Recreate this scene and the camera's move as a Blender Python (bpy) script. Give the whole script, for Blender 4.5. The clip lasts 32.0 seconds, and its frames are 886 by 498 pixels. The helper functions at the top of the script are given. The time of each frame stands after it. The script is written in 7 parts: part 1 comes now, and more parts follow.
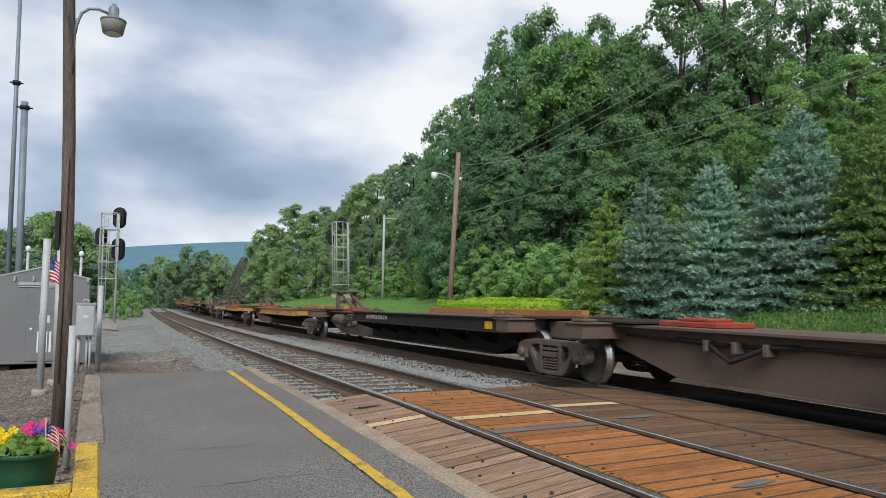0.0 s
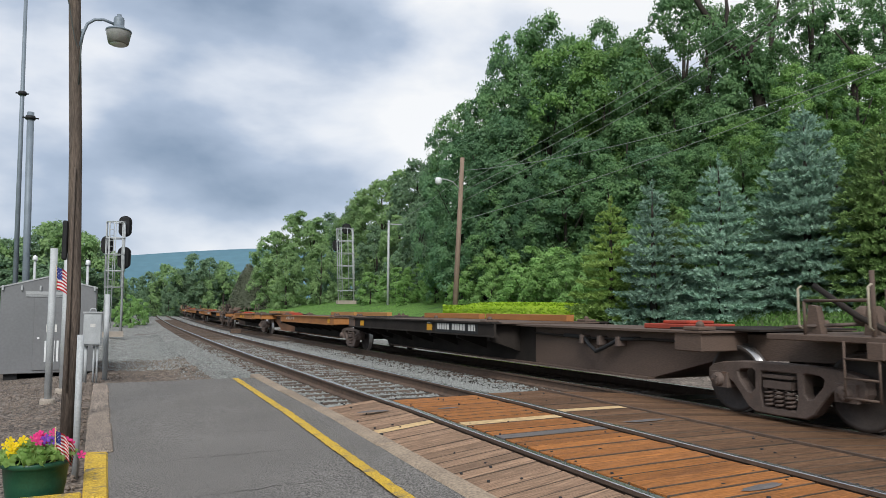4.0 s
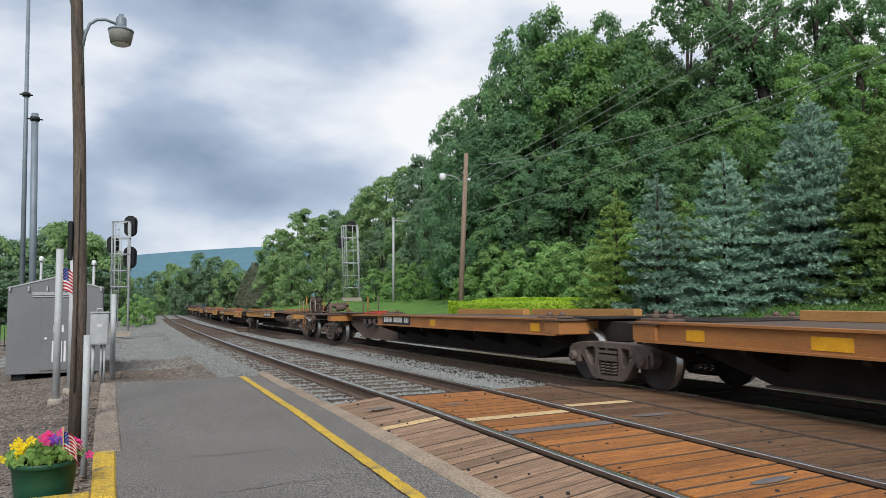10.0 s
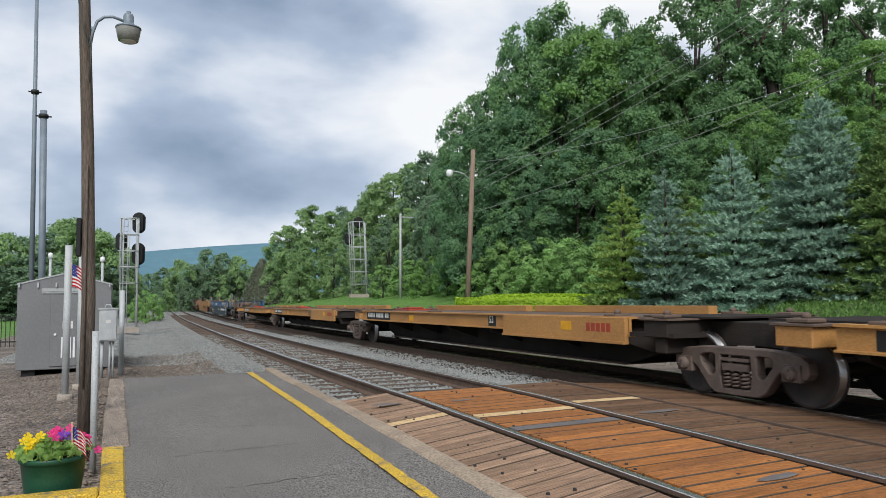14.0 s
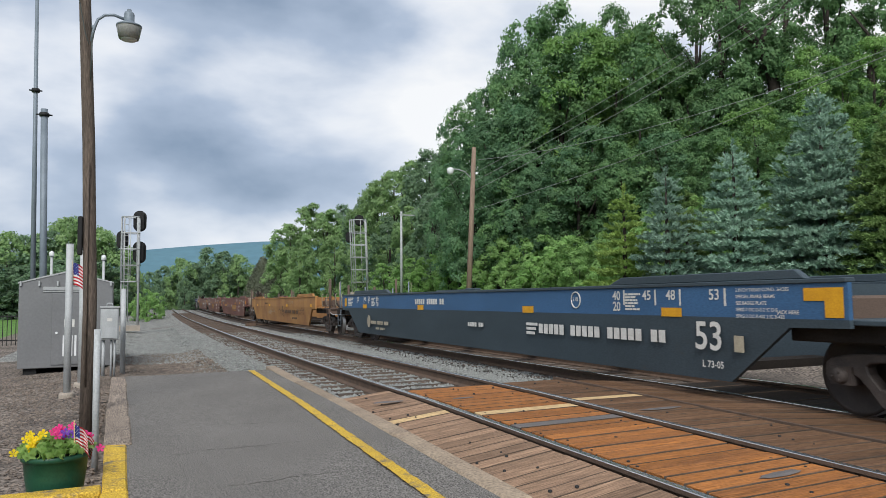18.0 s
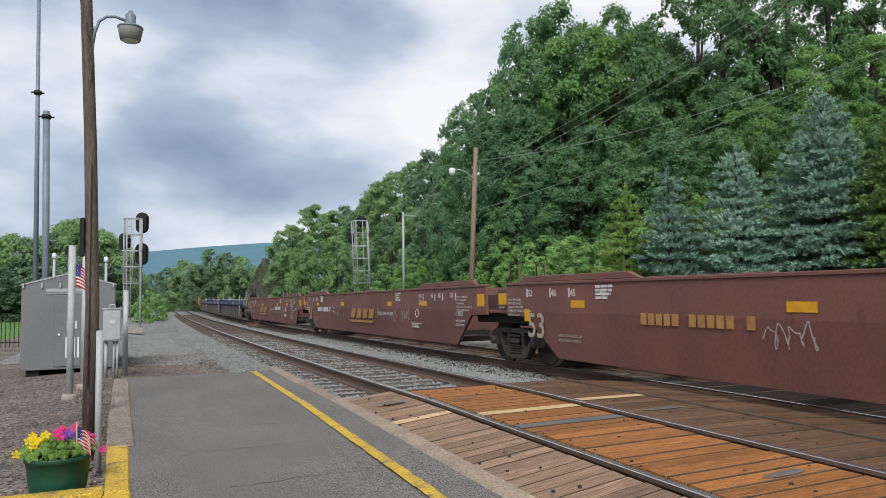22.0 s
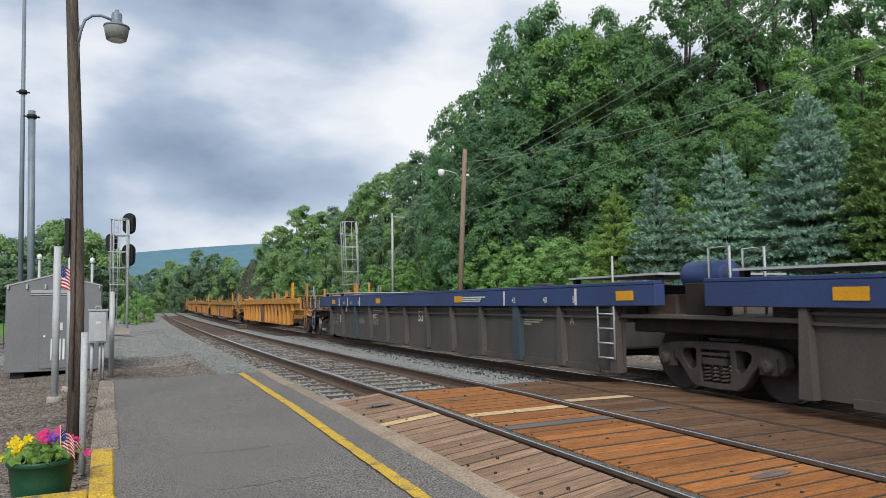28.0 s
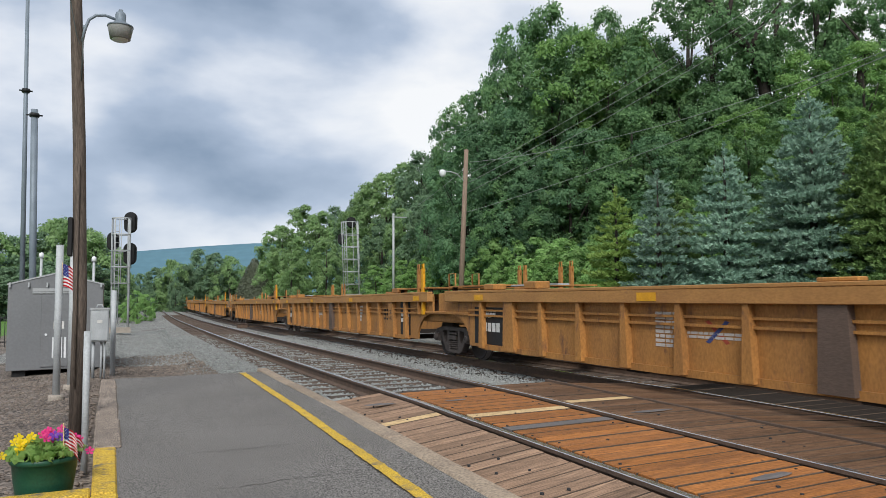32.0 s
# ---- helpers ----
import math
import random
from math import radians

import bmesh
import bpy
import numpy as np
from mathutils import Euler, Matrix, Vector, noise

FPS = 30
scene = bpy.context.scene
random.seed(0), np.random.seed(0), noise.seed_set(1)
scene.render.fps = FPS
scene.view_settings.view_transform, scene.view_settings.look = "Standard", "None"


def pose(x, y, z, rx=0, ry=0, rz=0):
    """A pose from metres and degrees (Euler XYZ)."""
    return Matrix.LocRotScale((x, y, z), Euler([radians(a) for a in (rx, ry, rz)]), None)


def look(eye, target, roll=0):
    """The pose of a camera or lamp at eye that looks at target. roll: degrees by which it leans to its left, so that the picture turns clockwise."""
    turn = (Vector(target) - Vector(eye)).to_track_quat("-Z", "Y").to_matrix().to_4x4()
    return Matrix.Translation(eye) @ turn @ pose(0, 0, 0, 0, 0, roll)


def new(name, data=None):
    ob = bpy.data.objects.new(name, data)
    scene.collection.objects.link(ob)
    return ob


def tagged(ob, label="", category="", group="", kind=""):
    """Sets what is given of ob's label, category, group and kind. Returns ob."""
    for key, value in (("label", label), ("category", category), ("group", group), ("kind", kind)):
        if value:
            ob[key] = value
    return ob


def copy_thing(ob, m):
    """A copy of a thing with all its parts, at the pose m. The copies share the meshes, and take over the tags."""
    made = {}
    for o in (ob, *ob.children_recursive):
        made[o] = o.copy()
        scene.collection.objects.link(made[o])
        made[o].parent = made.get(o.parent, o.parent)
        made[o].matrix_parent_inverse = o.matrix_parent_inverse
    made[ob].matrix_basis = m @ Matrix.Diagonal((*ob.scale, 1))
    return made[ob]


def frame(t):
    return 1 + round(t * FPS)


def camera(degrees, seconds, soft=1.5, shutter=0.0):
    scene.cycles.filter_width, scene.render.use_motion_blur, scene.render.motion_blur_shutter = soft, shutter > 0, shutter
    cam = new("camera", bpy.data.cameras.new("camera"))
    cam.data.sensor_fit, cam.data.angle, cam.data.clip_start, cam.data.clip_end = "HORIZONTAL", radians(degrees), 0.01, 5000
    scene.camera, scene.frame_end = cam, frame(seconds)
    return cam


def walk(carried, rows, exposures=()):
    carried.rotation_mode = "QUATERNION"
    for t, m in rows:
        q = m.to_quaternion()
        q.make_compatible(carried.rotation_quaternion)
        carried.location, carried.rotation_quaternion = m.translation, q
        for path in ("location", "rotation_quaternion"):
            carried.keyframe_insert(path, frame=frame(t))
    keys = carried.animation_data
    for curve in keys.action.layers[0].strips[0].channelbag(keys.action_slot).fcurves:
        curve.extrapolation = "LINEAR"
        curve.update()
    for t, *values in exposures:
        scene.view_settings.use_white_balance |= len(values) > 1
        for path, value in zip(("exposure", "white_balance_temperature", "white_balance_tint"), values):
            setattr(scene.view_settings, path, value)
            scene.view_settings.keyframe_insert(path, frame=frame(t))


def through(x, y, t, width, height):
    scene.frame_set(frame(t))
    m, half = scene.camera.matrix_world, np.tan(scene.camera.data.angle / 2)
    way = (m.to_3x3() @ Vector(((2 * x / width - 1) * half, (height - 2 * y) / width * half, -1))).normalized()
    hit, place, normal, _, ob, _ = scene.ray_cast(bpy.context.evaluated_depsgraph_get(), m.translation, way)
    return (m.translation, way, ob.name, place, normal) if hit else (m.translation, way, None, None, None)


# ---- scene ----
cam = camera(63.0, 32.0, 0.75, 0.04)
PATH = [
    (0, (0.006, -0.008, 1.271), (0.866, 1.793, 1.402), 0.9),
    (0.5, (-0.007, -0.007, 1.275), (0.85, 1.796, 1.41), 1.0),
    (1, (-0.013, -0.005, 1.274), (0.843, 1.797, 1.415), 0.9),
    (1.5, (-0.02, -0.014, 1.277), (0.835, 1.789, 1.419), 1.1),
    (2, (-0.003, -0.01, 1.273), (0.86, 1.788, 1.417), 0.7),
    (2.5, (-0.004, -0.006, 1.275), (0.861, 1.791, 1.417), 0.5),
    (3, (-0.013, -0.018, 1.281), (0.845, 1.784, 1.421), 0.3),
    (3.5, (-0.007, -0.011, 1.278), (0.845, 1.793, 1.42), 0.3),
    (5.5, (-0.011, -0.013, 1.273), (0.828, 1.797, 1.422), 0.2),
    (6, (-0.005, -0.002, 1.27), (0.835, 1.807, 1.413), 0.0),
    (6.5, (0.001, -0.003, 1.277), (0.838, 1.808, 1.414), 0.0),
    (7, (-0.003, -0.008, 1.274), (0.83, 1.805, 1.412), -0.1),
    (7.5, (0.004, -0.005, 1.273), (0.839, 1.807, 1.411), -0.1),
    (8, (0.005, 0.006, 1.269), (0.845, 1.816, 1.407), -0.3),
    (8.5, (0.006, 0.003, 1.274), (0.847, 1.812, 1.41), -0.3),
    (9, (0.005, 0.012, 1.273), (0.845, 1.822, 1.406), -0.3),
    (9.5, (-0.002, 0.001, 1.273), (0.836, 1.812, 1.406), -0.3),
    (10, (0.0, -0.002, 1.278), (0.836, 1.811, 1.412), -0.3),
    (10.5, (0.001, 0.0, 1.275), (0.832, 1.815, 1.409), -0.3),
    (11, (0.001, -0.009, 1.274), (0.827, 1.808, 1.408), -0.5),
    (11.5, (0.008, -0.003, 1.269), (0.833, 1.814, 1.402), -0.5),
    (12, (0.001, -0.006, 1.275), (0.829, 1.81, 1.405), -0.5),
    (12.5, (0.005, -0.006, 1.273), (0.832, 1.811, 1.402), -0.7),
    (13, (0.009, -0.004, 1.273), (0.833, 1.814, 1.4), -0.6),
    (13.5, (0.007, -0.003, 1.275), (0.829, 1.817, 1.4), -0.4),
    (14, (0.004, -0.005, 1.277), (0.822, 1.816, 1.401), -0.3),
    (14.5, (0.003, 0.004, 1.273), (0.82, 1.825, 1.397), -0.4),
    (16.5, (-0.001, 0.003, 1.27), (0.81, 1.828, 1.385), -0.2),
    (17, (0.003, 0.003, 1.271), (0.813, 1.828, 1.386), -0.1),
    (17.5, (0.006, -0.002, 1.273), (0.821, 1.821, 1.39), -0.2),
    (18, (0.0, 0.002, 1.276), (0.816, 1.824, 1.394), -0.4),
    (18.5, (0.004, 0.006, 1.272), (0.822, 1.827, 1.395), -0.6),
    (19, (0.004, -0.003, 1.273), (0.824, 1.818, 1.395), -0.3),
    (19.5, (-0.004, 0.004, 1.276), (0.813, 1.825, 1.398), -0.3),
    (20, (-0.001, -0.004, 1.277), (0.812, 1.82, 1.396), -0.5),
    (20.5, (-0.002, -0.002, 1.276), (0.807, 1.823, 1.393), -0.3),
    (21, (-0.005, -0.003, 1.278), (0.803, 1.822, 1.395), -0.5),
    (21.5, (0.0, 0.002, 1.274), (0.806, 1.828, 1.391), -0.5),
    (22, (0.004, 0.008, 1.271), (0.815, 1.833, 1.391), -0.6),
    (22.5, (0.008, 0.002, 1.272), (0.827, 1.823, 1.391), -0.6),
    (23, (0.0, 0.002, 1.273), (0.82, 1.822, 1.39), -0.5),
    (23.5, (0.0, 0.001, 1.274), (0.822, 1.821, 1.391), -0.3),
    (24, (0.005, 0.005, 1.272), (0.829, 1.824, 1.389), -0.5),
    (24.5, (0.011, 0.009, 1.271), (0.836, 1.827, 1.386), -0.3),
    (25, (0.015, 0.004, 1.272), (0.845, 1.82, 1.388), -0.3),
    (25.5, (0.012, 0.013, 1.274), (0.847, 1.827, 1.39), -0.5),
    (27.5, (0.013, 0.012, 1.274), (0.847, 1.826, 1.395), -0.5),
    (28, (0.017, 0.02, 1.273), (0.855, 1.832, 1.396), -0.6),
    (28.5, (0.021, 0.01, 1.272), (0.86, 1.821, 1.396), -0.7),
    (29, (0.021, 0.007, 1.274), (0.861, 1.818, 1.397), -0.8),
    (29.5, (0.018, 0.012, 1.277), (0.856, 1.823, 1.4), -0.7),
    (30, (0.015, 0.004, 1.282), (0.849, 1.817, 1.403), -0.6),
    (30.5, (0.016, 0.014, 1.272), (0.851, 1.827, 1.394), -0.6),
    (31, (0.013, 0.014, 1.275), (0.85, 1.827, 1.395), -0.5),
    (31.5, (0.011, 0.014, 1.273), (0.848, 1.826, 1.395), -0.4),
    (32, (0.0, 0.008, 1.276), (0.836, 1.821, 1.4), -0.3),
]
walk(cam, [(t, look(eye, target, roll)) for t, eye, target, roll in PATH])

# ---- light: an overcast day, soft sun high behind the clouds ----
SUN_UP, SUN_TURN = radians(40), radians(205)
world = bpy.data.worlds.new("overcast_sky")
scene.world = world
world.use_nodes = True
wn, wl = world.node_tree.nodes, world.node_tree.links
wn.clear()


def wnode(kind, **values):
    n = wn.new(kind)
    for k, v in values.items():
        n.inputs[k].default_value = v
    return n


w_out, w_bg = wn.new("ShaderNodeOutputWorld"), wn.new("ShaderNodeBackground")
sky = wn.new("ShaderNodeTexSky")
sky.sky_type, sky.sun_disc = "NISHITA", False
sky.sun_elevation, sky.sun_rotation = SUN_UP, SUN_TURN
w_tc, w_map = wn.new("ShaderNodeTexCoord"), wn.new("ShaderNodeMapping")
w_map.inputs["Scale"].default_value = (1.0, 1.0, 2.2)
w_map.inputs["Location"].default_value = (0.35, 0.2, 0.1)
w_n1 = wnode("ShaderNodeTexNoise", Scale=2.8, Detail=6.0, Roughness=0.48, Distortion=0.12)
w_r1 = wn.new("ShaderNodeValToRGB")
w_r1.color_ramp.elements[0].position, w_r1.color_ramp.elements[0].color = 0.34, (0.26, 0.345, 0.475, 1)
w_r1.color_ramp.elements[1].position, w_r1.color_ramp.elements[1].color = 0.69, (0.965, 0.98, 1.0, 1)
w_mid = w_r1.color_ramp.elements.new(0.6)
w_mid.color = (0.755, 0.81, 0.90, 1)
w_mid = w_r1.color_ramp.elements.new(0.49)
w_mid.color = (0.45, 0.54, 0.685, 1)
# brightening painted into the sky around one fixed direction
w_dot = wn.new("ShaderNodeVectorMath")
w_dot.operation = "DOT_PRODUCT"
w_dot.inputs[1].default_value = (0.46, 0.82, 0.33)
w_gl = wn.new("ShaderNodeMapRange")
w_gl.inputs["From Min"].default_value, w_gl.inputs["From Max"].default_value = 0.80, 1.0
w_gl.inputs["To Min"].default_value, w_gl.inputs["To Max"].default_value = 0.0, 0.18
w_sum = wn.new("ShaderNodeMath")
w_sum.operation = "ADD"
# darkening painted into the sky: heavier cloud over the line, greyer cloud low down
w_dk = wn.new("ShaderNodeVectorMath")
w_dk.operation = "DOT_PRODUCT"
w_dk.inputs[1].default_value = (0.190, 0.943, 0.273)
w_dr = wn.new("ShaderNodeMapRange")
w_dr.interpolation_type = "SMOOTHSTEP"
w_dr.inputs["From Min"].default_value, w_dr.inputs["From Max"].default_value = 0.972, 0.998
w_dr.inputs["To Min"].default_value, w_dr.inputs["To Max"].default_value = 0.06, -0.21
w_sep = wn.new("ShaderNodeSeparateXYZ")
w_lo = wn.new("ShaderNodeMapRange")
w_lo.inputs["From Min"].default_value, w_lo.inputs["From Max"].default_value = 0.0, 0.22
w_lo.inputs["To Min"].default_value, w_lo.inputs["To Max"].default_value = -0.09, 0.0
# one more darkened spot, low in the sky
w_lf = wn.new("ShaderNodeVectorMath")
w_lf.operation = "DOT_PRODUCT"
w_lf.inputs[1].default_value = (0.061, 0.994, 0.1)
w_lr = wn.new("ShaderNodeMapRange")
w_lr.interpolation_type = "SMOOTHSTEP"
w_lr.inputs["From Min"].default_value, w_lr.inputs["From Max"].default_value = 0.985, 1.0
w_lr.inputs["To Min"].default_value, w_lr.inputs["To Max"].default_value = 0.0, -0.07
w_s4 = wn.new("ShaderNodeMath")
w_s2, w_s3 = wn.new("ShaderNodeMath"), wn.new("ShaderNodeMath")
w_mix = wn.new("ShaderNodeMixRGB")
w_mix.inputs["Fac"].default_value = 0.94
w_sc = wn.new("ShaderNodeMixRGB")
w_sc.blend_type, w_sc.inputs["Fac"].default_value = "MULTIPLY", 1.0
w_sc.inputs["Color2"].default_value = (0.1, 0.1, 0.1, 1)
wl.new(w_tc.outputs["Generated"], w_map.inputs["Vector"])
wl.new(w_map.outputs["Vector"], w_n1.inputs["Vector"])
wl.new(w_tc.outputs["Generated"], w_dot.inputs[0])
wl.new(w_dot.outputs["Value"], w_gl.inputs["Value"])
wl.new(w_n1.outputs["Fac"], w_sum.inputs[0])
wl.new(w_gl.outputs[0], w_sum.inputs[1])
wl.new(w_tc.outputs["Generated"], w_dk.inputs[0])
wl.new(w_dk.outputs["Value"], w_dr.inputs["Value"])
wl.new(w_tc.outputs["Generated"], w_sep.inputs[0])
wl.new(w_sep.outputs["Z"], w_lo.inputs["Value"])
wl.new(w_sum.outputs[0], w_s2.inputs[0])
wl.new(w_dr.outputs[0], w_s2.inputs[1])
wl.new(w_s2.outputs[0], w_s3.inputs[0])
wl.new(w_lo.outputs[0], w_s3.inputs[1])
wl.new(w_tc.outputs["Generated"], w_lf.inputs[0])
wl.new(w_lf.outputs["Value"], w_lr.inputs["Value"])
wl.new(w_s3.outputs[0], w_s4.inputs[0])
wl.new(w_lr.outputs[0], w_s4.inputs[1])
wl.new(w_s4.outputs[0], w_r1.inputs["Fac"])
wl.new(sky.outputs["Color"], w_sc.inputs["Color1"])
wl.new(w_sc.outputs["Color"], w_mix.inputs["Color1"])
wl.new(w_r1.outputs["Color"], w_mix.inputs["Color2"])
wl.new(w_mix.outputs["Color"], w_bg.inputs["Color"])
wl.new(w_bg.outputs["Background"], w_out.inputs["Surface"])
w_bg.inputs["Strength"].default_value = 1.0

sun = new("sun", bpy.data.lights.new("sun", "SUN"))
sun.data.energy, sun.data.angle, sun.data.color = 3.2, radians(25), (1.0, 0.985, 0.96)
sun.matrix_world = look((0, 0, 0), (-math.sin(SUN_TURN) * math.cos(SUN_UP), -math.cos(SUN_TURN) * math.cos(SUN_UP), -math.sin(SUN_UP)))

# ---- materials ----


def mat(name, a, b=None, scale=6.0, rough=0.7, metal=0.0, bump=0.2, fine=60.0, vary=0.0, spec=0.28, spots=None, cover=0.5, stretch=(1, 1, 1), fine_amount=0.13, spot_scale=2.0):
    """Two colours mixed at two scales, with fine relief; spots: a third colour of stains; vary: change from object to object."""
    m = bpy.data.materials.new(name)
    m.use_nodes = True
    t, l = m.node_tree.nodes, m.node_tree.links
    p = t["Principled BSDF"]
    p.inputs["Roughness"].default_value, p.inputs["Metallic"].default_value = rough, metal
    p.inputs["Specular IOR Level"].default_value = spec
    b = b or tuple(c * 0.7 for c in a)
    tc, mp = t.new("ShaderNodeTexCoord"), t.new("ShaderNodeMapping")
    mp.inputs["Scale"].default_value = stretch
    l.new(tc.outputs["Object"], mp.inputs["Vector"])
    n1, n2 = t.new("ShaderNodeTexNoise"), t.new("ShaderNodeTexNoise")
    n1.inputs["Scale"].default_value, n1.inputs["Detail"].default_value = scale, 5
    n2.inputs["Scale"].default_value, n2.inputs["Detail"].default_value = fine, 3
    oi = t.new("ShaderNodeObjectInfo")
    if vary:
        add = t.new("ShaderNodeVectorMath")
        add.operation = "ADD"
        sc = t.new("ShaderNodeMath")
        sc.operation, sc.inputs[1].default_value = "MULTIPLY", 37.0
        l.new(oi.outputs["Random"], sc.inputs[0])
        l.new(mp.outputs["Vector"], add.inputs[0])
        l.new(sc.outputs[0], add.inputs[1])
        src = add.outputs[0]
    else:
        src = mp.outputs["Vector"]
    l.new(src, n1.inputs["Vector"])
    l.new(src, n2.inputs["Vector"])
    rmp = t.new("ShaderNodeMapRange")
    rmp.inputs["From Min"].default_value, rmp.inputs["From Max"].default_value = 0.3, 0.7
    l.new(n1.outputs["Fac"], rmp.inputs["Value"])
    mix = t.new("ShaderNodeMixRGB")
    mix.inputs["Color1"].default_value, mix.inputs["Color2"].default_value = (*a, 1), (*b, 1)
    l.new(rmp.outputs[0], mix.inputs["Fac"])
    col = mix.outputs["Color"]
    g = t.new("ShaderNodeMixRGB")
    g.blend_type, g.inputs["Fac"].default_value = "OVERLAY", fine_amount
    l.new(col, g.inputs["Color1"])
    fr = t.new("ShaderNodeMapRange")
    fr.inputs["From Min"].default_value, fr.inputs["From Max"].default_value = 0.32, 0.68
    l.new(n2.outputs["Fac"], fr.inputs["Value"])
    l.new(fr.outputs[0], g.inputs["Color2"])
    col = g.outputs["Color"]
    if spots:
        n3 = t.new("ShaderNodeTexNoise")
        n3.inputs["Scale"].default_value, n3.inputs["Detail"].default_value, n3.inputs["Roughness"].default_value = spot_scale, 9, 0.7
        l.new(src, n3.inputs["Vector"])
        r3 = t.new("ShaderNodeMapRange")
        r3.inputs["From Min"].default_value, r3.inputs["From Max"].default_value = 1 - cover, 1 - cover + 0.12
        l.new(n3.outputs["Fac"], r3.inputs["Value"])
        s3 = t.new("ShaderNodeMixRGB")
        s3.inputs["Color2"].default_value = (*spots, 1)
        l.new(r3.outputs[0], s3.inputs["Fac"])
        l.new(col, s3.inputs["Color1"])
        col = s3.outputs["Color"]
    if vary:
        hs = t.new("ShaderNodeHueSaturation")
        vr = t.new("ShaderNodeMapRange")
        vr.inputs["To Min"].default_value, vr.inputs["To Max"].default_value = 1 - vary, 1 + vary
        l.new(oi.outputs["Random"], vr.inputs["Value"])
        l.new(vr.outputs[0], hs.inputs["Value"])
        l.new(col, hs.inputs["Color"])
        col = hs.outputs["Color"]
    l.new(col, p.inputs["Base Color"])
    if bump:
        bp = t.new("ShaderNodeBump")
        bp.inputs["Strength"].default_value, bp.inputs["Distance"].default_value = bump, 0.02
        l.new(n2.outputs["Fac"], bp.inputs["Height"])
        l.new(bp.outputs["Normal"], p.inputs["Normal"])
    return m


def leaf_mat(name, a, b, rough=0.55, through=0.45):
    """Leaves that vary from one to the next and let some light through."""
    m = bpy.data.materials.new(name)
    m.use_nodes = True
    t, l = m.node_tree.nodes, m.node_tree.links
    p = t["Principled BSDF"]
    p.inputs["Roughness"].default_value = rough
    p.inputs["Specular IOR Level"].default_value = 0.3
    ge, oi = t.new("ShaderNodeNewGeometry"), t.new("ShaderNodeObjectInfo")
    mix, hs, mr = t.new("ShaderNodeMixRGB"), t.new("ShaderNodeHueSaturation"), t.new("ShaderNodeMapRange")
    mix.inputs["Color1"].default_value, mix.inputs["Color2"].default_value = (*a, 1), (*b, 1)
    tc, nz, sm, ad = t.new("ShaderNodeTexCoord"), t.new("ShaderNodeTexNoise"), t.new("ShaderNodeMath"), t.new("ShaderNodeMapRange")
    nz.inputs["Scale"].default_value, nz.inputs["Detail"].default_value = 0.8, 2
    l.new(tc.outputs["Object"], nz.inputs["Vector"])
    ad.inputs["From Min"].default_value, ad.inputs["From Max"].default_value = 0.3, 0.7
    ad.inputs["To Min"].default_value, ad.inputs["To Max"].default_value = -0.45, 0.45
    l.new(nz.outputs["Fac"], ad.inputs["Value"])
    sm.operation, sm.use_clamp = "ADD", True
    half = t.new("ShaderNodeMath")
    half.operation, half.inputs[1].default_value = "MULTIPLY_ADD", 0.36
    half.inputs[2].default_value = 0.32
    l.new(ge.outputs["Random Per Island"], half.inputs[0])
    l.new(half.outputs[0], sm.inputs[0])
    l.new(ad.outputs[0], sm.inputs[1])
    l.new(sm.outputs[0], mix.inputs["Fac"])
    mr.inputs["To Min"].default_value, mr.inputs["To Max"].default_value = 0.86, 1.14
    l.new(oi.outputs["Random"], mr.inputs["Value"])
    l.new(mr.outputs[0], hs.inputs["Value"])
    l.new(mix.outputs["Color"], hs.inputs["Color"])
    l.new(hs.outputs["Color"], p.inputs["Base Color"])
    tr, ms = t.new("ShaderNodeBsdfTranslucent"), t.new("ShaderNodeMixShader")
    l.new(hs.outputs["Color"], tr.inputs["Color"])
    ms.inputs["Fac"].default_value = through
    out = t["Material Output"]
    l.new(p.outputs[0], ms.inputs[1])
    l.new(tr.outputs[0], ms.inputs[2])
    l.new(ms.outputs[0], out.inputs["Surface"])
    return m


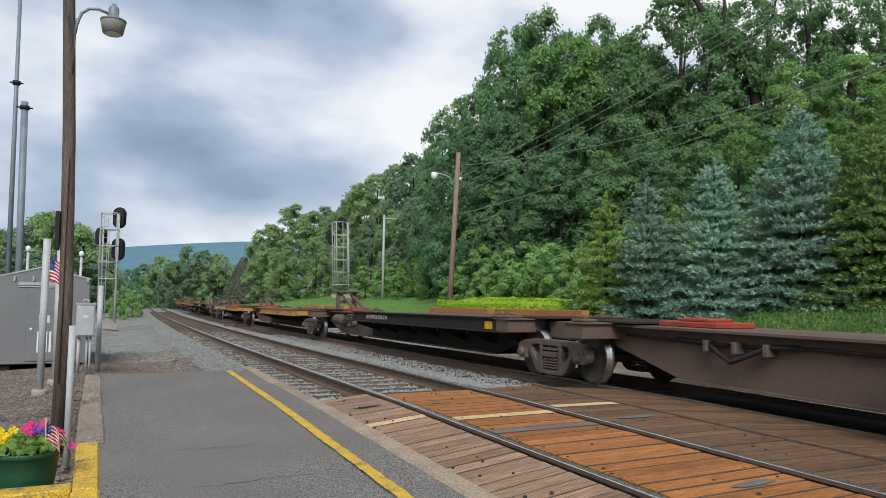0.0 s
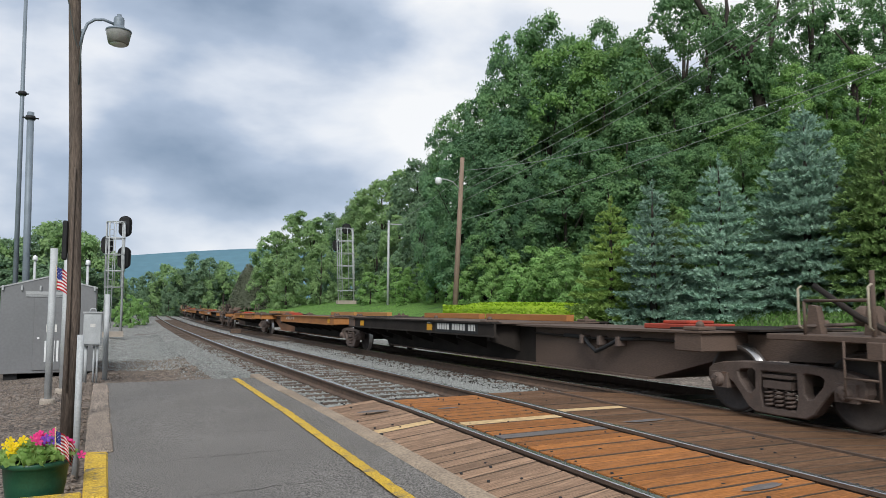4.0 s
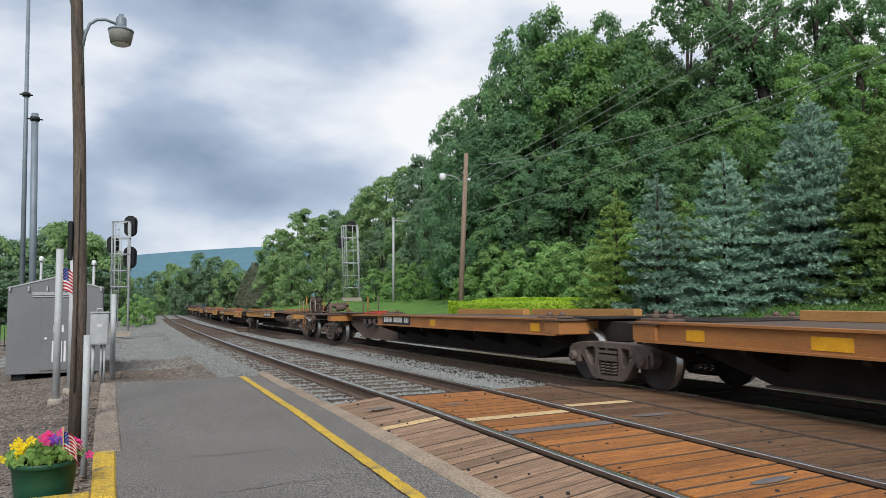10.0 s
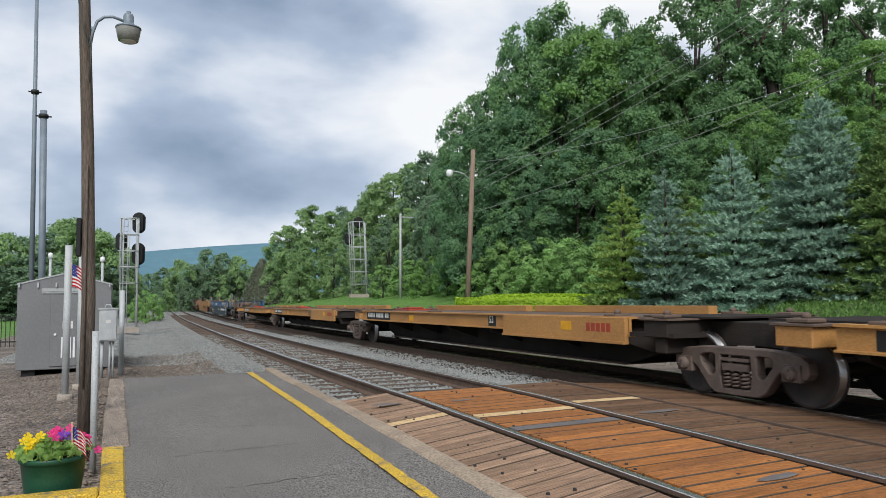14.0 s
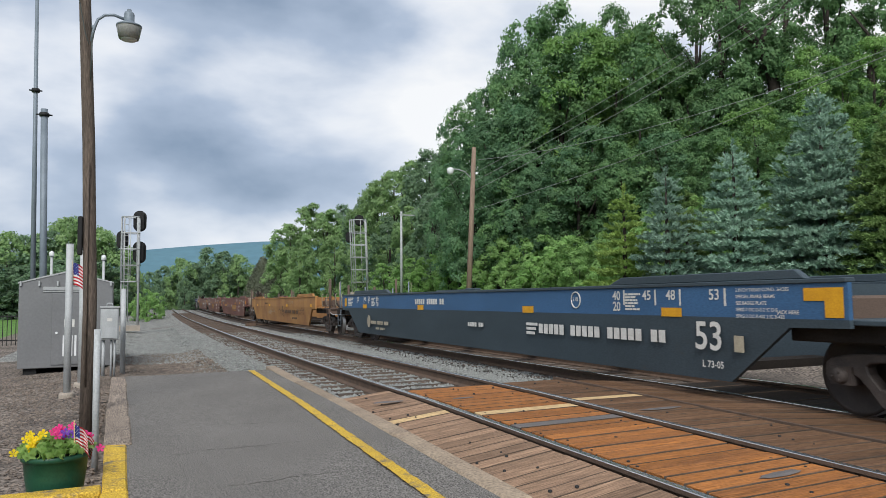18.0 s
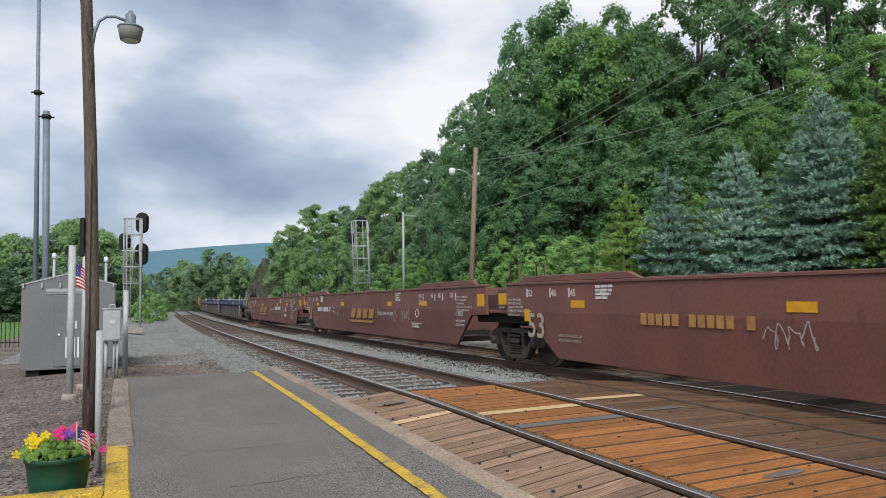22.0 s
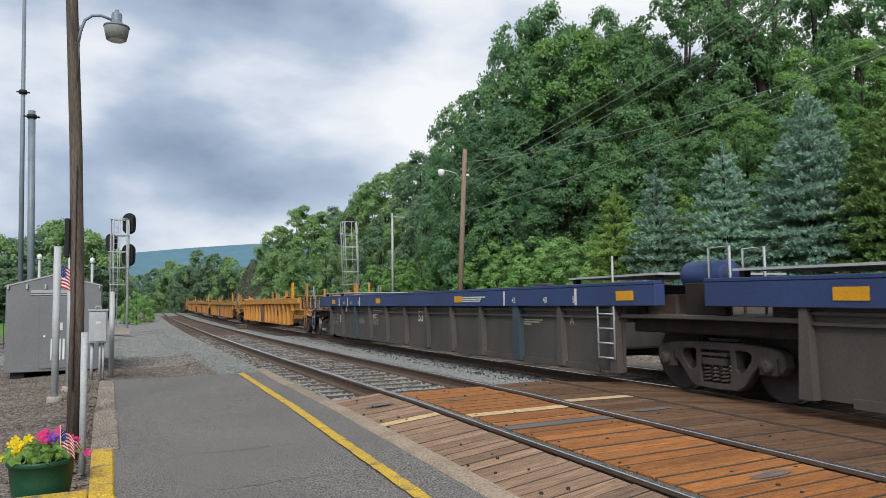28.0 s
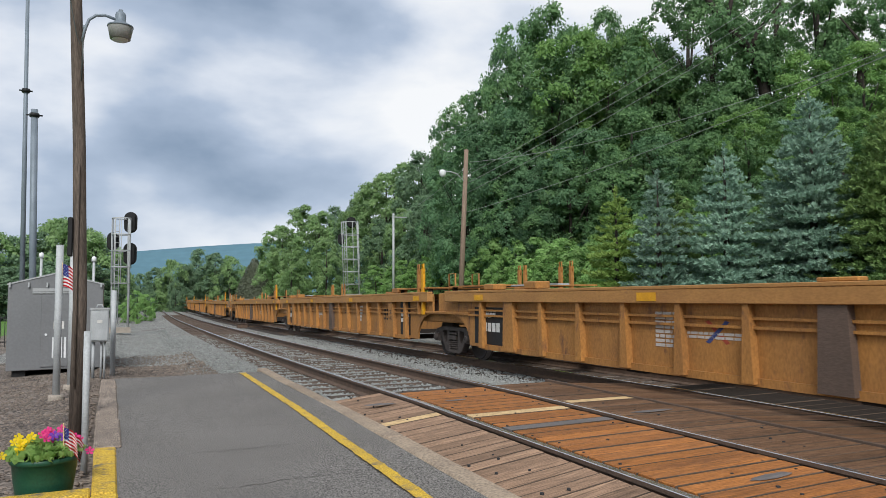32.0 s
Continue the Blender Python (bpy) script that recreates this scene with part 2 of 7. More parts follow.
M = {
    "asphalt": mat("asphalt", (0.148, 0.137, 0.125), (0.182, 0.170, 0.155), 0.8, 0.92, bump=0.7, fine=88, spots=(0.105, 0.098, 0.09), cover=0.42, fine_amount=0.9, spot_scale=22.0),
    "yellow_paint": mat("yellow_paint", (0.60, 0.385, 0.035), (0.46, 0.30, 0.045), 5, 0.75, bump=0.5, fine=80, spots=(0.15, 0.13, 0.10), cover=0.465, spot_scale=7, fine_amount=0.5),
    "kerb": mat("kerb_concrete", (0.34, 0.265, 0.19), (0.24, 0.187, 0.14), 3, 0.9, bump=0.7, fine=45, vary=0.12, spots=(0.15, 0.125, 0.10), cover=0.40, fine_amount=0.3, spot_scale=4),
    "kerb_grey": mat("kerb_grey", (0.33, 0.265, 0.21), (0.20, 0.16, 0.13), 3, 0.9, bump=0.9, fine=30, vary=0.1, spots=(0.12, 0.10, 0.085), cover=0.43, stretch=(3.5, 0.8, 3.5), fine_amount=0.8, spot_scale=4),
    "plank": mat("weathered_plank", (0.315, 0.20, 0.128), (0.21, 0.132, 0.086), 2.0, 0.8, bump=0.6, fine=16, vary=0.20, spec=0.2, stretch=(0.4, 8, 8), spots=(0.075, 0.053, 0.04), cover=0.36, spot_scale=3.0, fine_amount=0.5),
    "plank_orange": mat("stained_plank", (0.37, 0.14, 0.034), (0.245, 0.10, 0.035), 1.6, 0.75, bump=0.6, fine=16, vary=0.18, spec=0.2, stretch=(0.4, 7, 7), spots=(0.115, 0.06, 0.036), cover=0.39, spot_scale=2.2, fine_amount=0.45),
    "plank_brown": mat("oil_darkened_plank", (0.18, 0.098, 0.054), (0.11, 0.064, 0.038), 2.0, 0.8, bump=0.6, fine=16, vary=0.20, spec=0.12, stretch=(0.4, 8, 8), spots=(0.045, 0.03, 0.023), cover=0.37, spot_scale=3.0, fine_amount=0.5),
    "plank_light": mat("fresh_plank", (0.60, 0.42, 0.21), (0.46, 0.31, 0.16), 3, 0.75, bump=0.5, fine=14, stretch=(0.55, 6, 6), fine_amount=0.4),
    "plank_dark": mat("tarred_plank", (0.10, 0.095, 0.095), (0.16, 0.14, 0.13), 3, 0.7, bump=0.3, fine=25, stretch=(0.6, 6, 6)),
    "tie": mat("creosoted_tie", (0.10, 0.07, 0.05), (0.06, 0.045, 0.035), 5, 0.9, bump=0.6, fine=40, vary=0.2),
    "rail": mat("rusty_rail", (0.13, 0.085, 0.06), (0.085, 0.06, 0.045), 8, 0.75, bump=0.3, fine=60),
    "rail_top": mat("polished_rail_head", (0.68, 0.67, 0.66), (0.55, 0.54, 0.53), 5, 0.24, metal=0.95, bump=0.05),
    "ballast": mat("grey_ballast", (0.25, 0.25, 0.232), (0.15, 0.148, 0.135), 3, 0.95, bump=1.0, fine=24, fine_amount=0.9, spots=(0.10, 0.08, 0.062), cover=0.44, spot_scale=0.6),
    "stone": mat("ballast_stone", (0.29, 0.30, 0.285), (0.15, 0.155, 0.145), 9, 0.9, bump=0.3, fine=30),
    "gravel": mat("brown_gravel", (0.24, 0.195, 0.16), (0.085, 0.07, 0.06), 9, 0.95, bump=0.3, fine=30),
    "dirt": mat("gravel_ground", (0.20, 0.165, 0.135), (0.10, 0.082, 0.07), 1.3, 0.95, bump=1.0, fine=22, fine_amount=0.9, spots=(0.065, 0.054, 0.046), cover=0.46, spot_scale=1.6),
    "grass": mat("mown_grass", (0.105, 0.215, 0.035), (0.07, 0.15, 0.03), 0.5, 0.9, bump=0.8, fine=30, fine_amount=0.7),
    "undergrowth": mat("hillside_soil", (0.06, 0.10, 0.03), (0.035, 0.055, 0.02), 0.6, 0.95, bump=0.6, fine=12),
    "wood_pole": mat("weathered_pole", (0.15, 0.115, 0.092), (0.075, 0.06, 0.05), 4, 0.9, bump=0.6, fine=30, stretch=(6, 6, 0.4), spots=(0.21, 0.165, 0.135), cover=0.38, fine_amount=0.4),
    "wood_pole_pale": mat("pale_pole", (0.26, 0.19, 0.14), (0.17, 0.125, 0.095), 4, 0.9, bump=0.5, fine=30, stretch=(6, 6, 0.4)),
    "galv": mat("galvanised_steel", (0.44, 0.455, 0.46), (0.35, 0.365, 0.37), 5, 0.65, metal=0.15, bump=0.1, fine=60),
    "mast": mat("grey_mast", (0.20, 0.235, 0.27), (0.15, 0.18, 0.21), 3, 0.55, metal=0.2, bump=0.1),
    "white_metal": mat("white_enamel", (0.7, 0.71, 0.71), (0.6, 0.61, 0.61), 5, 0.5, bump=0.05),
    "hut": mat("grey_cabinet_steel", (0.205, 0.208, 0.212), (0.172, 0.175, 0.179), 0.9, 0.42, metal=0.25, bump=0.03, fine=20, fine_amount=0.06),
    "hut_roof": mat("pale_roof_steel", (0.42, 0.43, 0.43), (0.34, 0.35, 0.35), 1.5, 0.5, metal=0.2, bump=0.1),
    "black": mat("black_steel", (0.012, 0.012, 0.013), (0.02, 0.02, 0.02), 6, 0.6, bump=0.1),
    "concrete": mat("footing_concrete", (0.36, 0.31, 0.26), (0.27, 0.24, 0.2), 4, 0.9, bump=0.5, fine=50),
    "lens": mat("lamp_lens", (0.30, 0.30, 0.28), (0.24, 0.24, 0.23), 4, 0.2, bump=0.05),
    "pot": mat("green_pot", (0.018, 0.075, 0.042), (0.012, 0.055, 0.032), 3, 0.35, bump=0.05),
    "soil": mat("potting_soil", (0.03, 0.022, 0.015), None, 9, 0.95),
    "white": mat("white_lettering", (0.62, 0.61, 0.58), (0.5, 0.49, 0.46), 6, 0.7, bump=0.05, spots=(0.3, 0.25, 0.2), cover=0.36, spot_scale=7),
    "gold": mat("faded_gold_lettering", (0.40, 0.22, 0.07), (0.30, 0.15, 0.06), 4, 0.7, bump=0.05, spots=(0.16, 0.07, 0.05), cover=0.4, spot_scale=6),
    "tan": mat("tan_lettering", (0.38, 0.34, 0.25), (0.3, 0.26, 0.2), 4, 0.7, bump=0.05),
    "tan_dim": mat("dull_tan_lettering", (0.21, 0.165, 0.125), (0.15, 0.115, 0.09), 6, 0.7, bump=0.05, spots=(0.08, 0.06, 0.05), cover=0.42, spot_scale=8),
    "reflect": mat("yellow_reflector", (0.66, 0.33, 0.015), (0.55, 0.26, 0.015), 6, 0.5, bump=0.05, spots=(0.3, 0.17, 0.05), cover=0.33, spot_scale=9),
    "chalk": mat("scrawled_paint", (0.5, 0.46, 0.42), (0.38, 0.34, 0.31), 3, 0.8, bump=0.05),
    "scrawl_black": mat("black_scrawl", (0.03, 0.03, 0.035), None, 3, 0.8, bump=0.05),
    "car_brown": mat("weathered_brown_paint", (0.122, 0.084, 0.064), (0.088, 0.063, 0.050), 1.2, 0.75, bump=0.15, fine=40, spots=(0.16, 0.075, 0.035), cover=0.36, stretch=(1, 0.5, 1.5)),
    # real grime, and painted shade where it covers sills under platforms
    "car_dark": mat("grimy_shaded_underframe", (0.034, 0.028, 0.024), (0.020, 0.017, 0.015), 2, 0.85, bump=0.25, fine=40, spec=0.15),
    "car_orange": mat("orange_brown_paint", (0.36, 0.155, 0.045), (0.25, 0.105, 0.04), 1.5, 0.7, bump=0.15, fine=40, spots=(0.12, 0.06, 0.035), cover=0.4, stretch=(1, 0.6, 2)),
    "car_yellow": mat("worn_yellow_paint", (0.40, 0.185, 0.048), (0.27, 0.128, 0.042), 1.1, 0.65, bump=0.08, fine=30, spots=(0.13, 0.063, 0.038), cover=0.43, stretch=(1, 1.8, 0.6), fine_amount=0.2),
    "car_fresh": mat("fresh_yellow_paint", (0.50, 0.235, 0.045), (0.42, 0.19, 0.042), 1.1, 0.6, bump=0.06, fine=30, spots=(0.22, 0.105, 0.045), cover=0.37, stretch=(1, 1.8, 0.6)),
    "car_gold": mat("golden_yellow_paint", (0.40, 0.205, 0.065), (0.31, 0.152, 0.052), 1.3, 0.6, bump=0.05, fine=30, spots=(0.20, 0.10, 0.05), cover=0.40, stretch=(1, 0.7, 1.5)),
    "car_red": mat("faded_boxcar_red", (0.192, 0.082, 0.066), (0.135, 0.060, 0.050), 0.7, 0.5, bump=0.03, fine=30, spots=(0.09, 0.043, 0.036), cover=0.40, stretch=(1, 1.2, 0.7)),
    "car_blue": mat("blue_car_paint", (0.045, 0.115, 0.235), (0.035, 0.09, 0.18), 1.0, 0.55, bump=0.08, fine=40, spots=(0.05, 0.075, 0.10), cover=0.36, stretch=(1, 0.5, 1.5)),
    "car_bluegrey": mat("grimy_blue_grey", (0.050, 0.070, 0.085), (0.040, 0.056, 0.068), 1.0, 0.6, bump=0.05, fine=40, spots=(0.06, 0.06, 0.056), cover=0.38, stretch=(1, 0.6, 1.5)),
    "car_deepblue": mat("deep_blue_band", (0.038, 0.062, 0.165), (0.028, 0.046, 0.115), 0.8, 0.55, bump=0.04, fine=40, spots=(0.05, 0.055, 0.075), cover=0.42),
    "car_grey": mat("grimy_grey_paint", (0.095, 0.083, 0.073), (0.062, 0.055, 0.05), 1.0, 0.7, bump=0.06, fine=40, spots=(0.095, 0.066, 0.05), cover=0.40, stretch=(1, 1.5, 0.7)),
    "car_rust_sill": mat("rusty_orange_sill", (0.21, 0.105, 0.055), (0.14, 0.075, 0.045), 1.2, 0.75, bump=0.15, fine=40, spots=(0.085, 0.055, 0.04), cover=0.42, stretch=(1, 0.5, 1.5)),
    "car_rust": mat("rust_orange_paint", (0.40, 0.205, 0.065), (0.24, 0.11, 0.045), 0.9, 0.65, bump=0.05, fine=40, spots=(0.38, 0.22, 0.07), cover=0.40, stretch=(1, 1.0, 0.9), fine_amount=0.08, spot_scale=1.0),
    "hitch_red": mat("red_hitch_paint", (0.36, 0.05, 0.025), (0.22, 0.04, 0.025), 4, 0.6, bump=0.1),
    "bogie": mat("cast_bogie_steel", (0.125, 0.093, 0.078), (0.082, 0.062, 0.052), 5, 0.7, bump=0.25, fine=50, spots=(0.15, 0.08, 0.05), cover=0.36),
    "bogie_dark": mat("grimy_bogie_steel", (0.088, 0.072, 0.064), (0.052, 0.043, 0.039), 5, 0.65, bump=0.25, fine=50, spots=(0.085, 0.055, 0.04), cover=0.36),
    "scrawl_brown": mat("dark_brown_lettering", (0.075, 0.045, 0.028), (0.11, 0.065, 0.035), 6, 0.75, bump=0.03),
    "scrawl_orange": mat("orange_scrawl", (0.52, 0.27, 0.05), (0.42, 0.2, 0.05), 5, 0.7, bump=0.05),
    "mark_red": mat("red_chalk_mark", (0.36, 0.07, 0.04), None, 5, 0.8, bump=0.05),
    "mark_blue": mat("blue_chalk_mark", (0.05, 0.07, 0.2), None, 5, 0.8, bump=0.05),
    "wheel": mat("wheel_steel", (0.055, 0.044, 0.038), (0.034, 0.028, 0.025), 5, 0.6, bump=0.1),
    "tread": mat("bright_wheel_tread", (0.5, 0.49, 0.48), (0.4, 0.39, 0.38), 4, 0.28, metal=0.95, bump=0.03),
    # distance haze is mixed into the ridge's colour
    "ridge": mat("hazed_wooded_ridge", (0.095, 0.19, 0.235), (0.08, 0.165, 0.21), 0.004, 1.0, bump=0.0, fine=0.03, fine_amount=0.06),
    "bark": mat("tree_bark", (0.05, 0.041, 0.034), (0.028, 0.023, 0.02), 4, 0.95, bump=0.6, fine=25),
    "leaf": leaf_mat("broad_leaf", (0.09, 0.196, 0.082), (0.208, 0.352, 0.146)),
    "leaf_bright": leaf_mat("bright_leaf", (0.24, 0.41, 0.105), (0.42, 0.60, 0.20), through=0.5),
    "leaf_dark": leaf_mat("dark_leaf", (0.086, 0.19, 0.096), (0.19, 0.33, 0.162)),
    "leaf_light": leaf_mat("light_leaf", (0.125, 0.255, 0.07), (0.25, 0.41, 0.125), through=0.45),
    "leaf_scrub": leaf_mat("scrub_leaf", (0.185, 0.345, 0.106), (0.335, 0.52, 0.184), through=0.5),
    # near-black planks and oily ballast: shade under the train put into the colour
    "oily_plank": mat("shade_black_plank", (0.034, 0.027, 0.022), (0.021, 0.017, 0.014), 2, 0.85, bump=0.4, fine=20, spec=0.12),
    "oily_shaded_ballast": mat("oil_and_shade_ballast", (0.055, 0.045, 0.038), (0.032, 0.027, 0.023), 3, 0.95, bump=1.0, fine=24, fine_amount=0.8),
    "grass_blade": leaf_mat("grass_blade", (0.07, 0.16, 0.035), (0.14, 0.25, 0.06), through=0.4),
    # far leaves paler and duller: distance haze put into the colour
    "leaf_far_dark": leaf_mat("hazed_dull_leaf", (0.135, 0.225, 0.135), (0.22, 0.335, 0.185)),
    "leaf_far": leaf_mat("hazed_pale_leaf", (0.205, 0.33, 0.145), (0.325, 0.465, 0.20), through=0.5),
    "leaf_purple": leaf_mat("brownish_leaf", (0.12, 0.14, 0.09), (0.165, 0.185, 0.125)),
    "needle_blue": leaf_mat("blue_needle", (0.15, 0.265, 0.19), (0.33, 0.475, 0.365), through=0.25),
    "needle_yellow": leaf_mat("yellow_green_needle", (0.16, 0.27, 0.06), (0.32, 0.45, 0.12), through=0.3),
    "needle_green": leaf_mat("green_needle", (0.095, 0.17, 0.05), (0.20, 0.30, 0.095), through=0.25),
    "hedge": leaf_mat("golden_hedge_leaf", (0.30, 0.46, 0.03), (0.42, 0.58, 0.05)),
    "petal_pink": leaf_mat("pink_petal", (0.75, 0.03, 0.22), (0.85, 0.08, 0.3)),
    "petal_yellow": leaf_mat("yellow_petal", (0.85, 0.6, 0.01), (0.9, 0.7, 0.03)),
    "petal_violet": leaf_mat("violet_petal", (0.16, 0.05, 0.4), (0.25, 0.08, 0.5)),
    "flag_red": mat("flag_red", (0.5, 0.02, 0.03), None, 9, 0.8, bump=0.05),
    "flag_blue": mat("flag_blue", (0.03, 0.04, 0.2), None, 9, 0.8, bump=0.05),
    "flag_white": mat("flag_white", (0.75, 0.74, 0.74), None, 9, 0.8, bump=0.05),
    "line": mat("grey_power_line", (0.33, 0.35, 0.34), None, 9, 0.6, bump=0),
    "wire": mat("dark_wire", (0.07, 0.08, 0.075), None, 9, 0.6, bump=0),
}

# ---- mesh helpers ----


def box(bm, x0, x1, y0, y1, z0, z1, mi=0):
    v = [bm.verts.new((x, y, z)) for z in (z0, z1) for x, y in ((x0, y0), (x1, y0), (x1, y1), (x0, y1))]
    for f in ((3, 2, 1, 0), (4, 5, 6, 7), (0, 1, 5, 4), (1, 2, 6, 5), (2, 3, 7, 6), (3, 0, 4, 7)):
        bm.faces.new([v[i] for i in f]).material_index = mi
    return v


def prism(bm, outline, axis, a, b, mi=0):
    """An outline of two coordinates pushed along axis 0, 1 or 2 from a to b."""
    def at(p, h):
        q = list(p)
        q.insert(axis, h)
        return bm.verts.new(q)
    v0, v1 = [at(p, a) for p in outline], [at(p, b) for p in outline]
    n = len(outline)
    for i in range(n):
        bm.faces.new((v0[i], v0[(i + 1) % n], v1[(i + 1) % n], v1[i])).material_index = mi
    bm.faces.new(v0[::-1]).material_index = mi
    bm.faces.new(v1).material_index = mi


def tube(bm, pts, r, seg=8, r_end=None, mi=0):
    """A round bar along pts, closed at both ends."""
    rings, n = [], len(pts)
    pts = [Vector(p) for p in pts]
    for i, p in enumerate(pts):
        d = (pts[min(i + 1, n - 1)] - pts[max(i - 1, 0)]).normalized()
        a = d.orthogonal().normalized() if i == 0 else (a - d * a.dot(d)).normalized()
        b = d.cross(a)
        rr = r if r_end is None else r + (r_end - r) * i / (n - 1)
        rings.append([bm.verts.new(p + (a * math.cos(t) + b * math.sin(t)) * rr) for t in (2 * math.pi * k / seg for k in range(seg))])
    for q0, q1 in zip(rings, rings[1:]):
        for k in range(seg):
            f = bm.faces.new((q0[k], q0[(k + 1) % seg], q1[(k + 1) % seg], q1[k]))
            f.smooth, f.material_index = True, mi
    bm.faces.new(rings[0][::-1]).material_index = mi
    bm.faces.new(rings[-1]).material_index = mi


def lathe(bm, profile, seg=24, axis=2, at=(0, 0, 0), mi=0):
    """Turns a profile of (radius, height) about an axis."""
    rings = []
    for r, h in profile:
        ring = []
        for k in range(seg):
            c, s = math.cos(2 * math.pi * k / seg) * r, math.sin(2 * math.pi * k / seg) * r
            q = [c, s]
            q.insert(axis, h)
            ring.append(bm.verts.new((q[0] + at[0], q[1] + at[1], q[2] + at[2])))
        rings.append(ring)
    for i, (q0, q1) in enumerate(zip(rings, rings[1:])):
        for k in range(seg):
            f = bm.faces.new((q0[k], q0[(k + 1) % seg], q1[(k + 1) % seg], q1[k]))
            f.smooth = True
            f.material_index = mi[i] if isinstance(mi, (list, tuple)) else mi


def part(name, bm, material, parent=None, label="", at=(0, 0, 0), bevel=0.0):
    """Links a bmesh as one mesh object, under a thing or a part."""
    if bevel:
        bmesh.ops.bevel(bm, geom=bm.edges[:], offset=bevel, segments=1, affect="EDGES", clamp_overlap=True)
    bmesh.ops.recalc_face_normals(bm, faces=bm.faces[:])
    me = bpy.data.meshes.new(name)
    bm.to_mesh(me)
    bm.free()
    for m in material if isinstance(material, (list, tuple)) else (material,):
        me.materials.append(M[m])
    ob = new(name, me)
    ob.location = at
    if parent:
        ob.parent = parent
    return tagged(ob, label)


def boxes(name, dims, material, parent=None, label="", at=(0, 0, 0), bevel=0.0):
    bm = bmesh.new()
    for d in dims:
        box(bm, *d)
    return part(name, bm, material, parent, label, at, bevel)


def raw(name, verts, faces, material, parent=None, label="", smooth=False):
    me = bpy.data.meshes.new(name)
    me.from_pydata(verts, [], faces)
    me.materials.append(M[material])
    if smooth:
        me.shade_smooth()
    ob = new(name, me)
    if parent:
        ob.parent = parent
    return tagged(ob, label)


def empty(name, at, label, category, group=""):
    ob = new(name)
    ob.location = at
    ob.empty_display_size = 0.1
    return tagged(ob, label, category, group)


def text_mesh(words, size):
    cu = bpy.data.curves.new("words", "FONT")
    cu.body, cu.size, cu.align_x, cu.align_y = words, size, "LEFT", "BOTTOM"
    cu.offset = size * 0.014
    tmp = bpy.data.objects.new("words", cu)
    me = bpy.data.meshes.new_from_object(tmp)
    bpy.data.objects.remove(tmp)
    return me


# ---- the lie of the land: two tracks on a gentle grade, a bank of trees beyond ----
GAUGE, FAR_X, NEAR_OFF, FAR_DROP = 1.435, 8.27, -4.2, -0.12
_S = np.arange(-520.0, 760.0, 0.5)
_K = np.select([_S < 11, _S < 30, _S < 40, _S < 70, _S < 110], [0, 0.00115, 0.00042, 0.00008, 0.00025], 0.0008)
_H = np.concatenate([[0], np.cumsum(_K[:-1] * 0.5)]) + 0.0101
_X = np.concatenate([[0], np.cumsum(np.sin(_H[:-1]) * 0.5)])
_Y = np.concatenate([[0], np.cumsum(np.cos(_H[:-1]) * 0.5)])
_X += FAR_X - np.interp(0, _S, _X)
_Y -= np.interp(0, _S, _Y)


def grade(s):
    """Height of the ground along the line: level at the crossing, then falling away."""
    return float(np.interp(s, (-600, 8, 60, 200, 1000), (0, 0, -0.65, -1.6, -1.6)))


def along(s, off=0.0, z=0.0):
    """A point beside the far track's centre line, and the heading there."""
    h = float(np.interp(s, _S, _H))
    return Vector((float(np.interp(s, _S, _X)) + off * math.cos(h), float(np.interp(s, _S, _Y)) - off * math.sin(h), grade(s) + z)), h


def line_x(y):
    return float(np.interp(y, _Y, _X))


def lie(x, y):
    """Height of the open ground at x, y."""
    g = grade(y)
    u = x - line_x(y)
    if u > 3.2:
        up = float(np.interp(u, (3.2, 6, 11, 16, 30, 60, 120), (-0.25, 0.42, 1.35, 2.3, 8, 21, 34)))
        up *= float(np.interp(y, (-80, 60, 140, 220), (1, 1, 0.55, 0.15)))
        return g + up + 0.12 * noise.noise((x * 0.2, y * 0.2, 0))
    if u < -8.0:
        drop = float(np.interp(u, (-60, -11, -8.6, -8.0), (-0.9, -0.3, -0.22, -0.3)))
        return g + drop + 0.05 * noise.noise((x * 0.6, y * 0.6, 3))
    return g - 0.30


def sheet(name, xs, ys, height, material, label, kind="structure"):
    verts = [(x, y, height(x, y)) for y in ys for x in xs]
    n = len(xs)
    faces = [(j * n + i, j * n + i + 1, (j + 1) * n + i + 1, (j + 1) * n + i) for j in range(len(ys) - 1) for i in range(n - 1)]
    ob = raw(name, verts, faces, material, None, label, True)
    return tagged(ob, "", "", "", kind)


def steps(*runs):
    out = []
    for a, b, d in runs:
        out += list(np.arange(a, b, d))
    return [float(v) for v in out] + [float(runs[-1][1])]


GX = steps((-2000, -200, 300), (-200, -40, 20), (-40, -12, 4), (-12, 12, 0.5), (12, 45, 1.5), (45, 140, 8), (140, 3000, 300))
GY = steps((-600, -60, 60), (-60, -8, 8), (-8, 30, 0.7), (30, 130, 3), (130, 300, 15), (300, 4000, 350))
ground = sheet("ground", GX, GY, lie, "dirt", "brown gravel and earth beside the railway")
for extra in ("grass", "undergrowth", "ballast"):
    ground.data.materials.append(M[extra])
for f in ground.data.polygons:
    u = f.center.x - line_x(f.center.y)
    far_field = f.center.y > 45 and u < -15 or u < -14
    f.material_index = 2 if u > (16.5 if f.center.y > 38 else 13) or u > 6.5 and f.center.y < 19.5 else 1 if u > 4.6 or far_field else 3 if f.center.y > 22 and u > -11.5 else 0

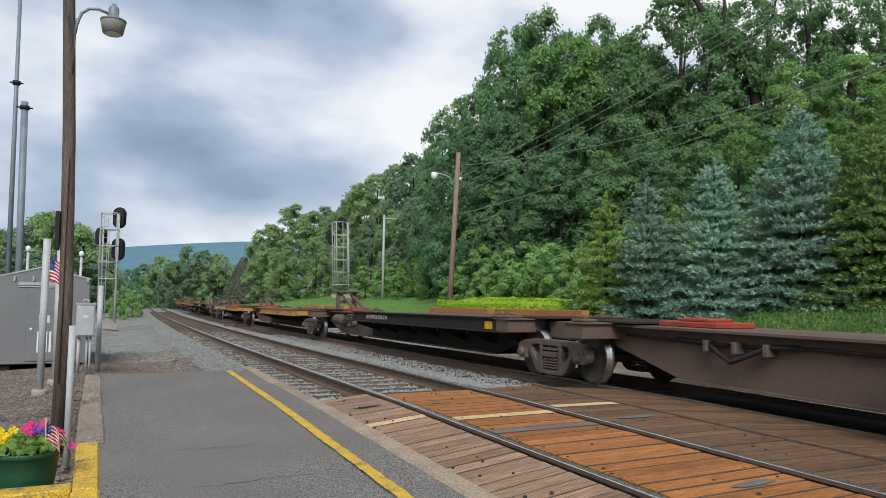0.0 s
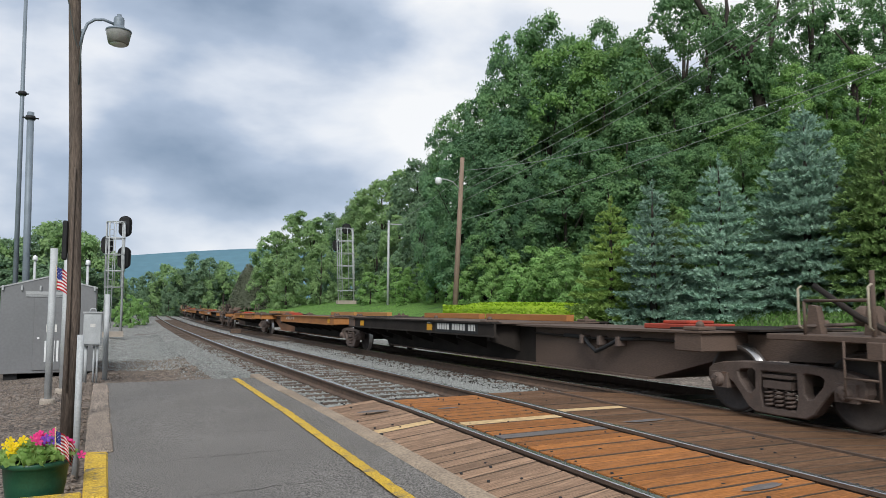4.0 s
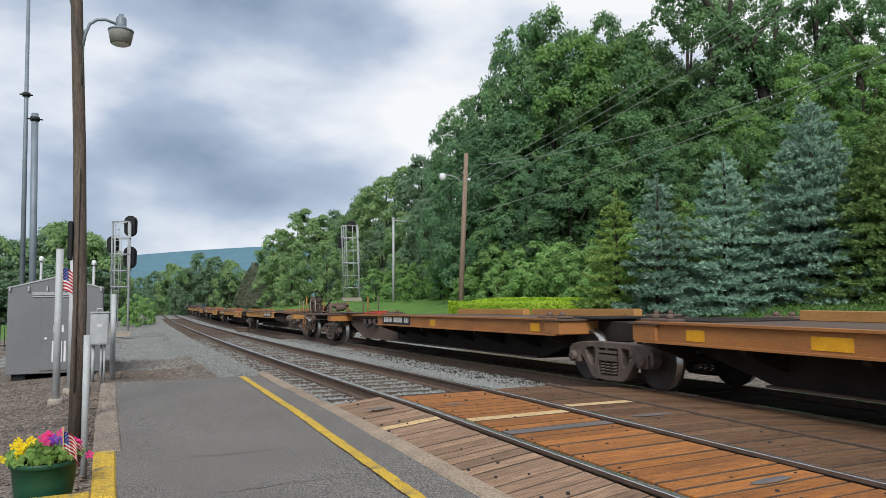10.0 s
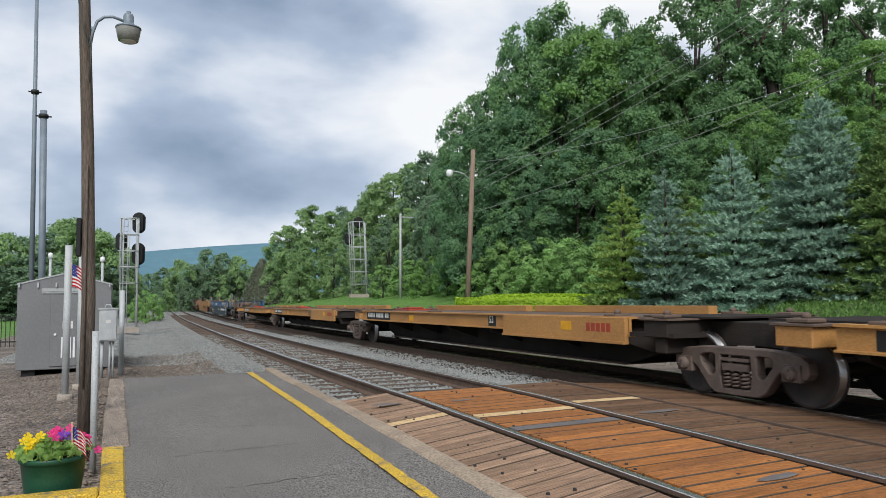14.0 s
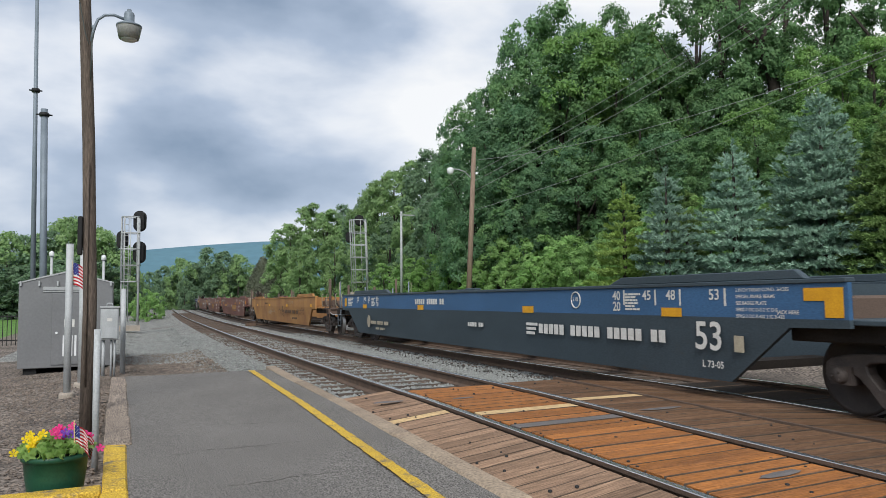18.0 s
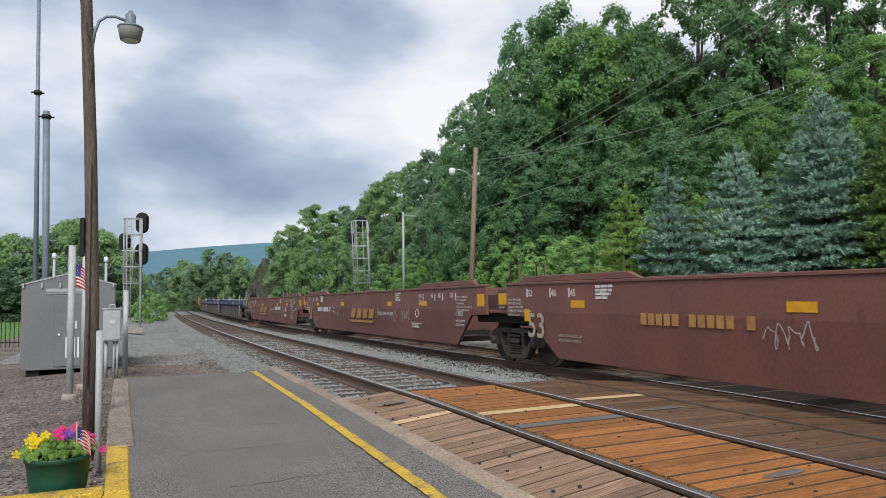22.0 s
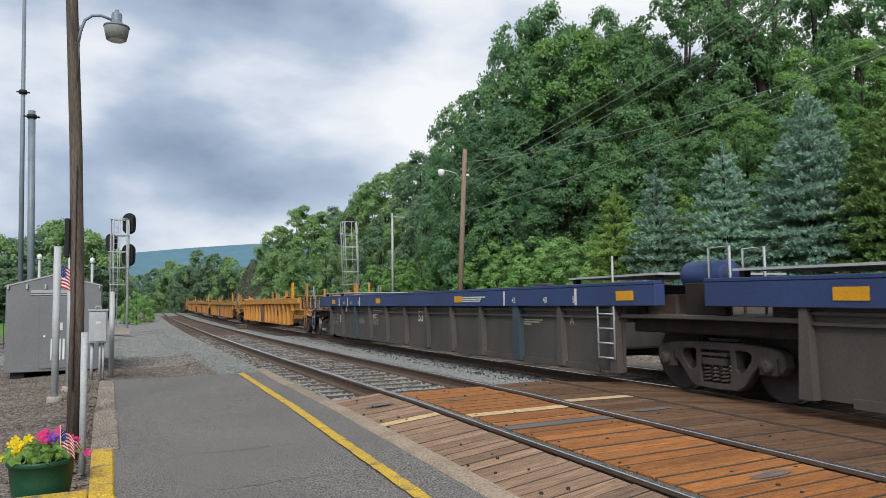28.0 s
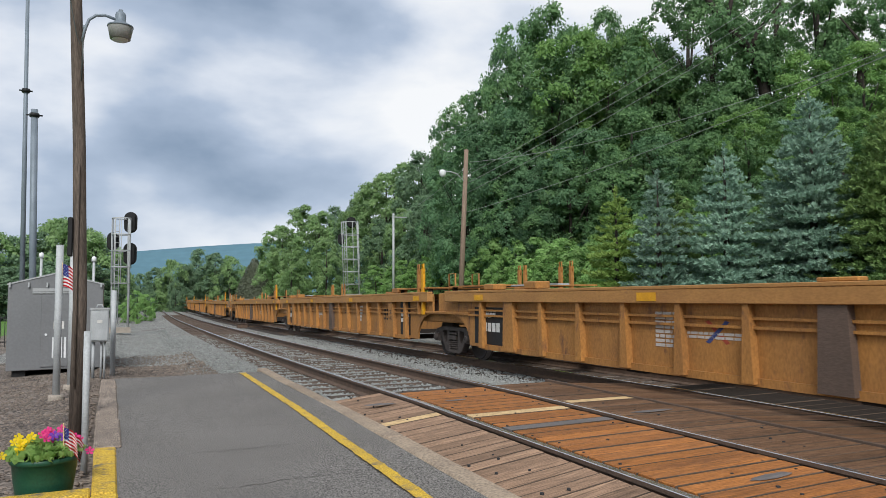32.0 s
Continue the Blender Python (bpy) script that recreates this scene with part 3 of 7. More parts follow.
# ballast bed: one raised bed under both tracks, shoulders sloping off
bm = bmesh.new()
cross = ((-7.1, -0.34), (-5.9, -0.185), (-2.6, -0.185), (-2.1, -0.26), (-1.7, -0.30), (1.6, -0.30), (3.0, -0.42))
rows_ = []
for s in steps((-60, 0, 12), (0, 60, 1.5), (60, 700, 8)):
    rows_.append([bm.verts.new(along(s, o, z)[0]) for o, z in cross])
for a, b in zip(rows_, rows_[1:]):
    for i in range(len(cross) - 1):
        f = bm.faces.new((a[i], a[i + 1], b[i + 1], b[i]))
        # the strip under the train is darkened for its shade
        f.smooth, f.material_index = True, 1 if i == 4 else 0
ballast = tagged(part("ballast_bed", bm, ("ballast", "oily_shaded_ballast")), "grey crushed-stone ballast bed under two tracks", "", "", "structure")

RAIL = ((-0.07, -0.17), (0.07, -0.17), (0.07, -0.155), (0.012, -0.13), (0.012, -0.045), (0.036, -0.035), (0.036, -0.004), (0.03, 0), (-0.03, 0), (-0.036, -0.004), (-0.036, -0.035), (-0.012, -0.045), (-0.012, -0.13), (-0.07, -0.155))


def railway(name, off, drop, label):
    track = tagged(new(name), label, "railway track", "", "structure")
    for side in (-1, 1):
        bm = bmesh.new()
        rings = [[bm.verts.new(along(s, off + side * (GAUGE / 2 + 0.036) + a, drop + b)[0]) for a, b in RAIL] for s in steps((-60, 0, 10), (0, 80, 2), (80, 500, 6))]
        n = len(RAIL)
        for a, b in zip(rings, rings[1:]):
            for i in range(n):
                bm.faces.new((a[i], a[(i + 1) % n], b[(i + 1) % n], b[i])).material_index = 1 if i in (6, 7, 8) else 0
        part("rail", bm, ("rail", "rail_top"), track, "steel rail with a polished running head")
    bm = bmesh.new()
    box(bm, -1.3, 1.3, -0.11, 0.11, -0.34, -0.165)
    one = part("tie", bm, "tie", track, bevel=0.012)
    p, h = along(9.6, off, drop)
    one.location, one.rotation_euler.z = p, -h
    for k in range(1, 150):
        t = one.copy()
        scene.collection.objects.link(t)
        p, h = along(9.6 + 0.53 * k, off, drop + random.uniform(-0.012, 0.008))
        t.location, t.rotation_euler.z = p, -h + random.uniform(-0.012, 0.012)
    return track


near_track = railway("railway_track", NEAR_OFF, 0.0, "empty near railway track on wooden ties")
far_track = railway("railway_track", 0.0, FAR_DROP, "far railway track carrying the train")

p, h = along(45.0, -1.95, -0.2)
lubricator = empty("track_box", p, "small dark steel box between the tracks", "track box")
boxes("case", [(-0.3, 0.3, -0.22, 0.22, -0.05, 0.17)], "rail", lubricator, bevel=0.02)
boxes("lid", [(-0.33, 0.33, -0.25, 0.25, 0.17, 0.2)], "rail", lubricator, bevel=0.008)
boxes("rod", [(0.3, 1.4, -0.03, 0.03, 0.0, 0.05)], "rail", lubricator)

# ---- platform, kerbs and plank crossing ----
platform = sheet("platform", steps((0.075, 2.27, 0.31)), steps((-6, 12.55, 0.53)), lambda x, y: grade(y) * 0.5 + 0.008 * noise.noise((x * 0.7, y * 0.5, 1)), "asphalt", "grey worn asphalt platform")
bm = bmesh.new()
box(bm, 0.075, 2.27, -6, 12.56, -0.4, -0.03)
part("slab", bm, "asphalt", platform)
for cx, cy, ln, a in ((0.35, 9.6, 1.3, 0.1), (0.9, 7.4, 0.9, -0.25), (0.2, 6.2, 1.5, 0.05), (1.0, 10.9, 0.8, 0.2), (0.5, 5.0, 1.1, 0.12)):
    bm = bmesh.new()
    last = None
    for k in range(22):
        t = k / 21
        x, y = cx + ln * t * math.cos(a), cy + ln * t * math.sin(a) + 0.06 * noise.noise((cx + t * 7, cy, 2))
        w = 0.0035 * math.sin(math.pi * min(0.95, max(0.05, t))) * (1 + noise.noise((t * 19, cy, 6)))
        z = grade(y) * 0.5 + 0.008 * noise.noise((x * 0.7, y * 0.5, 1)) + 0.002
        pair = (bm.verts.new((x, y - w, z)), bm.verts.new((x, y + w, z)))
        if last:
            bm.faces.new((last[0], pair[0], pair[1], last[1]))
        last = pair
    part("crack", bm, "oily_plank", platform, "hairline crack in the asphalt")
random.seed(5)
bm = bmesh.new()
ys = np.arange(-2.0, 12.5, 0.06)
mid = [float(np.interp(y, (-2, 4.3, 6.6, 8.2, 12.5), (1.66, 1.815, 1.885, 1.94, 2.045))) for y in ys]
edge = [(x - 0.05 + random.uniform(-0.006, 0.006), x + 0.05 + random.uniform(-0.007, 0.007)) for x in mid]
pts = [[bm.verts.new((x, y, grade(y) * 0.5 + 0.0115)) for x in e] for y, e in zip(ys, edge)]
for a, b in zip(pts, pts[1:]):
    bm.faces.new((a[0], a[1], b[1], b[0]))
tagged(part("painted_line", bm, "yellow_paint"), "chipped yellow safety line painted along the platform", "", "", "structure")


def kerb_line(y):
    """How far the track-side kerb stands out at y."""
    return float(np.interp(y, (-3, 4.4, 7.2, 9.7, 12.9), (-0.20, -0.075, 0.0, 0.04, 0.09)))


for v in platform.data.vertices:
    if v.co.x > 2.2:
        v.co.x += kerb_line(v.co.y) + 0.01


def kerb_run(name, x0, x1, y0, y1, lengths, material, label, top=0.012, bend=None):
    run = tagged(new(name), label, "kerb", "", "structure")
    y, i = y0, 0
    while y < y1 - 0.2:
        ln = min(lengths[i % len(lengths)], y1 - y)
        bm = bmesh.new()
        box(bm, x0, x1, y + 0.006, y + ln - 0.006, -0.32, top)
        for v in bm.verts:
            v.co.x += random.uniform(-0.012, 0.012) + (bend(v.co.y) if bend else 0)
            v.co.z += random.uniform(-0.008, 0.008) if v.co.z > 0 else 0
        o = part("kerb_block", bm, material, run, bevel=0.014)
        o.location.z = grade(y) * 0.5
        y, i = y + ln, i + 1
    return run


kerb_run("kerb", 2.272, 2.445, -3.0, 12.9, (2.4, 1.9, 2.6, 2.2), "kerb", "stained tan concrete kerb along the track edge", 0.016, kerb_line)
kerb_run("kerb", -0.095, 0.12, 6.75, 12.4, (1.5, 1.25, 1.7, 1.4), "kerb_grey", "weathered grey concrete kerb of the platform")
kerb_run("kerb", -0.08, 0.072, 5.2, 6.73, (1.54,), "yellow_paint", "concrete kerb painted yellow and worn", 0.016)
o = kerb_run("kerb", -0.08, 0.072, 2.6, 5.19, (1.3,), "yellow_paint", "concrete kerb painted yellow and worn", 0.016)
bm = bmesh.new()
box(bm, -1.6, -0.085, 5.22, 5.4, -0.3, 0.014)
tagged(part("kerb", bm, "yellow_paint", bevel=0.012), "yellow painted kerb turning off the platform", "kerb", "", "structure")

NL, NR, FN = FAR_X + NEAR_OFF - GAUGE / 2, FAR_X + NEAR_OFF + GAUGE / 2, FAR_X - GAUGE / 2
crossing = tagged(new("plank_crossing"), "timber plank crossing laid over both tracks", "crossing", "", "structure")


def plank_bay(x0, x1, y0, y1, kind, z, width, swaps=None, tilt=0.0, lean=0.0):
    n = int((y1 - y0) / width)
    w = (y1 - y0) / n
    meshes = {}
    # added black backing stands in for the shade in the plank gaps
    boxes("sleeper_bed", [(x0 - 0.02, x1 + 0.02, y0, y1, z - 0.22, z - 0.115)], "black", crossing).rotation_euler.z = -0.0101
    for i in range(n):
        yc = y0 + (i + 0.5) * w
        k = (swaps or {}).get(i, kind)
        if k not in meshes:
            bm = bmesh.new()
            box(bm, x0, x1, -w / 2 + 0.005, w / 2 - 0.005, -0.10, 0.0)
            for v in bm.verts:
                v.co.x += lean * v.co.y
            ob = part("plank", bm, (k, "tie"), crossing, bevel=0.004)
            # plank sides take the dark tie colour so the gaps show
            for f in ob.data.polygons:
                f.material_index = 1 if abs(f.normal.y) > 0.5 else 0
            meshes[k] = ob.data
        else:
            ob = new("plank", meshes[k])
            ob.parent = crossing
        h = 0.0101
        ob.scale.y = random.uniform(0.93, 1.0)
        ob.location = (h * yc, yc - (lean - h) * (x0 + x1) / 2, z + random.uniform(-0.004, 0.003) + grade(yc) + tilt * (x0 + x1) / 2)
        ob.rotation_euler = (random.uniform(-0.012, 0.012), tilt + random.uniform(-0.0006, 0.0006), -h + random.uniform(-0.0012, 0.0012) + lean)


plank_bay(2.48, NL - 0.085, -2.0, 9.2, "plank", -0.06, 0.185, {49: "plank_light"}, -0.08, 0.14)
plank_bay(NL + 0.13, NR - 0.03, -2.0, 9.2, "plank_orange", -0.035, 0.20, {44: "plank_light", 40: "plank_dark"}, 0.0, 0.055)
plank_bay(NR + 0.12, 5.93, -2.0, 9.35, "plank_brown", -0.04, 0.20, {46: "plank_light"}, 0.0, -0.02)
plank_bay(6.0, FN - 0.06, -2.0, 9.35, "plank_brown", -0.098, 0.20, None, 0.065)
# bay under the train, coloured black as its shade
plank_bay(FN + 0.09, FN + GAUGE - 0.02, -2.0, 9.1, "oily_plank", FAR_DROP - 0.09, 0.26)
bm = bmesh.new()
prism(bm, ((5.945, -0.1), (5.975, -0.1), (5.975, -0.022), (5.945, -0.022)), 1, -2, 9.5)
b = part("edge_timber", bm, "rail", crossing, bevel=0.004)
b.rotation_euler.z = -0.0101


# loose ballast stones near the crossing
def stones(name, count, place, size, material, label):
    rng = np.random.default_rng(7)
    octa = np.array([(1, 0, 0), (0, 1, 0), (-1, 0, 0), (0, -1, 0), (0, 0, 1), (0, 0, -1)], float)
    tri = np.array([(0, 1, 4), (1, 2, 4), (2, 3, 4), (3, 0, 4), (1, 0, 5), (2, 1, 5), (3, 2, 5), (0, 3, 5)])
    V, Fc = [], []
    for i in range(count):
        c = place(rng)
        if c is None:
            continue
        v = octa * rng.uniform(0.55, 1.25, (6, 3)) * rng.uniform(*size)
        a = rng.uniform(0, 6.28)
        r = np.array(((math.cos(a), -math.sin(a), 0), (math.sin(a), math.cos(a), 0), (0, 0, 0.8)))
        Fc.append(tri + 6 * len(V))
        V.append(v @ r.T + np.array(c))
    ob = raw(name, np.concatenate(V).tolist(), np.concatenate(Fc).tolist(), material, None, label)
    return tagged(ob, "", "ballast", "", "stuff")


def on_bed(rng):
    s = 9.3 + 24 * rng.random() ** 1.6
    o = rng.uniform(-7.6, -0.9)
    if o < -6.5 and rng.random() < (-6.5 - o) / 1.1:
        return None
    if abs(o - NEAR_OFF) < 1.25 and abs((s - 9.6) / 0.53 - round((s - 9.6) / 0.53)) < 0.19:
        return None
    z = float(np.interp(o, [c[0] for c in cross], [c[1] for c in cross]))
    for r in (NEAR_OFF - 0.75, NEAR_OFF + 0.75, -0.75, 0.75):
        if abs(o - r) < 0.09:
            return None
    p, h = along(s, o, z + 0.012)
    return None if p.x < 2.5 and p.y < 13 else p


def beside(rng):
    x, y = rng.uniform(-3.2, -0.12), 5 + 12 * rng.random() ** 1.3
    if x > -0.15 and y < 12.5 or abs(x + 0.39) < 0.25 and abs(y - 5.5) < 0.3:
        return None
    return x, y, lie(x, y) + 0.004


def beyond(rng, y0=12.7, reach=10.0):
    y = y0 + reach * rng.random() ** 1.4
    x = rng.uniform(-0.5, line_x(y) - 6.4)
    return x, y, (lie(x, y) if x < line_x(y) - 8 else float(np.interp(x - line_x(y), (-8, -6.9, -6), (-0.30, -0.30, -0.12))) + grade(y)) + 0.004


stones("ballast_stones", 24000, on_bed, (0.016, 0.036), "stone", "loose grey ballast stones between the rails")
stones("gravel_stones", 8000, beside, (0.009, 0.03), "gravel", "loose gravel beside the platform")
stones("gravel_stones", 7000, beyond, (0.012, 0.034), "gravel", "loose brown gravel beyond the platform end")
stones("gravel_stones", 4500, lambda r: beyond(r, 19.0, 24.0), (0.016, 0.042), "stone", "loose grey gravel beside the line")

# ---- platform furniture and railway equipment ----


def light_pole():
    pole = empty("light_pole", (-0.295, 8.75, -0.3), "weathered wooden light pole with a lamp arm beside the platform", "light pole")
    bm = bmesh.new()
    tube(bm, [(0, 0, 0), (0.01, 0, 1.5), (-0.035, 0, 3.2), (-0.14, 0.05, 5.6), (-0.24, 0.1, 7.6)], 0.074, 16, 0.054)
    part("post", bm, "wood_pole", pole)
    bm = bmesh.new()
    arm = [(-0.03, -0.09, 4.34), (-0.01, -0.1, 4.47), (0.03, -0.1, 4.59), (0.10, -0.1, 4.65), (0.19, -0.1, 4.665), (0.31, -0.1, 4.63)]
    tube(bm, arm, 0.016, 8)
    part("arm", bm, "mast", pole, "grey curved lamp arm")
    bm = bmesh.new()
    tube(bm, [(-0.03, -0.085, 4.5), (0.01, -0.085, 4.5)], 0.03, 8)
    part("bracket", bm, "mast", pole)
    bm = bmesh.new()
    lathe(bm, ((0.0, 0.15), (0.024, 0.15), (0.024, 0.12), (0.048, 0.115), (0.056, 0.09), (0.055, 0.015), (0.09, -0.012), (0.134, -0.032), (0.136, -0.05), (0.0, -0.05)), 20)
    lamp = part("lamp_head", bm, "mast", pole, "grey dusk-to-dawn lamp head", at=(0.345, -0.1, 4.60))
    bm = bmesh.new()
    lathe(bm, ((0.131, -0.05), (0.128, -0.08), (0.105, -0.185), (0.0, -0.185)), 20)
    part("lens", bm, "lens", lamp, "ribbed grey glass refractor")
    bm = bmesh.new()
    lathe(bm, ((0.085, -0.187), (0.08, -0.2), (0.0, -0.205)), 20)
    part("lower_lens", bm, "white_metal", lamp, "pale lower glass")
    bm = bmesh.new()
    tube(bm, [(-0.01, -0.09, 4.4), (-0.05, -0.1, 4.3), (-0.09, -0.09, 4.42), (-0.16, -0.09, 4.8), (-0.25, -0.09, 5.1)], 0.006, 6)
    tube(bm, [(-0.02, -0.1, 4.45), (-0.03, -0.1, 3.9)], 0.008, 6)
    part("cable", bm, "wire", pole)
    bm = bmesh.new()
    tube(bm, [(-0.02, -0.085, 0.6), (-0.03, -0.085, 3.0)], 0.011, 6)
    part("conduit", bm, "wood_pole", pole)
    boxes("meter_box", [(-0.125, -0.075, -0.06, 0.06, 2.0, 2.42)], "black", pole, "narrow black box on the pole", bevel=0.01)
    bm = bmesh.new()
    tube(bm, [(0.07, -0.03, 0.42), (0.072, -0.03, 1.12), (0.05, -0.03, 1.22)], 0.009, 6)
    part("conduit", bm, "white_metal", pole, "thin white cable conduit")
    return pole


light_pole()


def steel_post(name, x, y, z, h, w, material, label, footing=True, cap=True):
    post = empty(name, (x, y, z), label, "post", "equipment posts")
    bm = bmesh.new()
    tube(bm, [(0, 0, 0), (0, 0, h)], w / 2, 14)
    part("tube", bm, material, post)
    if cap:
        bm = bmesh.new()
        lathe(bm, ((0.0, h + 0.02), (w * 0.4, h + 0.015), (w * 0.54, h), (w * 0.54, h - 0.03), (0, h - 0.03)), 14)
        part("cap", bm, material, post)
    if footing:
        bm = bmesh.new()
        lathe(bm, ((0.0, 0.10), (w * 0.95, 0.10), (w * 1.05, 0.07), (w * 1.1, -0.1), (0, -0.1)), 14)
        part("footing", bm, "concrete", post, "round concrete footing")
    return post


steel_post("steel_post", -0.70, 12.5, lie(-0.65, 12.5) - 0.02, 2.37, 0.105, "galv", "grey galvanised steel post on a round concrete footing", cap=False)
steel_post("steel_post", -0.57, 13.9, lie(-0.57, 13.9) - 0.02, 2.5, 0.105, "galv", "grey galvanised steel post on a round concrete footing", cap=False)
steel_post("steel_post", 0.09, 16.4, lie(0.09, 16.4), 1.75, 0.10, "galv", "grey steel post beside the equipment box", False, cap=False)
steel_post("bollard", -0.165, 7.0, -0.25, 1.22, 0.055, "galv", "thin galvanised pipe post beside the light pole", False, cap=False)


def cloth_flag(name, x, y, z, w, h, lean, label, pole_len=0.0):
    """Small flag on a stick; cloth hanging in soft folds."""
    flag = empty(name, (x, y, z), label, "flag", "small flags")
    bm = bmesh.new()
    tube(bm, [(0, 0, -pole_len), (lean * 0.3, 0, h + 0.03)], 0.004, 6)
    part("stick", bm, "plank_light", flag)
    nx, nz = 10, 13
    strips = {"flag_red": bmesh.new(), "flag_white": bmesh.new(), "flag_blue": bmesh.new()}
    stars = bmesh.new()
    for j in range(nz):
        for i in range(nx):
            key = "flag_blue" if i < 4 and j >= 6 else ("flag_red" if j % 2 == 0 else "flag_white")
            b = strips[key]
            q = []
            for a, c in ((i, j), (i + 1, j), (i + 1, j + 1), (i, j + 1)):
                u, v = a / nx, c / nz
                q.append(b.verts.new((u * w * 0.75 + lean * 0.3 * v, 0.018 * math.sin(u * 9 + v * 2), v * h - u * u * 0.45 * h)))
            b.faces.new(q)
            if key == "flag_blue" and (i + j) % 2 == 0:
                c = sum((p.co for p in q), Vector()) / 4
                for d in (-0.0025, 0.0025):
                    stars.faces.new([stars.verts.new(c + Vector((sx * w * 0.012, d, sz * h * 0.014))) for sx, sz in ((-1, -1), (1, -1), (1, 1), (-1, 1))])
    for k, b in strips.items():
        part("stripes" if k != "flag_blue" else "canton", b, k, flag)
    tagged(part("stars", stars, "flag_white", flag), "", "", "", "stuff")
    return flag


cloth_flag("flag", -0.64, 12.40, 1.42, 0.27, 0.34, -0.05, "small striped flag fixed to a steel post")


def hut():
    x0, x1, y0, y1, zb = -1.92, -0.12, 17.5, 20.4, -0.42
    h = empty("equipment_hut", (x0, y0, zb), "grey steel railway equipment hut with a louvred door", "hut")
    w, d, e = x1 - x0, y1 - y0, 2.08
    bm = bmesh.new()
    prism(bm, ((0, 0.14), (w, 0.14), (w, e - 0.14), (w / 2, e + 0.1), (0, e - 0.14)), 1, 0, d)
    part("body", bm, "hut", h, bevel=0.012)
    for a in (0.1, w - 0.35):
        boxes("skid", [(a, a + 0.25, 0.1, d - 0.1, 0, 0.14)], "black", h)
    bm = bmesh.new()
    prism(bm, ((-0.012, e - 0.15), (w / 2, e + 0.09), (w + 0.012, e - 0.15), (w + 0.012, e - 0.12), (w / 2, e + 0.12), (-0.012, e - 0.12)), 1, -0.015, d + 0.015)
    part("roof", bm, "hut_roof", h, "pale folded steel roof")
    door = boxes("door", [(0.62, 1.32, -0.025, -0.002, 0.2, 1.72)], "hut", h, bevel=0.008)
    for z in (0.35, 0.95, 1.5):
        boxes("hinge", [(1.31, 1.34, -0.03, 0, z, z + 0.12)], "galv", door)
    bm = bmesh.new()
    tube(bm, [(0.72, -0.05, 0.88), (0.72, -0.025, 0.88)], 0.025, 8)
    part("handle", bm, "white_metal", door, "bright door handle")
    boxes("notice", [(0.86, 1.06, -0.032, -0.026, 1.0, 1.16)], "white", door, "small white notice with bars of print")
    for k in range(5):
        boxes("louvre", [(0.84 + 0.075 * k, 0.88 + 0.075 * k, -0.034, -0.025, 0.38, 0.82)], "white_metal", door, "pale vent slat")
    boxes("trim", [(0.45, w - 0.35, -0.02, 0.0, 1.79, 1.86), (0.45, w - 0.35, -0.02, 0.0, 1.66 + 0.09, 1.775)], "hut_roof", h)
    for k in range(6):
        boxes("eyelet", [(0.02 + k * (w - 0.08) / 5, 0.05 + k * (w - 0.08) / 5, -0.05, -0.01, e - 0.2, e - 0.1)], "galv", h)
    return h


hut()


def cable_box():
    b = empty("equipment_box", (-0.32, 15.6, lie(-0.3, 15.6)), "grey steel equipment box on short posts", "cabinet")
    boxes("case", [(0, 0.33, 0, 0.24, 0.72, 1.34)], "galv", b, bevel=0.012)
    boxes("lid", [(-0.015, 0.345, -0.02, 0.26, 1.34, 1.37)], "hut_roof", b)
    boxes("door", [(0.02, 0.31, -0.018, -0.002, 0.75, 1.32)], "galv", b, bevel=0.006)
    boxes("plate", [(0.12, 0.21, -0.024, -0.019, 1.08, 1.14)], "white", b)
    for x in (0.06, 0.2, 0.26):
        bm = bmesh.new()
        tube(bm, [(x, 0.12, 0), (x, 0.12, 0.73)], 0.03 if x < 0.1 else 0.02, 8)
        part("post", bm, "galv", b)
    bm = bmesh.new()
    tube(bm, [(0.1, 0.12, 1.37), (0.12, 0.12, 1.43), (0.2, 0.12, 1.43), (0.22, 0.12, 1.37)], 0.012, 6)
    part("lug", bm, "galv", b)
    return b


cable_box()


def radio_mast(x, y, h, r, label, joint):
    m = empty("radio_mast", (x, y, lie(x, y)), label, "mast", "radio masts")
    bm = bmesh.new()
    tube(bm, [(0.10, 0, 0), (0, 0, h)], r, 14, r * (0.6 if joint else 1.0))
    part("tube", bm, "mast", m)
    for z in ((joint,) if joint else (h - 0.15,)):
        bm = bmesh.new()
        x_at = 0.10 * (1 - z / h)
        lathe(bm, ((0.0, z - 0.05), (r * 1.3, z - 0.05), (r * 1.5, z), (r * 1.3, z + 0.05), (0, z + 0.05)), 12, at=(x_at, 0, 0))
        tube(bm, [(x_at - r * 2.2, 0, z), (x_at + r * 2.2, 0, z)], 0.02, 6)
        part("collar", bm, "black", m)
    return m


radio_mast(-2.13, 21.5, 10.6, 0.07, "tall thin grey steel radio mast", 7.1)
radio_mast(-1.86, 21.2, 6.55, 0.085, "stout grey steel mast beside a taller one", 0)
for x, y, h in ((-1.5, 19.8, 2.7), (-0.35, 19.3, 2.6)):
    v = empty("vent_pipe", (x, y, -0.5), "thin pale vent pipe behind the hut", "pipe")
    bm = bmesh.new()
    tube(bm, [(0, 0, 0), (0, 0, h)], 0.03, 8)
    part("pipe", bm, "galv", v)
    bm = bmesh.new()
    lathe(bm, ((0.0, h + 0.13), (0.05, h + 0.1), (0.06, h), (0.0, h)), 10)
    part("cap", bm, "white_metal", v)


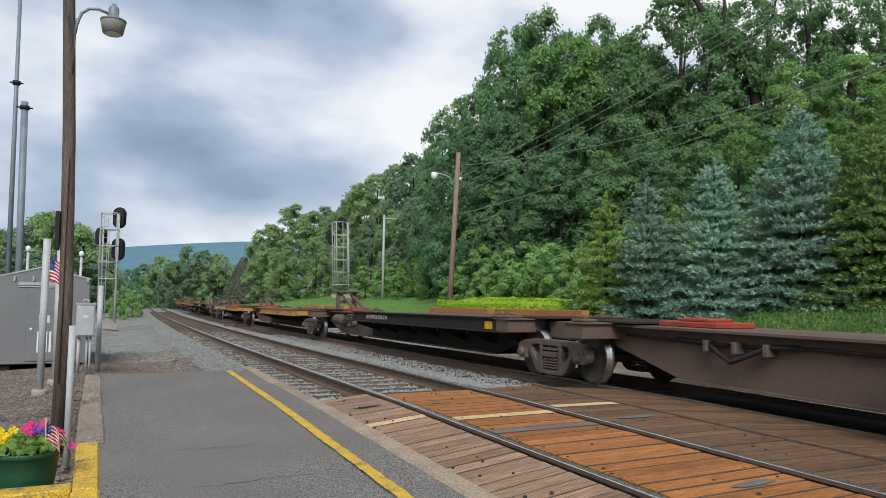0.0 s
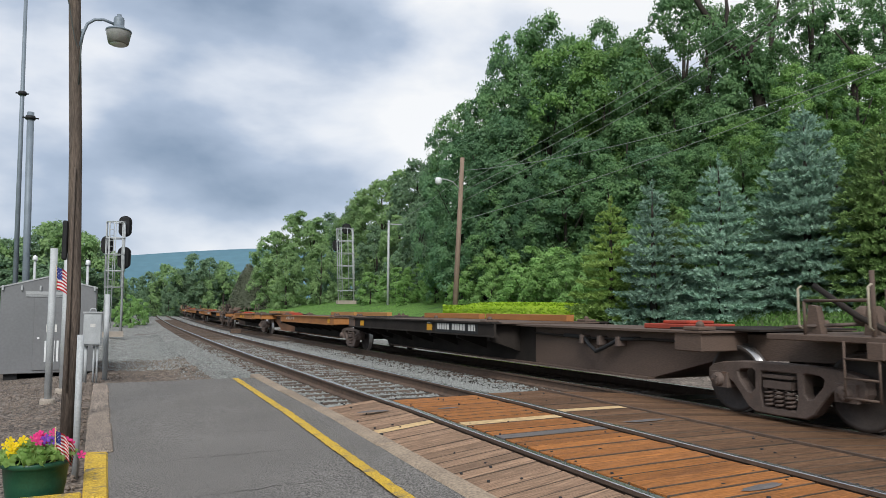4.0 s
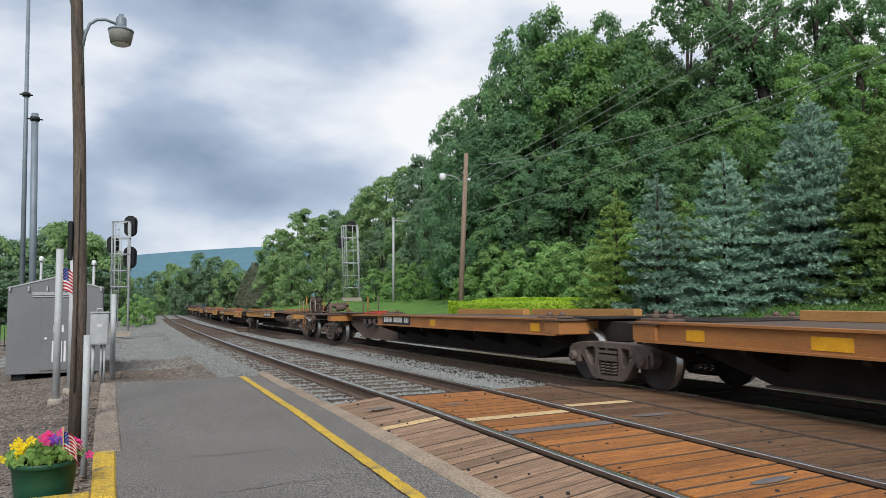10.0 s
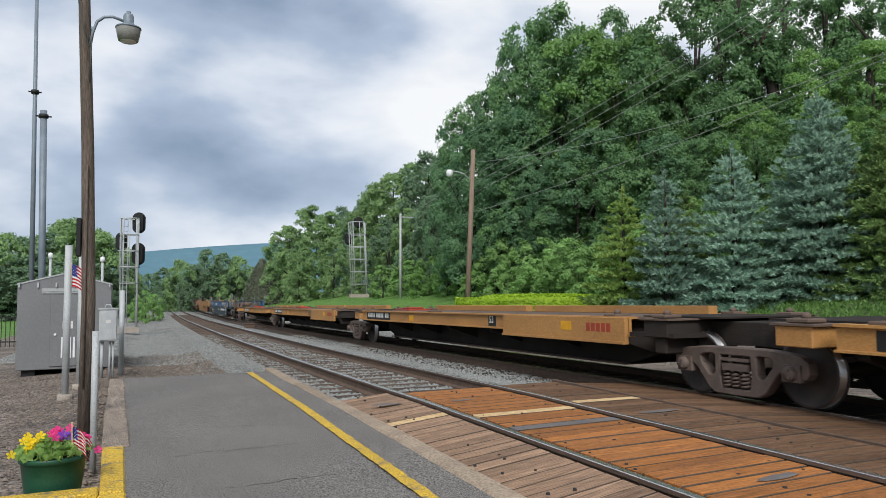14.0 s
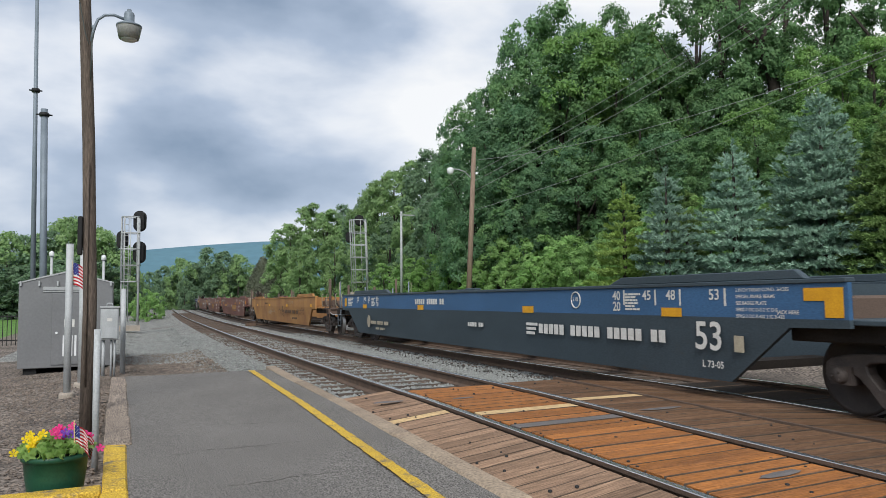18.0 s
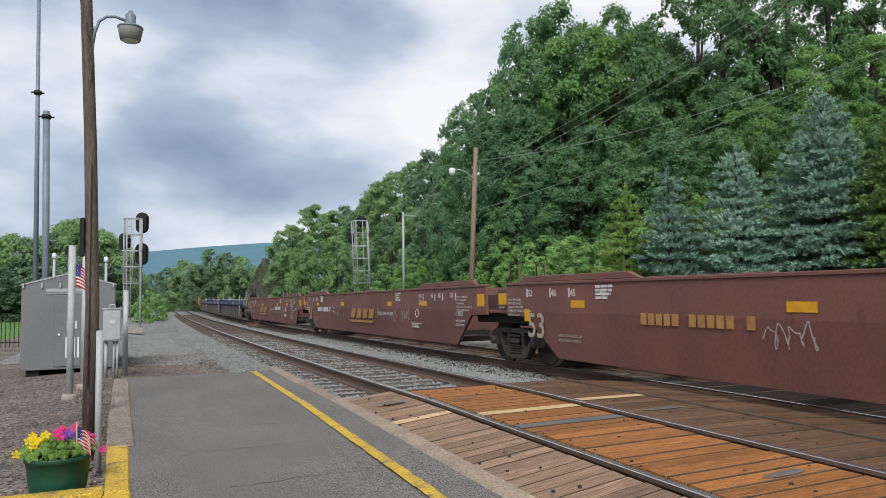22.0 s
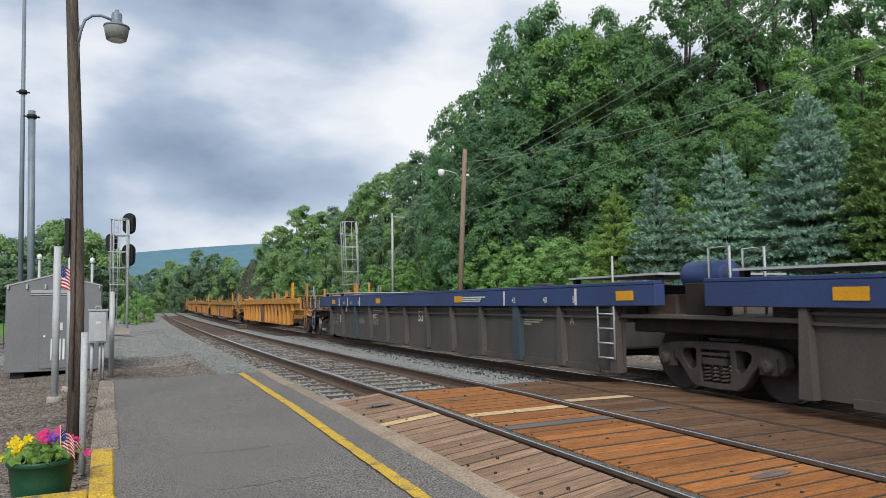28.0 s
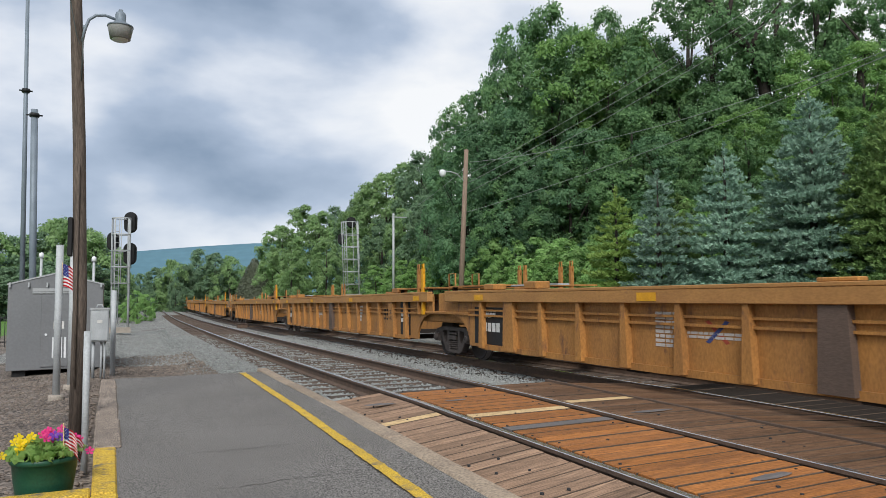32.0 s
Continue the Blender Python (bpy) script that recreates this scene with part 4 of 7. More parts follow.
def signal(x, y, z, h, heads, label, cage_w=0.62, lean=0.0, low=0.42, hoops=5):
    """Signal mast with a ladder and a caged platform, heads seen from behind."""
    s = empty("signal_mast", (x, y, z), label, "railway signal", "signals")
    for dx in (0, cage_w):
        bm = bmesh.new()
        tube(bm, [(dx, 0, 0), (dx + lean, 0, h)], 0.055 if dx else 0.035, 8)
        part("post", bm, "galv", s)
    rails_, n = (0.12, 0.30), int(h / 0.30)
    for dx in rails_:
        bm = bmesh.new()
        tube(bm, [(dx, -0.05, 0.3), (dx + lean, -0.05, h)], 0.02, 6)
        part("ladder_rail", bm, "galv", s)
    bm = bmesh.new()
    tube(bm, [(rails_[0], -0.05, 0), (rails_[1], -0.05, 0)], 0.016, 5)
    rung = part("rung", bm, "galv", s)
    rung.location.z = 0.5
    for k in range(1, n):
        o = rung.copy()
        scene.collection.objects.link(o)
        o.location = (lean * k / n, 0, 0.5 + k * (h - 0.6) / n)
    for k in range(hoops):
        zz = h * low + k * h * (1 - low) / (hoops - 1)
        lx = lean * zz / h
        bm = bmesh.new()
        ring = [(lx + cage_w / 2 + math.cos(a) * cage_w * 0.55, -0.12 + math.sin(a) * cage_w * 0.5, zz) for a in np.linspace(0, 2 * math.pi, 14)]
        tube(bm, ring, 0.028, 5)
        part("cage_hoop", bm, "galv", s)
    for k in range(5):
        a = math.pi + k * math.pi / 4
        cx, cy = cage_w / 2 + math.cos(a) * cage_w * 0.55, -0.12 + math.sin(a) * cage_w * 0.5
        bm = bmesh.new()
        tube(bm, [(cx + lean * low, cy, h * low), (cx + lean, cy, h)], 0.021, 5)
        part("cage_bar", bm, "galv", s)
    for hx, hz, w, t in heads:
        hd = boxes("signal_head", [(hx - w * 0.3, hx + w * 0.3, 0.06, 0.3, hz - t * 0.4, hz + t * 0.4)], "black", s, "black signal head", bevel=0.02)
        bm = bmesh.new()
        ol = [(hx + w / 2 * math.cos(a), hz + (t / 2 - w / 2) * (1 if math.sin(a) >= 0 else -1) + w / 2 * math.sin(a)) for a in np.linspace(0, 2 * math.pi, 24, endpoint=False)]
        prism(bm, ol, 1, 0.30, 0.33)
        part("backing_board", bm, "black", hd, "black rounded backing board")
    boxes("base", [(-0.12, cage_w + 0.12, -0.2, 0.2, -0.1, 0.16)], "concrete", s)
    return s


signal(0.09, 38.5, -0.42, 5.45, ((0.80, 5.3, 0.62, 1.05), (0.80, 3.75, 0.62, 1.1), (0.02, 4.35, 0.55, 0.9)), "silver signal mast with a ladder cage and black round-topped heads", 0.76)
signal(15.25, 50.0, 1.15, 5.3, ((0.62, 5.35, 0.7, 0.8), (-0.15, 4.1, 0.5, 0.8)), "silver signal mast with a ladder cage standing on the lawn", 1.15, -0.2, 0.16, 6)


def far_pole(x, y, h, r, arm, label, lean, material):
    p = empty("utility_pole", (x, y, lie(x, y) - 0.2), label, "utility pole", "utility poles")
    bm = bmesh.new()
    tube(bm, [(0, 0, 0), (lean * 0.5, 0, h * 0.5), (lean, 0, h)], r, 12, r * 0.75)
    part("post", bm, material, p)
    if not arm:
        boxes("crossarm", [(-0.15, 1.2, -0.04, 0.04, h - 0.34, h - 0.25)], material, p)
    if arm:
        bm = bmesh.new()
        tube(bm, [(lean * 0.85, 0, h * arm), (lean * 0.85 - 0.5, -0.05, h * arm + 0.42), (lean * 0.85 - 0.9, -0.1, h * arm + 0.5), (lean * 0.85 - 1.25, -0.12, h * arm + 0.5)], 0.03, 8)
        part("arm", bm, "galv", p, "curved steel lamp arm")
        bm = bmesh.new()
        lathe(bm, ((0.0, 0.16), (0.13, 0.13), (0.17, 0.02), (0.15, -0.14), (0.08, -0.22), (0.0, -0.22)), 14)
        part("lamp_head", bm, "white_metal", p, "white lamp head", at=(lean * 0.85 - 1.35, -0.13, h * arm + 0.42))
    return p


far_pole(16.15, 33.0, 8.6, 0.15, 0.80, "tall brown utility pole with a white street lamp", 0.42, "wood_pole_pale")
far_pole(22.06, 58.0, 8.2 - lie(22.06, 58.0) + 0.2, 0.12, 0, "slim pale pole with a short crossarm", 0.0, "galv")


def wire(a, b, sag, label="thin overhead power line"):
    bm = bmesh.new()
    a, b = Vector(a), Vector(b)
    tube(bm, [a.lerp(b, t) - Vector((0, 0, sag * 4 * t * (1 - t))) for t in np.linspace(0, 1, 25)], 0.012, 5)
    return tagged(part("power_line", bm, "line"), label, "cable", "power lines")


wire((16.6, 32.8, 8.0), (24.9, 14.1, 10.0), 0.75)
wire((16.4, 33.0, 5.4), (24.9, 14.2, 9.9), 0.35)
wire((16.45, 33.0, 7.3), (24.6, 18.2, 14.0), 0.3)
wire((16.5, 33.0, 6.9), (25.3, 17.8, 14.0), 0.3)
wire((16.5, 33.0, 6.4), (26.1, 17.4, 14.0), 0.3)
wire((16.5, 32.9, 7.8), (22.06, 58.0, 8.0), 0.4)

# ---- flower pot ----


def leaves_mesh(centres, normals_out, size, rng, aspect=0.6, lift=0.5, facing=0.0):
    """Two-triangle leaves, folded along the middle, one island each."""
    n = len(centres)
    d = rng.normal(0, 1, (n, 3)) + normals_out * 1.2
    d[:, 2] -= lift
    d /= np.linalg.norm(d, axis=1)[:, None] + 1e-9
    if facing:
        face = normals_out * facing + rng.normal(0, 0.55, (n, 3))
        d = np.cross(face, rng.normal(0, 1, (n, 3)))
        d /= np.linalg.norm(d, axis=1)[:, None] + 1e-9
        r = face
    else:
        r = rng.normal(0, 1, (n, 3))
    s = np.cross(d, r)
    s /= np.linalg.norm(s, axis=1)[:, None] + 1e-9
    up = np.cross(s, d)
    L = size * rng.uniform(0.7, 1.3, n)[:, None]
    v = np.empty((n, 4, 3))
    v[:, 0], v[:, 2] = centres - d * L * 0.5, centres + d * L * 0.5
    v[:, 1], v[:, 3] = centres + s * L * aspect * 0.5 + up * L * 0.12, centres - s * L * aspect * 0.5 + up * L * 0.12
    return v


def leaf_object(name, v, material, parent=None, label=""):
    n = len(v)
    me = bpy.data.meshes.new(name)
    me.vertices.add(4 * n)
    me.vertices.foreach_set("co", v.reshape(-1))
    me.loops.add(6 * n)
    idx = (np.arange(n)[:, None] * 4 + np.array([0, 1, 2, 0, 2, 3])[None]).reshape(-1)
    me.loops.foreach_set("vertex_index", idx.astype(np.int32))
    me.polygons.add(2 * n)
    me.polygons.foreach_set("loop_start", np.arange(0, 6 * n, 3, dtype=np.int32))
    me.update(calc_edges=True)
    me.materials.append(M[material])
    ob = new(name, me)
    if parent:
        ob.parent = parent
    return tagged(ob, label)


def flower_pot():
    rng = np.random.default_rng(3)
    pot = empty("flower_pot", (-0.37, 5.62, -0.13), "dark green pot of yellow, pink and violet petunias", "flower pot")
    bm = bmesh.new()
    lathe(bm, ((0.0, -0.085), (0.135, -0.085), (0.15, -0.06), (0.185, 0.06), (0.207, 0.19), (0.22, 0.30), (0.235, 0.305), (0.238, 0.335), (0.222, 0.34), (0.205, 0.33), (0.2, 0.28), (0.0, 0.28)), 36)
    part("pot", bm, "pot", pot)
    bm = bmesh.new()
    lathe(bm, ((0.204, 0.29), (0.12, 0.305), (0.0, 0.31)), 24)
    part("soil", bm, "soil", pot)
    n = 520
    a, r = rng.uniform(0, 6.28, n), 0.25 * np.sqrt(rng.random(n))
    c = np.stack((np.cos(a) * r, np.sin(a) * r, 0.33 + rng.random(n) * 0.12 * (1 - (r / 0.27) ** 2) + 0.02), 1)
    leaf_object("foliage", leaves_mesh(c, np.stack((np.cos(a), np.sin(a), a * 0 + 0.6), 1), 0.062, rng, 0.75, 0.0), "leaf_bright", pot, "bright green leaves")
    for name, centre, count, k in (("yellow_blossom", (-0.15, -0.06), 16, "petal_yellow"), ("pink_blossom", (0.03, 0.0), 13, "petal_pink"), ("violet_blossom", (0.09, -0.07), 6, "petal_violet"), ("pink_blossom", (0.20, -0.02), 4, "petal_pink")):
        for _ in range(count):
            x, y = centre[0] + rng.normal(0, 0.05), centre[1] + rng.normal(0, 0.05)
            z = 0.41 + rng.random() * 0.09 + (0.03 if k == "petal_pink" else 0) - 1.2 * (x * x + y * y)
            bm = bmesh.new()
            tip = Vector((rng.normal(0, 0.4), -0.8, 0.7)).normalized()
            e1 = tip.orthogonal().normalized()
            e2 = tip.cross(e1)
            for p in range(5):
                t0 = p * 2 * math.pi / 5
                q = [Vector((0, 0, 0))]
                for dt, rr in ((-0.5, 0.024), (-0.2, 0.033), (0.2, 0.033), (0.5, 0.024)):
                    q.append((e1 * math.cos(t0 + dt) + e2 * math.sin(t0 + dt)) * rr + tip * 0.012)
                bm.faces.new([bm.verts.new(w) for w in q])
            part(name, bm, k, pot, at=(x, y, z))
    for o in (pot,):
        o.scale = (0.9, 0.9, 1.0)
    return pot


flower_pot()
cloth_flag("flag", -0.25, 5.50, 0.25, 0.11, 0.15, -0.03, "small striped stick flag stuck in the flower pot", 0.12)
cloth_flag("flag", -0.23, 5.58, 0.2, 0.10, 0.13, 0.06, "small striped stick flag stuck in the flower pot", 0.12)


def iron_fence(x0, x1, y, z, h):
    f = empty("fence", (x0, y, z), "dark iron picket fence beyond the hut", "fence")
    for zz in (0.25, h - 0.12):
        boxes("rail", [(0, x1 - x0, -0.02, 0.02, zz, zz + 0.04)], "black", f)
    bm = bmesh.new()
    box(bm, -0.012, 0.012, -0.012, 0.012, 0.02, h)
    one = part("picket", bm, "black", f)
    n = int((x1 - x0) / 0.14)
    for k in range(1, n):
        o = new("picket", one.data)
        o.parent, o.location.x = f, k * 0.14
    for k in range(4):
        boxes("post", [(k * (x1 - x0) / 3 - 0.03, k * (x1 - x0) / 3 + 0.03, -0.03, 0.03, -0.1, h + 0.08)], "black", f)
    return f


iron_fence(-8.5, -3.1, 31.0, lie(-5, 31) - 0.05, 1.25)

# spikes and tar marks on the planks
rng = np.random.default_rng(41)
bm = bmesh.new()
for x0, x1, z in ((2.5, NL - 0.1, -0.05), (NL + 0.15, NR - 0.05, -0.033), (NR + 0.14, 5.9, -0.038)):
    for k in range(44):
        for x in (x0 + 0.08, (x0 + x1) / 2, x1 - 0.08):
            if rng.random() < 0.33:
                y, xx, e = 0.6 + k * 0.2 + rng.normal(0, 0.03), x + rng.normal(0, 0.03), rng.uniform(0.008, 0.016)
                zz = z + (0.018 - 0.05 * (xx - x0) if x0 < 3 else 0)
                lathe(bm, ((0.0, zz + 0.006), (e, zz + 0.004), (e * 1.1, zz - 0.01)), 7, at=(xx, y, 0))
spikes = tagged(part("spike_heads", bm, "black", crossing), "dark spike heads in the planks", "", "", "stuff")
for x, y, lx, ly, a in ((4.3, 3.78, 0.24, 0.055, 0.1), (2.95, 8.2, 0.2, 0.07, 0.05), (3.9, 8.1, 0.16, 0.04, 0.05), (5.5, 6.4, 0.3, 0.06, 0.0)):
    bm = bmesh.new()
    pts = [(lx * math.cos(t) * rng.uniform(0.75, 1.1), ly * math.sin(t) * rng.uniform(0.75, 1.1)) for t in np.linspace(0, 2 * math.pi, 16, endpoint=False)]
    prism(bm, pts, 2, 0.0, 0.003)
    o = part("tar_patch", bm, "plank_dark", crossing, "dark tar stain", at=(x, y, -0.0285))
    o.rotation_euler.z = a

# ---- trees ----


def tri_leaves(c, n, size, rng, jitter=0.45, aspect=0.9):
    """One small triangle a leaf, facing about along n."""
    k = len(c)
    n = n / (np.linalg.norm(n, axis=1)[:, None] + 1e-9) + rng.normal(0, jitter, (k, 3))
    d = np.cross(n, rng.normal(0, 1, (k, 3)))
    d /= np.linalg.norm(d, axis=1)[:, None] + 1e-9
    s = np.cross(n, d)
    s /= np.linalg.norm(s, axis=1)[:, None] + 1e-9
    L = size * rng.uniform(0.65, 1.35, k)[:, None]
    return np.stack((c + d * L * 0.6, c - d * L * 0.4 + s * L * aspect * 0.5, c - d * L * 0.4 - s * L * aspect * 0.5), 1)


def tri_object(name, v, material, parent=None, label=""):
    n = len(v)
    me = bpy.data.meshes.new(name)
    me.vertices.add(3 * n)
    me.vertices.foreach_set("co", v.reshape(-1))
    me.loops.add(3 * n)
    me.loops.foreach_set("vertex_index", np.arange(3 * n, dtype=np.int32))
    me.polygons.add(n)
    me.polygons.foreach_set("loop_start", np.arange(0, 3 * n, 3, dtype=np.int32))
    me.update(calc_edges=True)
    me.materials.append(M[material])
    ob = new(name, me)
    if parent:
        ob.parent = parent
    return tagged(ob, label)


def puffs_of_leaves(spots, outs, radii, per, leaf, rng):
    """Leaves on the upper and outer skin of many small puffs."""
    n = len(spots)
    m = n * per
    e = rng.normal(0, 1, (m, 3))
    e /= np.linalg.norm(e, axis=1)[:, None]
    lean = np.repeat(outs, per, 0) * 0.7 + np.array((0, 0, 0.55))
    back = (e * lean).sum(1) < -0.25
    e[back] *= -1
    r = np.repeat(radii, per) * rng.uniform(0.3, 1.12, m)
    c = np.repeat(spots, per, 0) + e * r[:, None] * np.array((1, 1, 0.82))
    return tri_leaves(c, e * 0.85 + lean * 0.45, leaf, rng)


def broad_tree(seed, material, label, leaf=0.132, lobes=20, puffs=15, per=60, low=0.08, width=2.5, puff=0.46, gaps=0.0):
    """A tree one unit of ten metres high: tapered trunk, limbs, and a crown of lobes, puffs and single leaves with gaps."""
    rng = np.random.default_rng(seed)
    tree = empty("tree", (0, 0, 0), label, "tree", "hillside trees")
    bm = bmesh.new()
    tube(bm, [(0, 0, -0.6), (0.1, 0.05, 2), (0.0, -0.1, 5), (0.15, 0.1, 8.4)], 0.24, 8, 0.05)
    part("trunk", bm, "bark", tree)
    spots = []
    for k in range(lobes):
        f = (k + 0.5) / lobes
        z = 10 * low + (9.2 - 10 * low) * f
        span = (z - 10 * low + 1.2) / (11.2 - 10 * low)
        reach = width * math.sin(math.pi * min(0.97, span ** 0.85)) ** 0.6 * rng.uniform(0.45, 0.95)
        if f > 0.93:
            reach *= 0.3
        a = k * 2.4 + rng.normal(0, 0.35)
        spots.append((reach * math.cos(a), reach * math.sin(a), z, rng.uniform(0.85, 1.5) * (1 - 0.3 * f)))
    for x, y, z, r in spots[2::4]:
        bm = bmesh.new()
        zz = max(1.2, z - 1.8)
        tube(bm, [(0.05, 0, zz * 0.8), (x * 0.4, y * 0.4, zz), (x, y, z)], 0.085, 5, 0.02)
        part("limb", bm, "bark", tree)
    S = np.repeat(np.array(spots), puffs, 0)
    d = rng.normal(0, 1, (len(S), 3))
    out = np.stack((S[:, 0], S[:, 1], np.full(len(S), 0.9)), 1)
    out /= np.linalg.norm(out, axis=1)[:, None]
    d = d / np.linalg.norm(d, axis=1)[:, None] + out * 0.75
    d /= np.linalg.norm(d, axis=1)[:, None]
    c = S[:, :3] + d * (S[:, 3] * rng.uniform(0.82, 1.04, len(S)))[:, None]
    keep = rng.random(len(S)) >= gaps
    c, d = c[keep], d[keep]
    v = puffs_of_leaves(c, d, puff * rng.uniform(0.55, 1.25, len(c)), per, leaf, rng)
    tri_object("crown", v, material, tree)
    return tree


def put(src, x, y, top, rng, wide=1.0, z=None):
    """A copy of a tree that stands on the ground at x, y and reaches the height top."""
    base = lie(x, y) if z is None else z
    k = max(0.12, (top - base) / 9.9)
    t = copy_thing(src, pose(x, y, base, 0, 0, float(rng.uniform(0, 360))))
    t.scale = (k * wide, k * wide, k)
    return t


rng = np.random.default_rng(11)
kinds = [
    broad_tree(1, "leaf", "tall leafy green hardwood tree on the wooded bank"),
    broad_tree(2, "leaf_dark", "tall dark green hardwood tree on the wooded bank"),
    broad_tree(3, "leaf", "broad leafy hardwood tree with uneven crown", 0.138, 17, 16, 58, 0.06, 2.8, 0.5),
    broad_tree(4, "leaf_light", "light green leafy tree on the bank", 0.138, 18, 15, 59, 0.08, 2.6, 0.48),
    broad_tree(13, "leaf", "tall open-crowned hardwood tree showing sky between its boughs", 0.125, 24, 11, 70, 0.1, 3.3, 0.46, 0.0),
]
bush = broad_tree(5, "leaf_scrub", "bright green leafy shrub at the foot of the bank", 0.40, 18, 11, 28, 0.0, 4.4, 0.78)
dark_bush = broad_tree(6, "leaf_light", "dense green shrub on the bank", 0.40, 18, 11, 28, 0.0, 4.4, 0.78)
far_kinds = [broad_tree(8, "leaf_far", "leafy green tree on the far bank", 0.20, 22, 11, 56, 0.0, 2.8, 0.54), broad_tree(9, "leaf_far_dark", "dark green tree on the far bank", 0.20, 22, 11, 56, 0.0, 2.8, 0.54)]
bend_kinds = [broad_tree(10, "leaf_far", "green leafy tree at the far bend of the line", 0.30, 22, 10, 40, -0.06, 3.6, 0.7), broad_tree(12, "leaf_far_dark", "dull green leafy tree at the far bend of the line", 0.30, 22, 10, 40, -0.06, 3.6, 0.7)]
for o in (bush, dark_bush):
    o["category"] = "shrub"
    o["group"] = "shrubs on the bank"
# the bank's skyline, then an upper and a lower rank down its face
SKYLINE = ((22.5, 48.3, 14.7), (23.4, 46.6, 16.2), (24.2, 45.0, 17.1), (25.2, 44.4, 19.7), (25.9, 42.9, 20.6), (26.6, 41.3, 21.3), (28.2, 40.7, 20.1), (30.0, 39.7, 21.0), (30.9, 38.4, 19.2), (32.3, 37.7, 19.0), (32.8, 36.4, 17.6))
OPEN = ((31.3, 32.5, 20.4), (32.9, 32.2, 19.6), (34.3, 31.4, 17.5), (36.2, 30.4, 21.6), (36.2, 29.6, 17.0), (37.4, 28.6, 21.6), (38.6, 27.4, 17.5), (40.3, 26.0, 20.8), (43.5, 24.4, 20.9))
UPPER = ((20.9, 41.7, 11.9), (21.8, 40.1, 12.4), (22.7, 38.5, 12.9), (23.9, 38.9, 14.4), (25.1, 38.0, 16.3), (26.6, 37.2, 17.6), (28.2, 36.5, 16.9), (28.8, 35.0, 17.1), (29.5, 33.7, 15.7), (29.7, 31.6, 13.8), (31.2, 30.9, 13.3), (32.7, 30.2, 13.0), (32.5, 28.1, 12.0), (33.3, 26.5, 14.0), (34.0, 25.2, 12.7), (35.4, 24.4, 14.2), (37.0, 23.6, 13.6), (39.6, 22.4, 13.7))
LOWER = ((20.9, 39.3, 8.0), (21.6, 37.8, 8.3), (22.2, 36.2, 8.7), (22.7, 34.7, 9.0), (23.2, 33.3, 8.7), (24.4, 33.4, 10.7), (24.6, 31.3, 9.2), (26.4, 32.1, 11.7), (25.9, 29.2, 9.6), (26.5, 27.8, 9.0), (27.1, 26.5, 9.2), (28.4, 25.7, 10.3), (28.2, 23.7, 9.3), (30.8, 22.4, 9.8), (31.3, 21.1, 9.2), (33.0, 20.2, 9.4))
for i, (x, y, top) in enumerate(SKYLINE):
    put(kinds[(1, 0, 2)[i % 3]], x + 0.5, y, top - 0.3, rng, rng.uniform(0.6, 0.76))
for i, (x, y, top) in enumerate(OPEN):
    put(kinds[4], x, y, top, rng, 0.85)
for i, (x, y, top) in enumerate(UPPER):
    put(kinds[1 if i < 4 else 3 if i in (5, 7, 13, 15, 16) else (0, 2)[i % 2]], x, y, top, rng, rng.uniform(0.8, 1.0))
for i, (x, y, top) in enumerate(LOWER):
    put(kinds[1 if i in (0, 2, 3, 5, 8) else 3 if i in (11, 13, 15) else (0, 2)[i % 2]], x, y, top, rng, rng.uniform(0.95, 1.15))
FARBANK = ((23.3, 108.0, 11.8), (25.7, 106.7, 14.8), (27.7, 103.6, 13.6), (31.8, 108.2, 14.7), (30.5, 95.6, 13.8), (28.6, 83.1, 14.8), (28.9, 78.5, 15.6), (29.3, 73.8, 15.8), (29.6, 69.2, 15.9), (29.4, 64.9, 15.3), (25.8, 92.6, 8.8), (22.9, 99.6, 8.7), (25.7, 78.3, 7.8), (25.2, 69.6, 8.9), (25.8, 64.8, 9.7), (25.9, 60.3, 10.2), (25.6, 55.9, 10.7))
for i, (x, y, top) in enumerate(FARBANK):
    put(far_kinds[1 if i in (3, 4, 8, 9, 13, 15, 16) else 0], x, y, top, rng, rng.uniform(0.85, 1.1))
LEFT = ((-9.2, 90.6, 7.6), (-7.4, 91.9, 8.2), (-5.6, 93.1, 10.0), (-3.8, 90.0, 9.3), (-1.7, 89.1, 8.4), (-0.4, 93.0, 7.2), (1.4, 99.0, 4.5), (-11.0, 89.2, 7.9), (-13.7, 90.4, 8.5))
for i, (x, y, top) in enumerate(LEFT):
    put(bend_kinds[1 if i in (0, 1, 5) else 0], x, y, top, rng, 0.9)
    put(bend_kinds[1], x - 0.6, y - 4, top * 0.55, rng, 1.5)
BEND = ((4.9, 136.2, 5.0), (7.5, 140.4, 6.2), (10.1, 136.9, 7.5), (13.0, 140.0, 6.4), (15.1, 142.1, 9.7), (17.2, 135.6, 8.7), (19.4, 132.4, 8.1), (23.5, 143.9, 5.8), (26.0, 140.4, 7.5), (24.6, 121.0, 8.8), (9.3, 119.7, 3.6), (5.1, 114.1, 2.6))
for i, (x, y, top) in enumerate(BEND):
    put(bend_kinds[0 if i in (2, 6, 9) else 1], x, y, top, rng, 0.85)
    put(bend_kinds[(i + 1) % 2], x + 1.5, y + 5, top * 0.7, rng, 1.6)
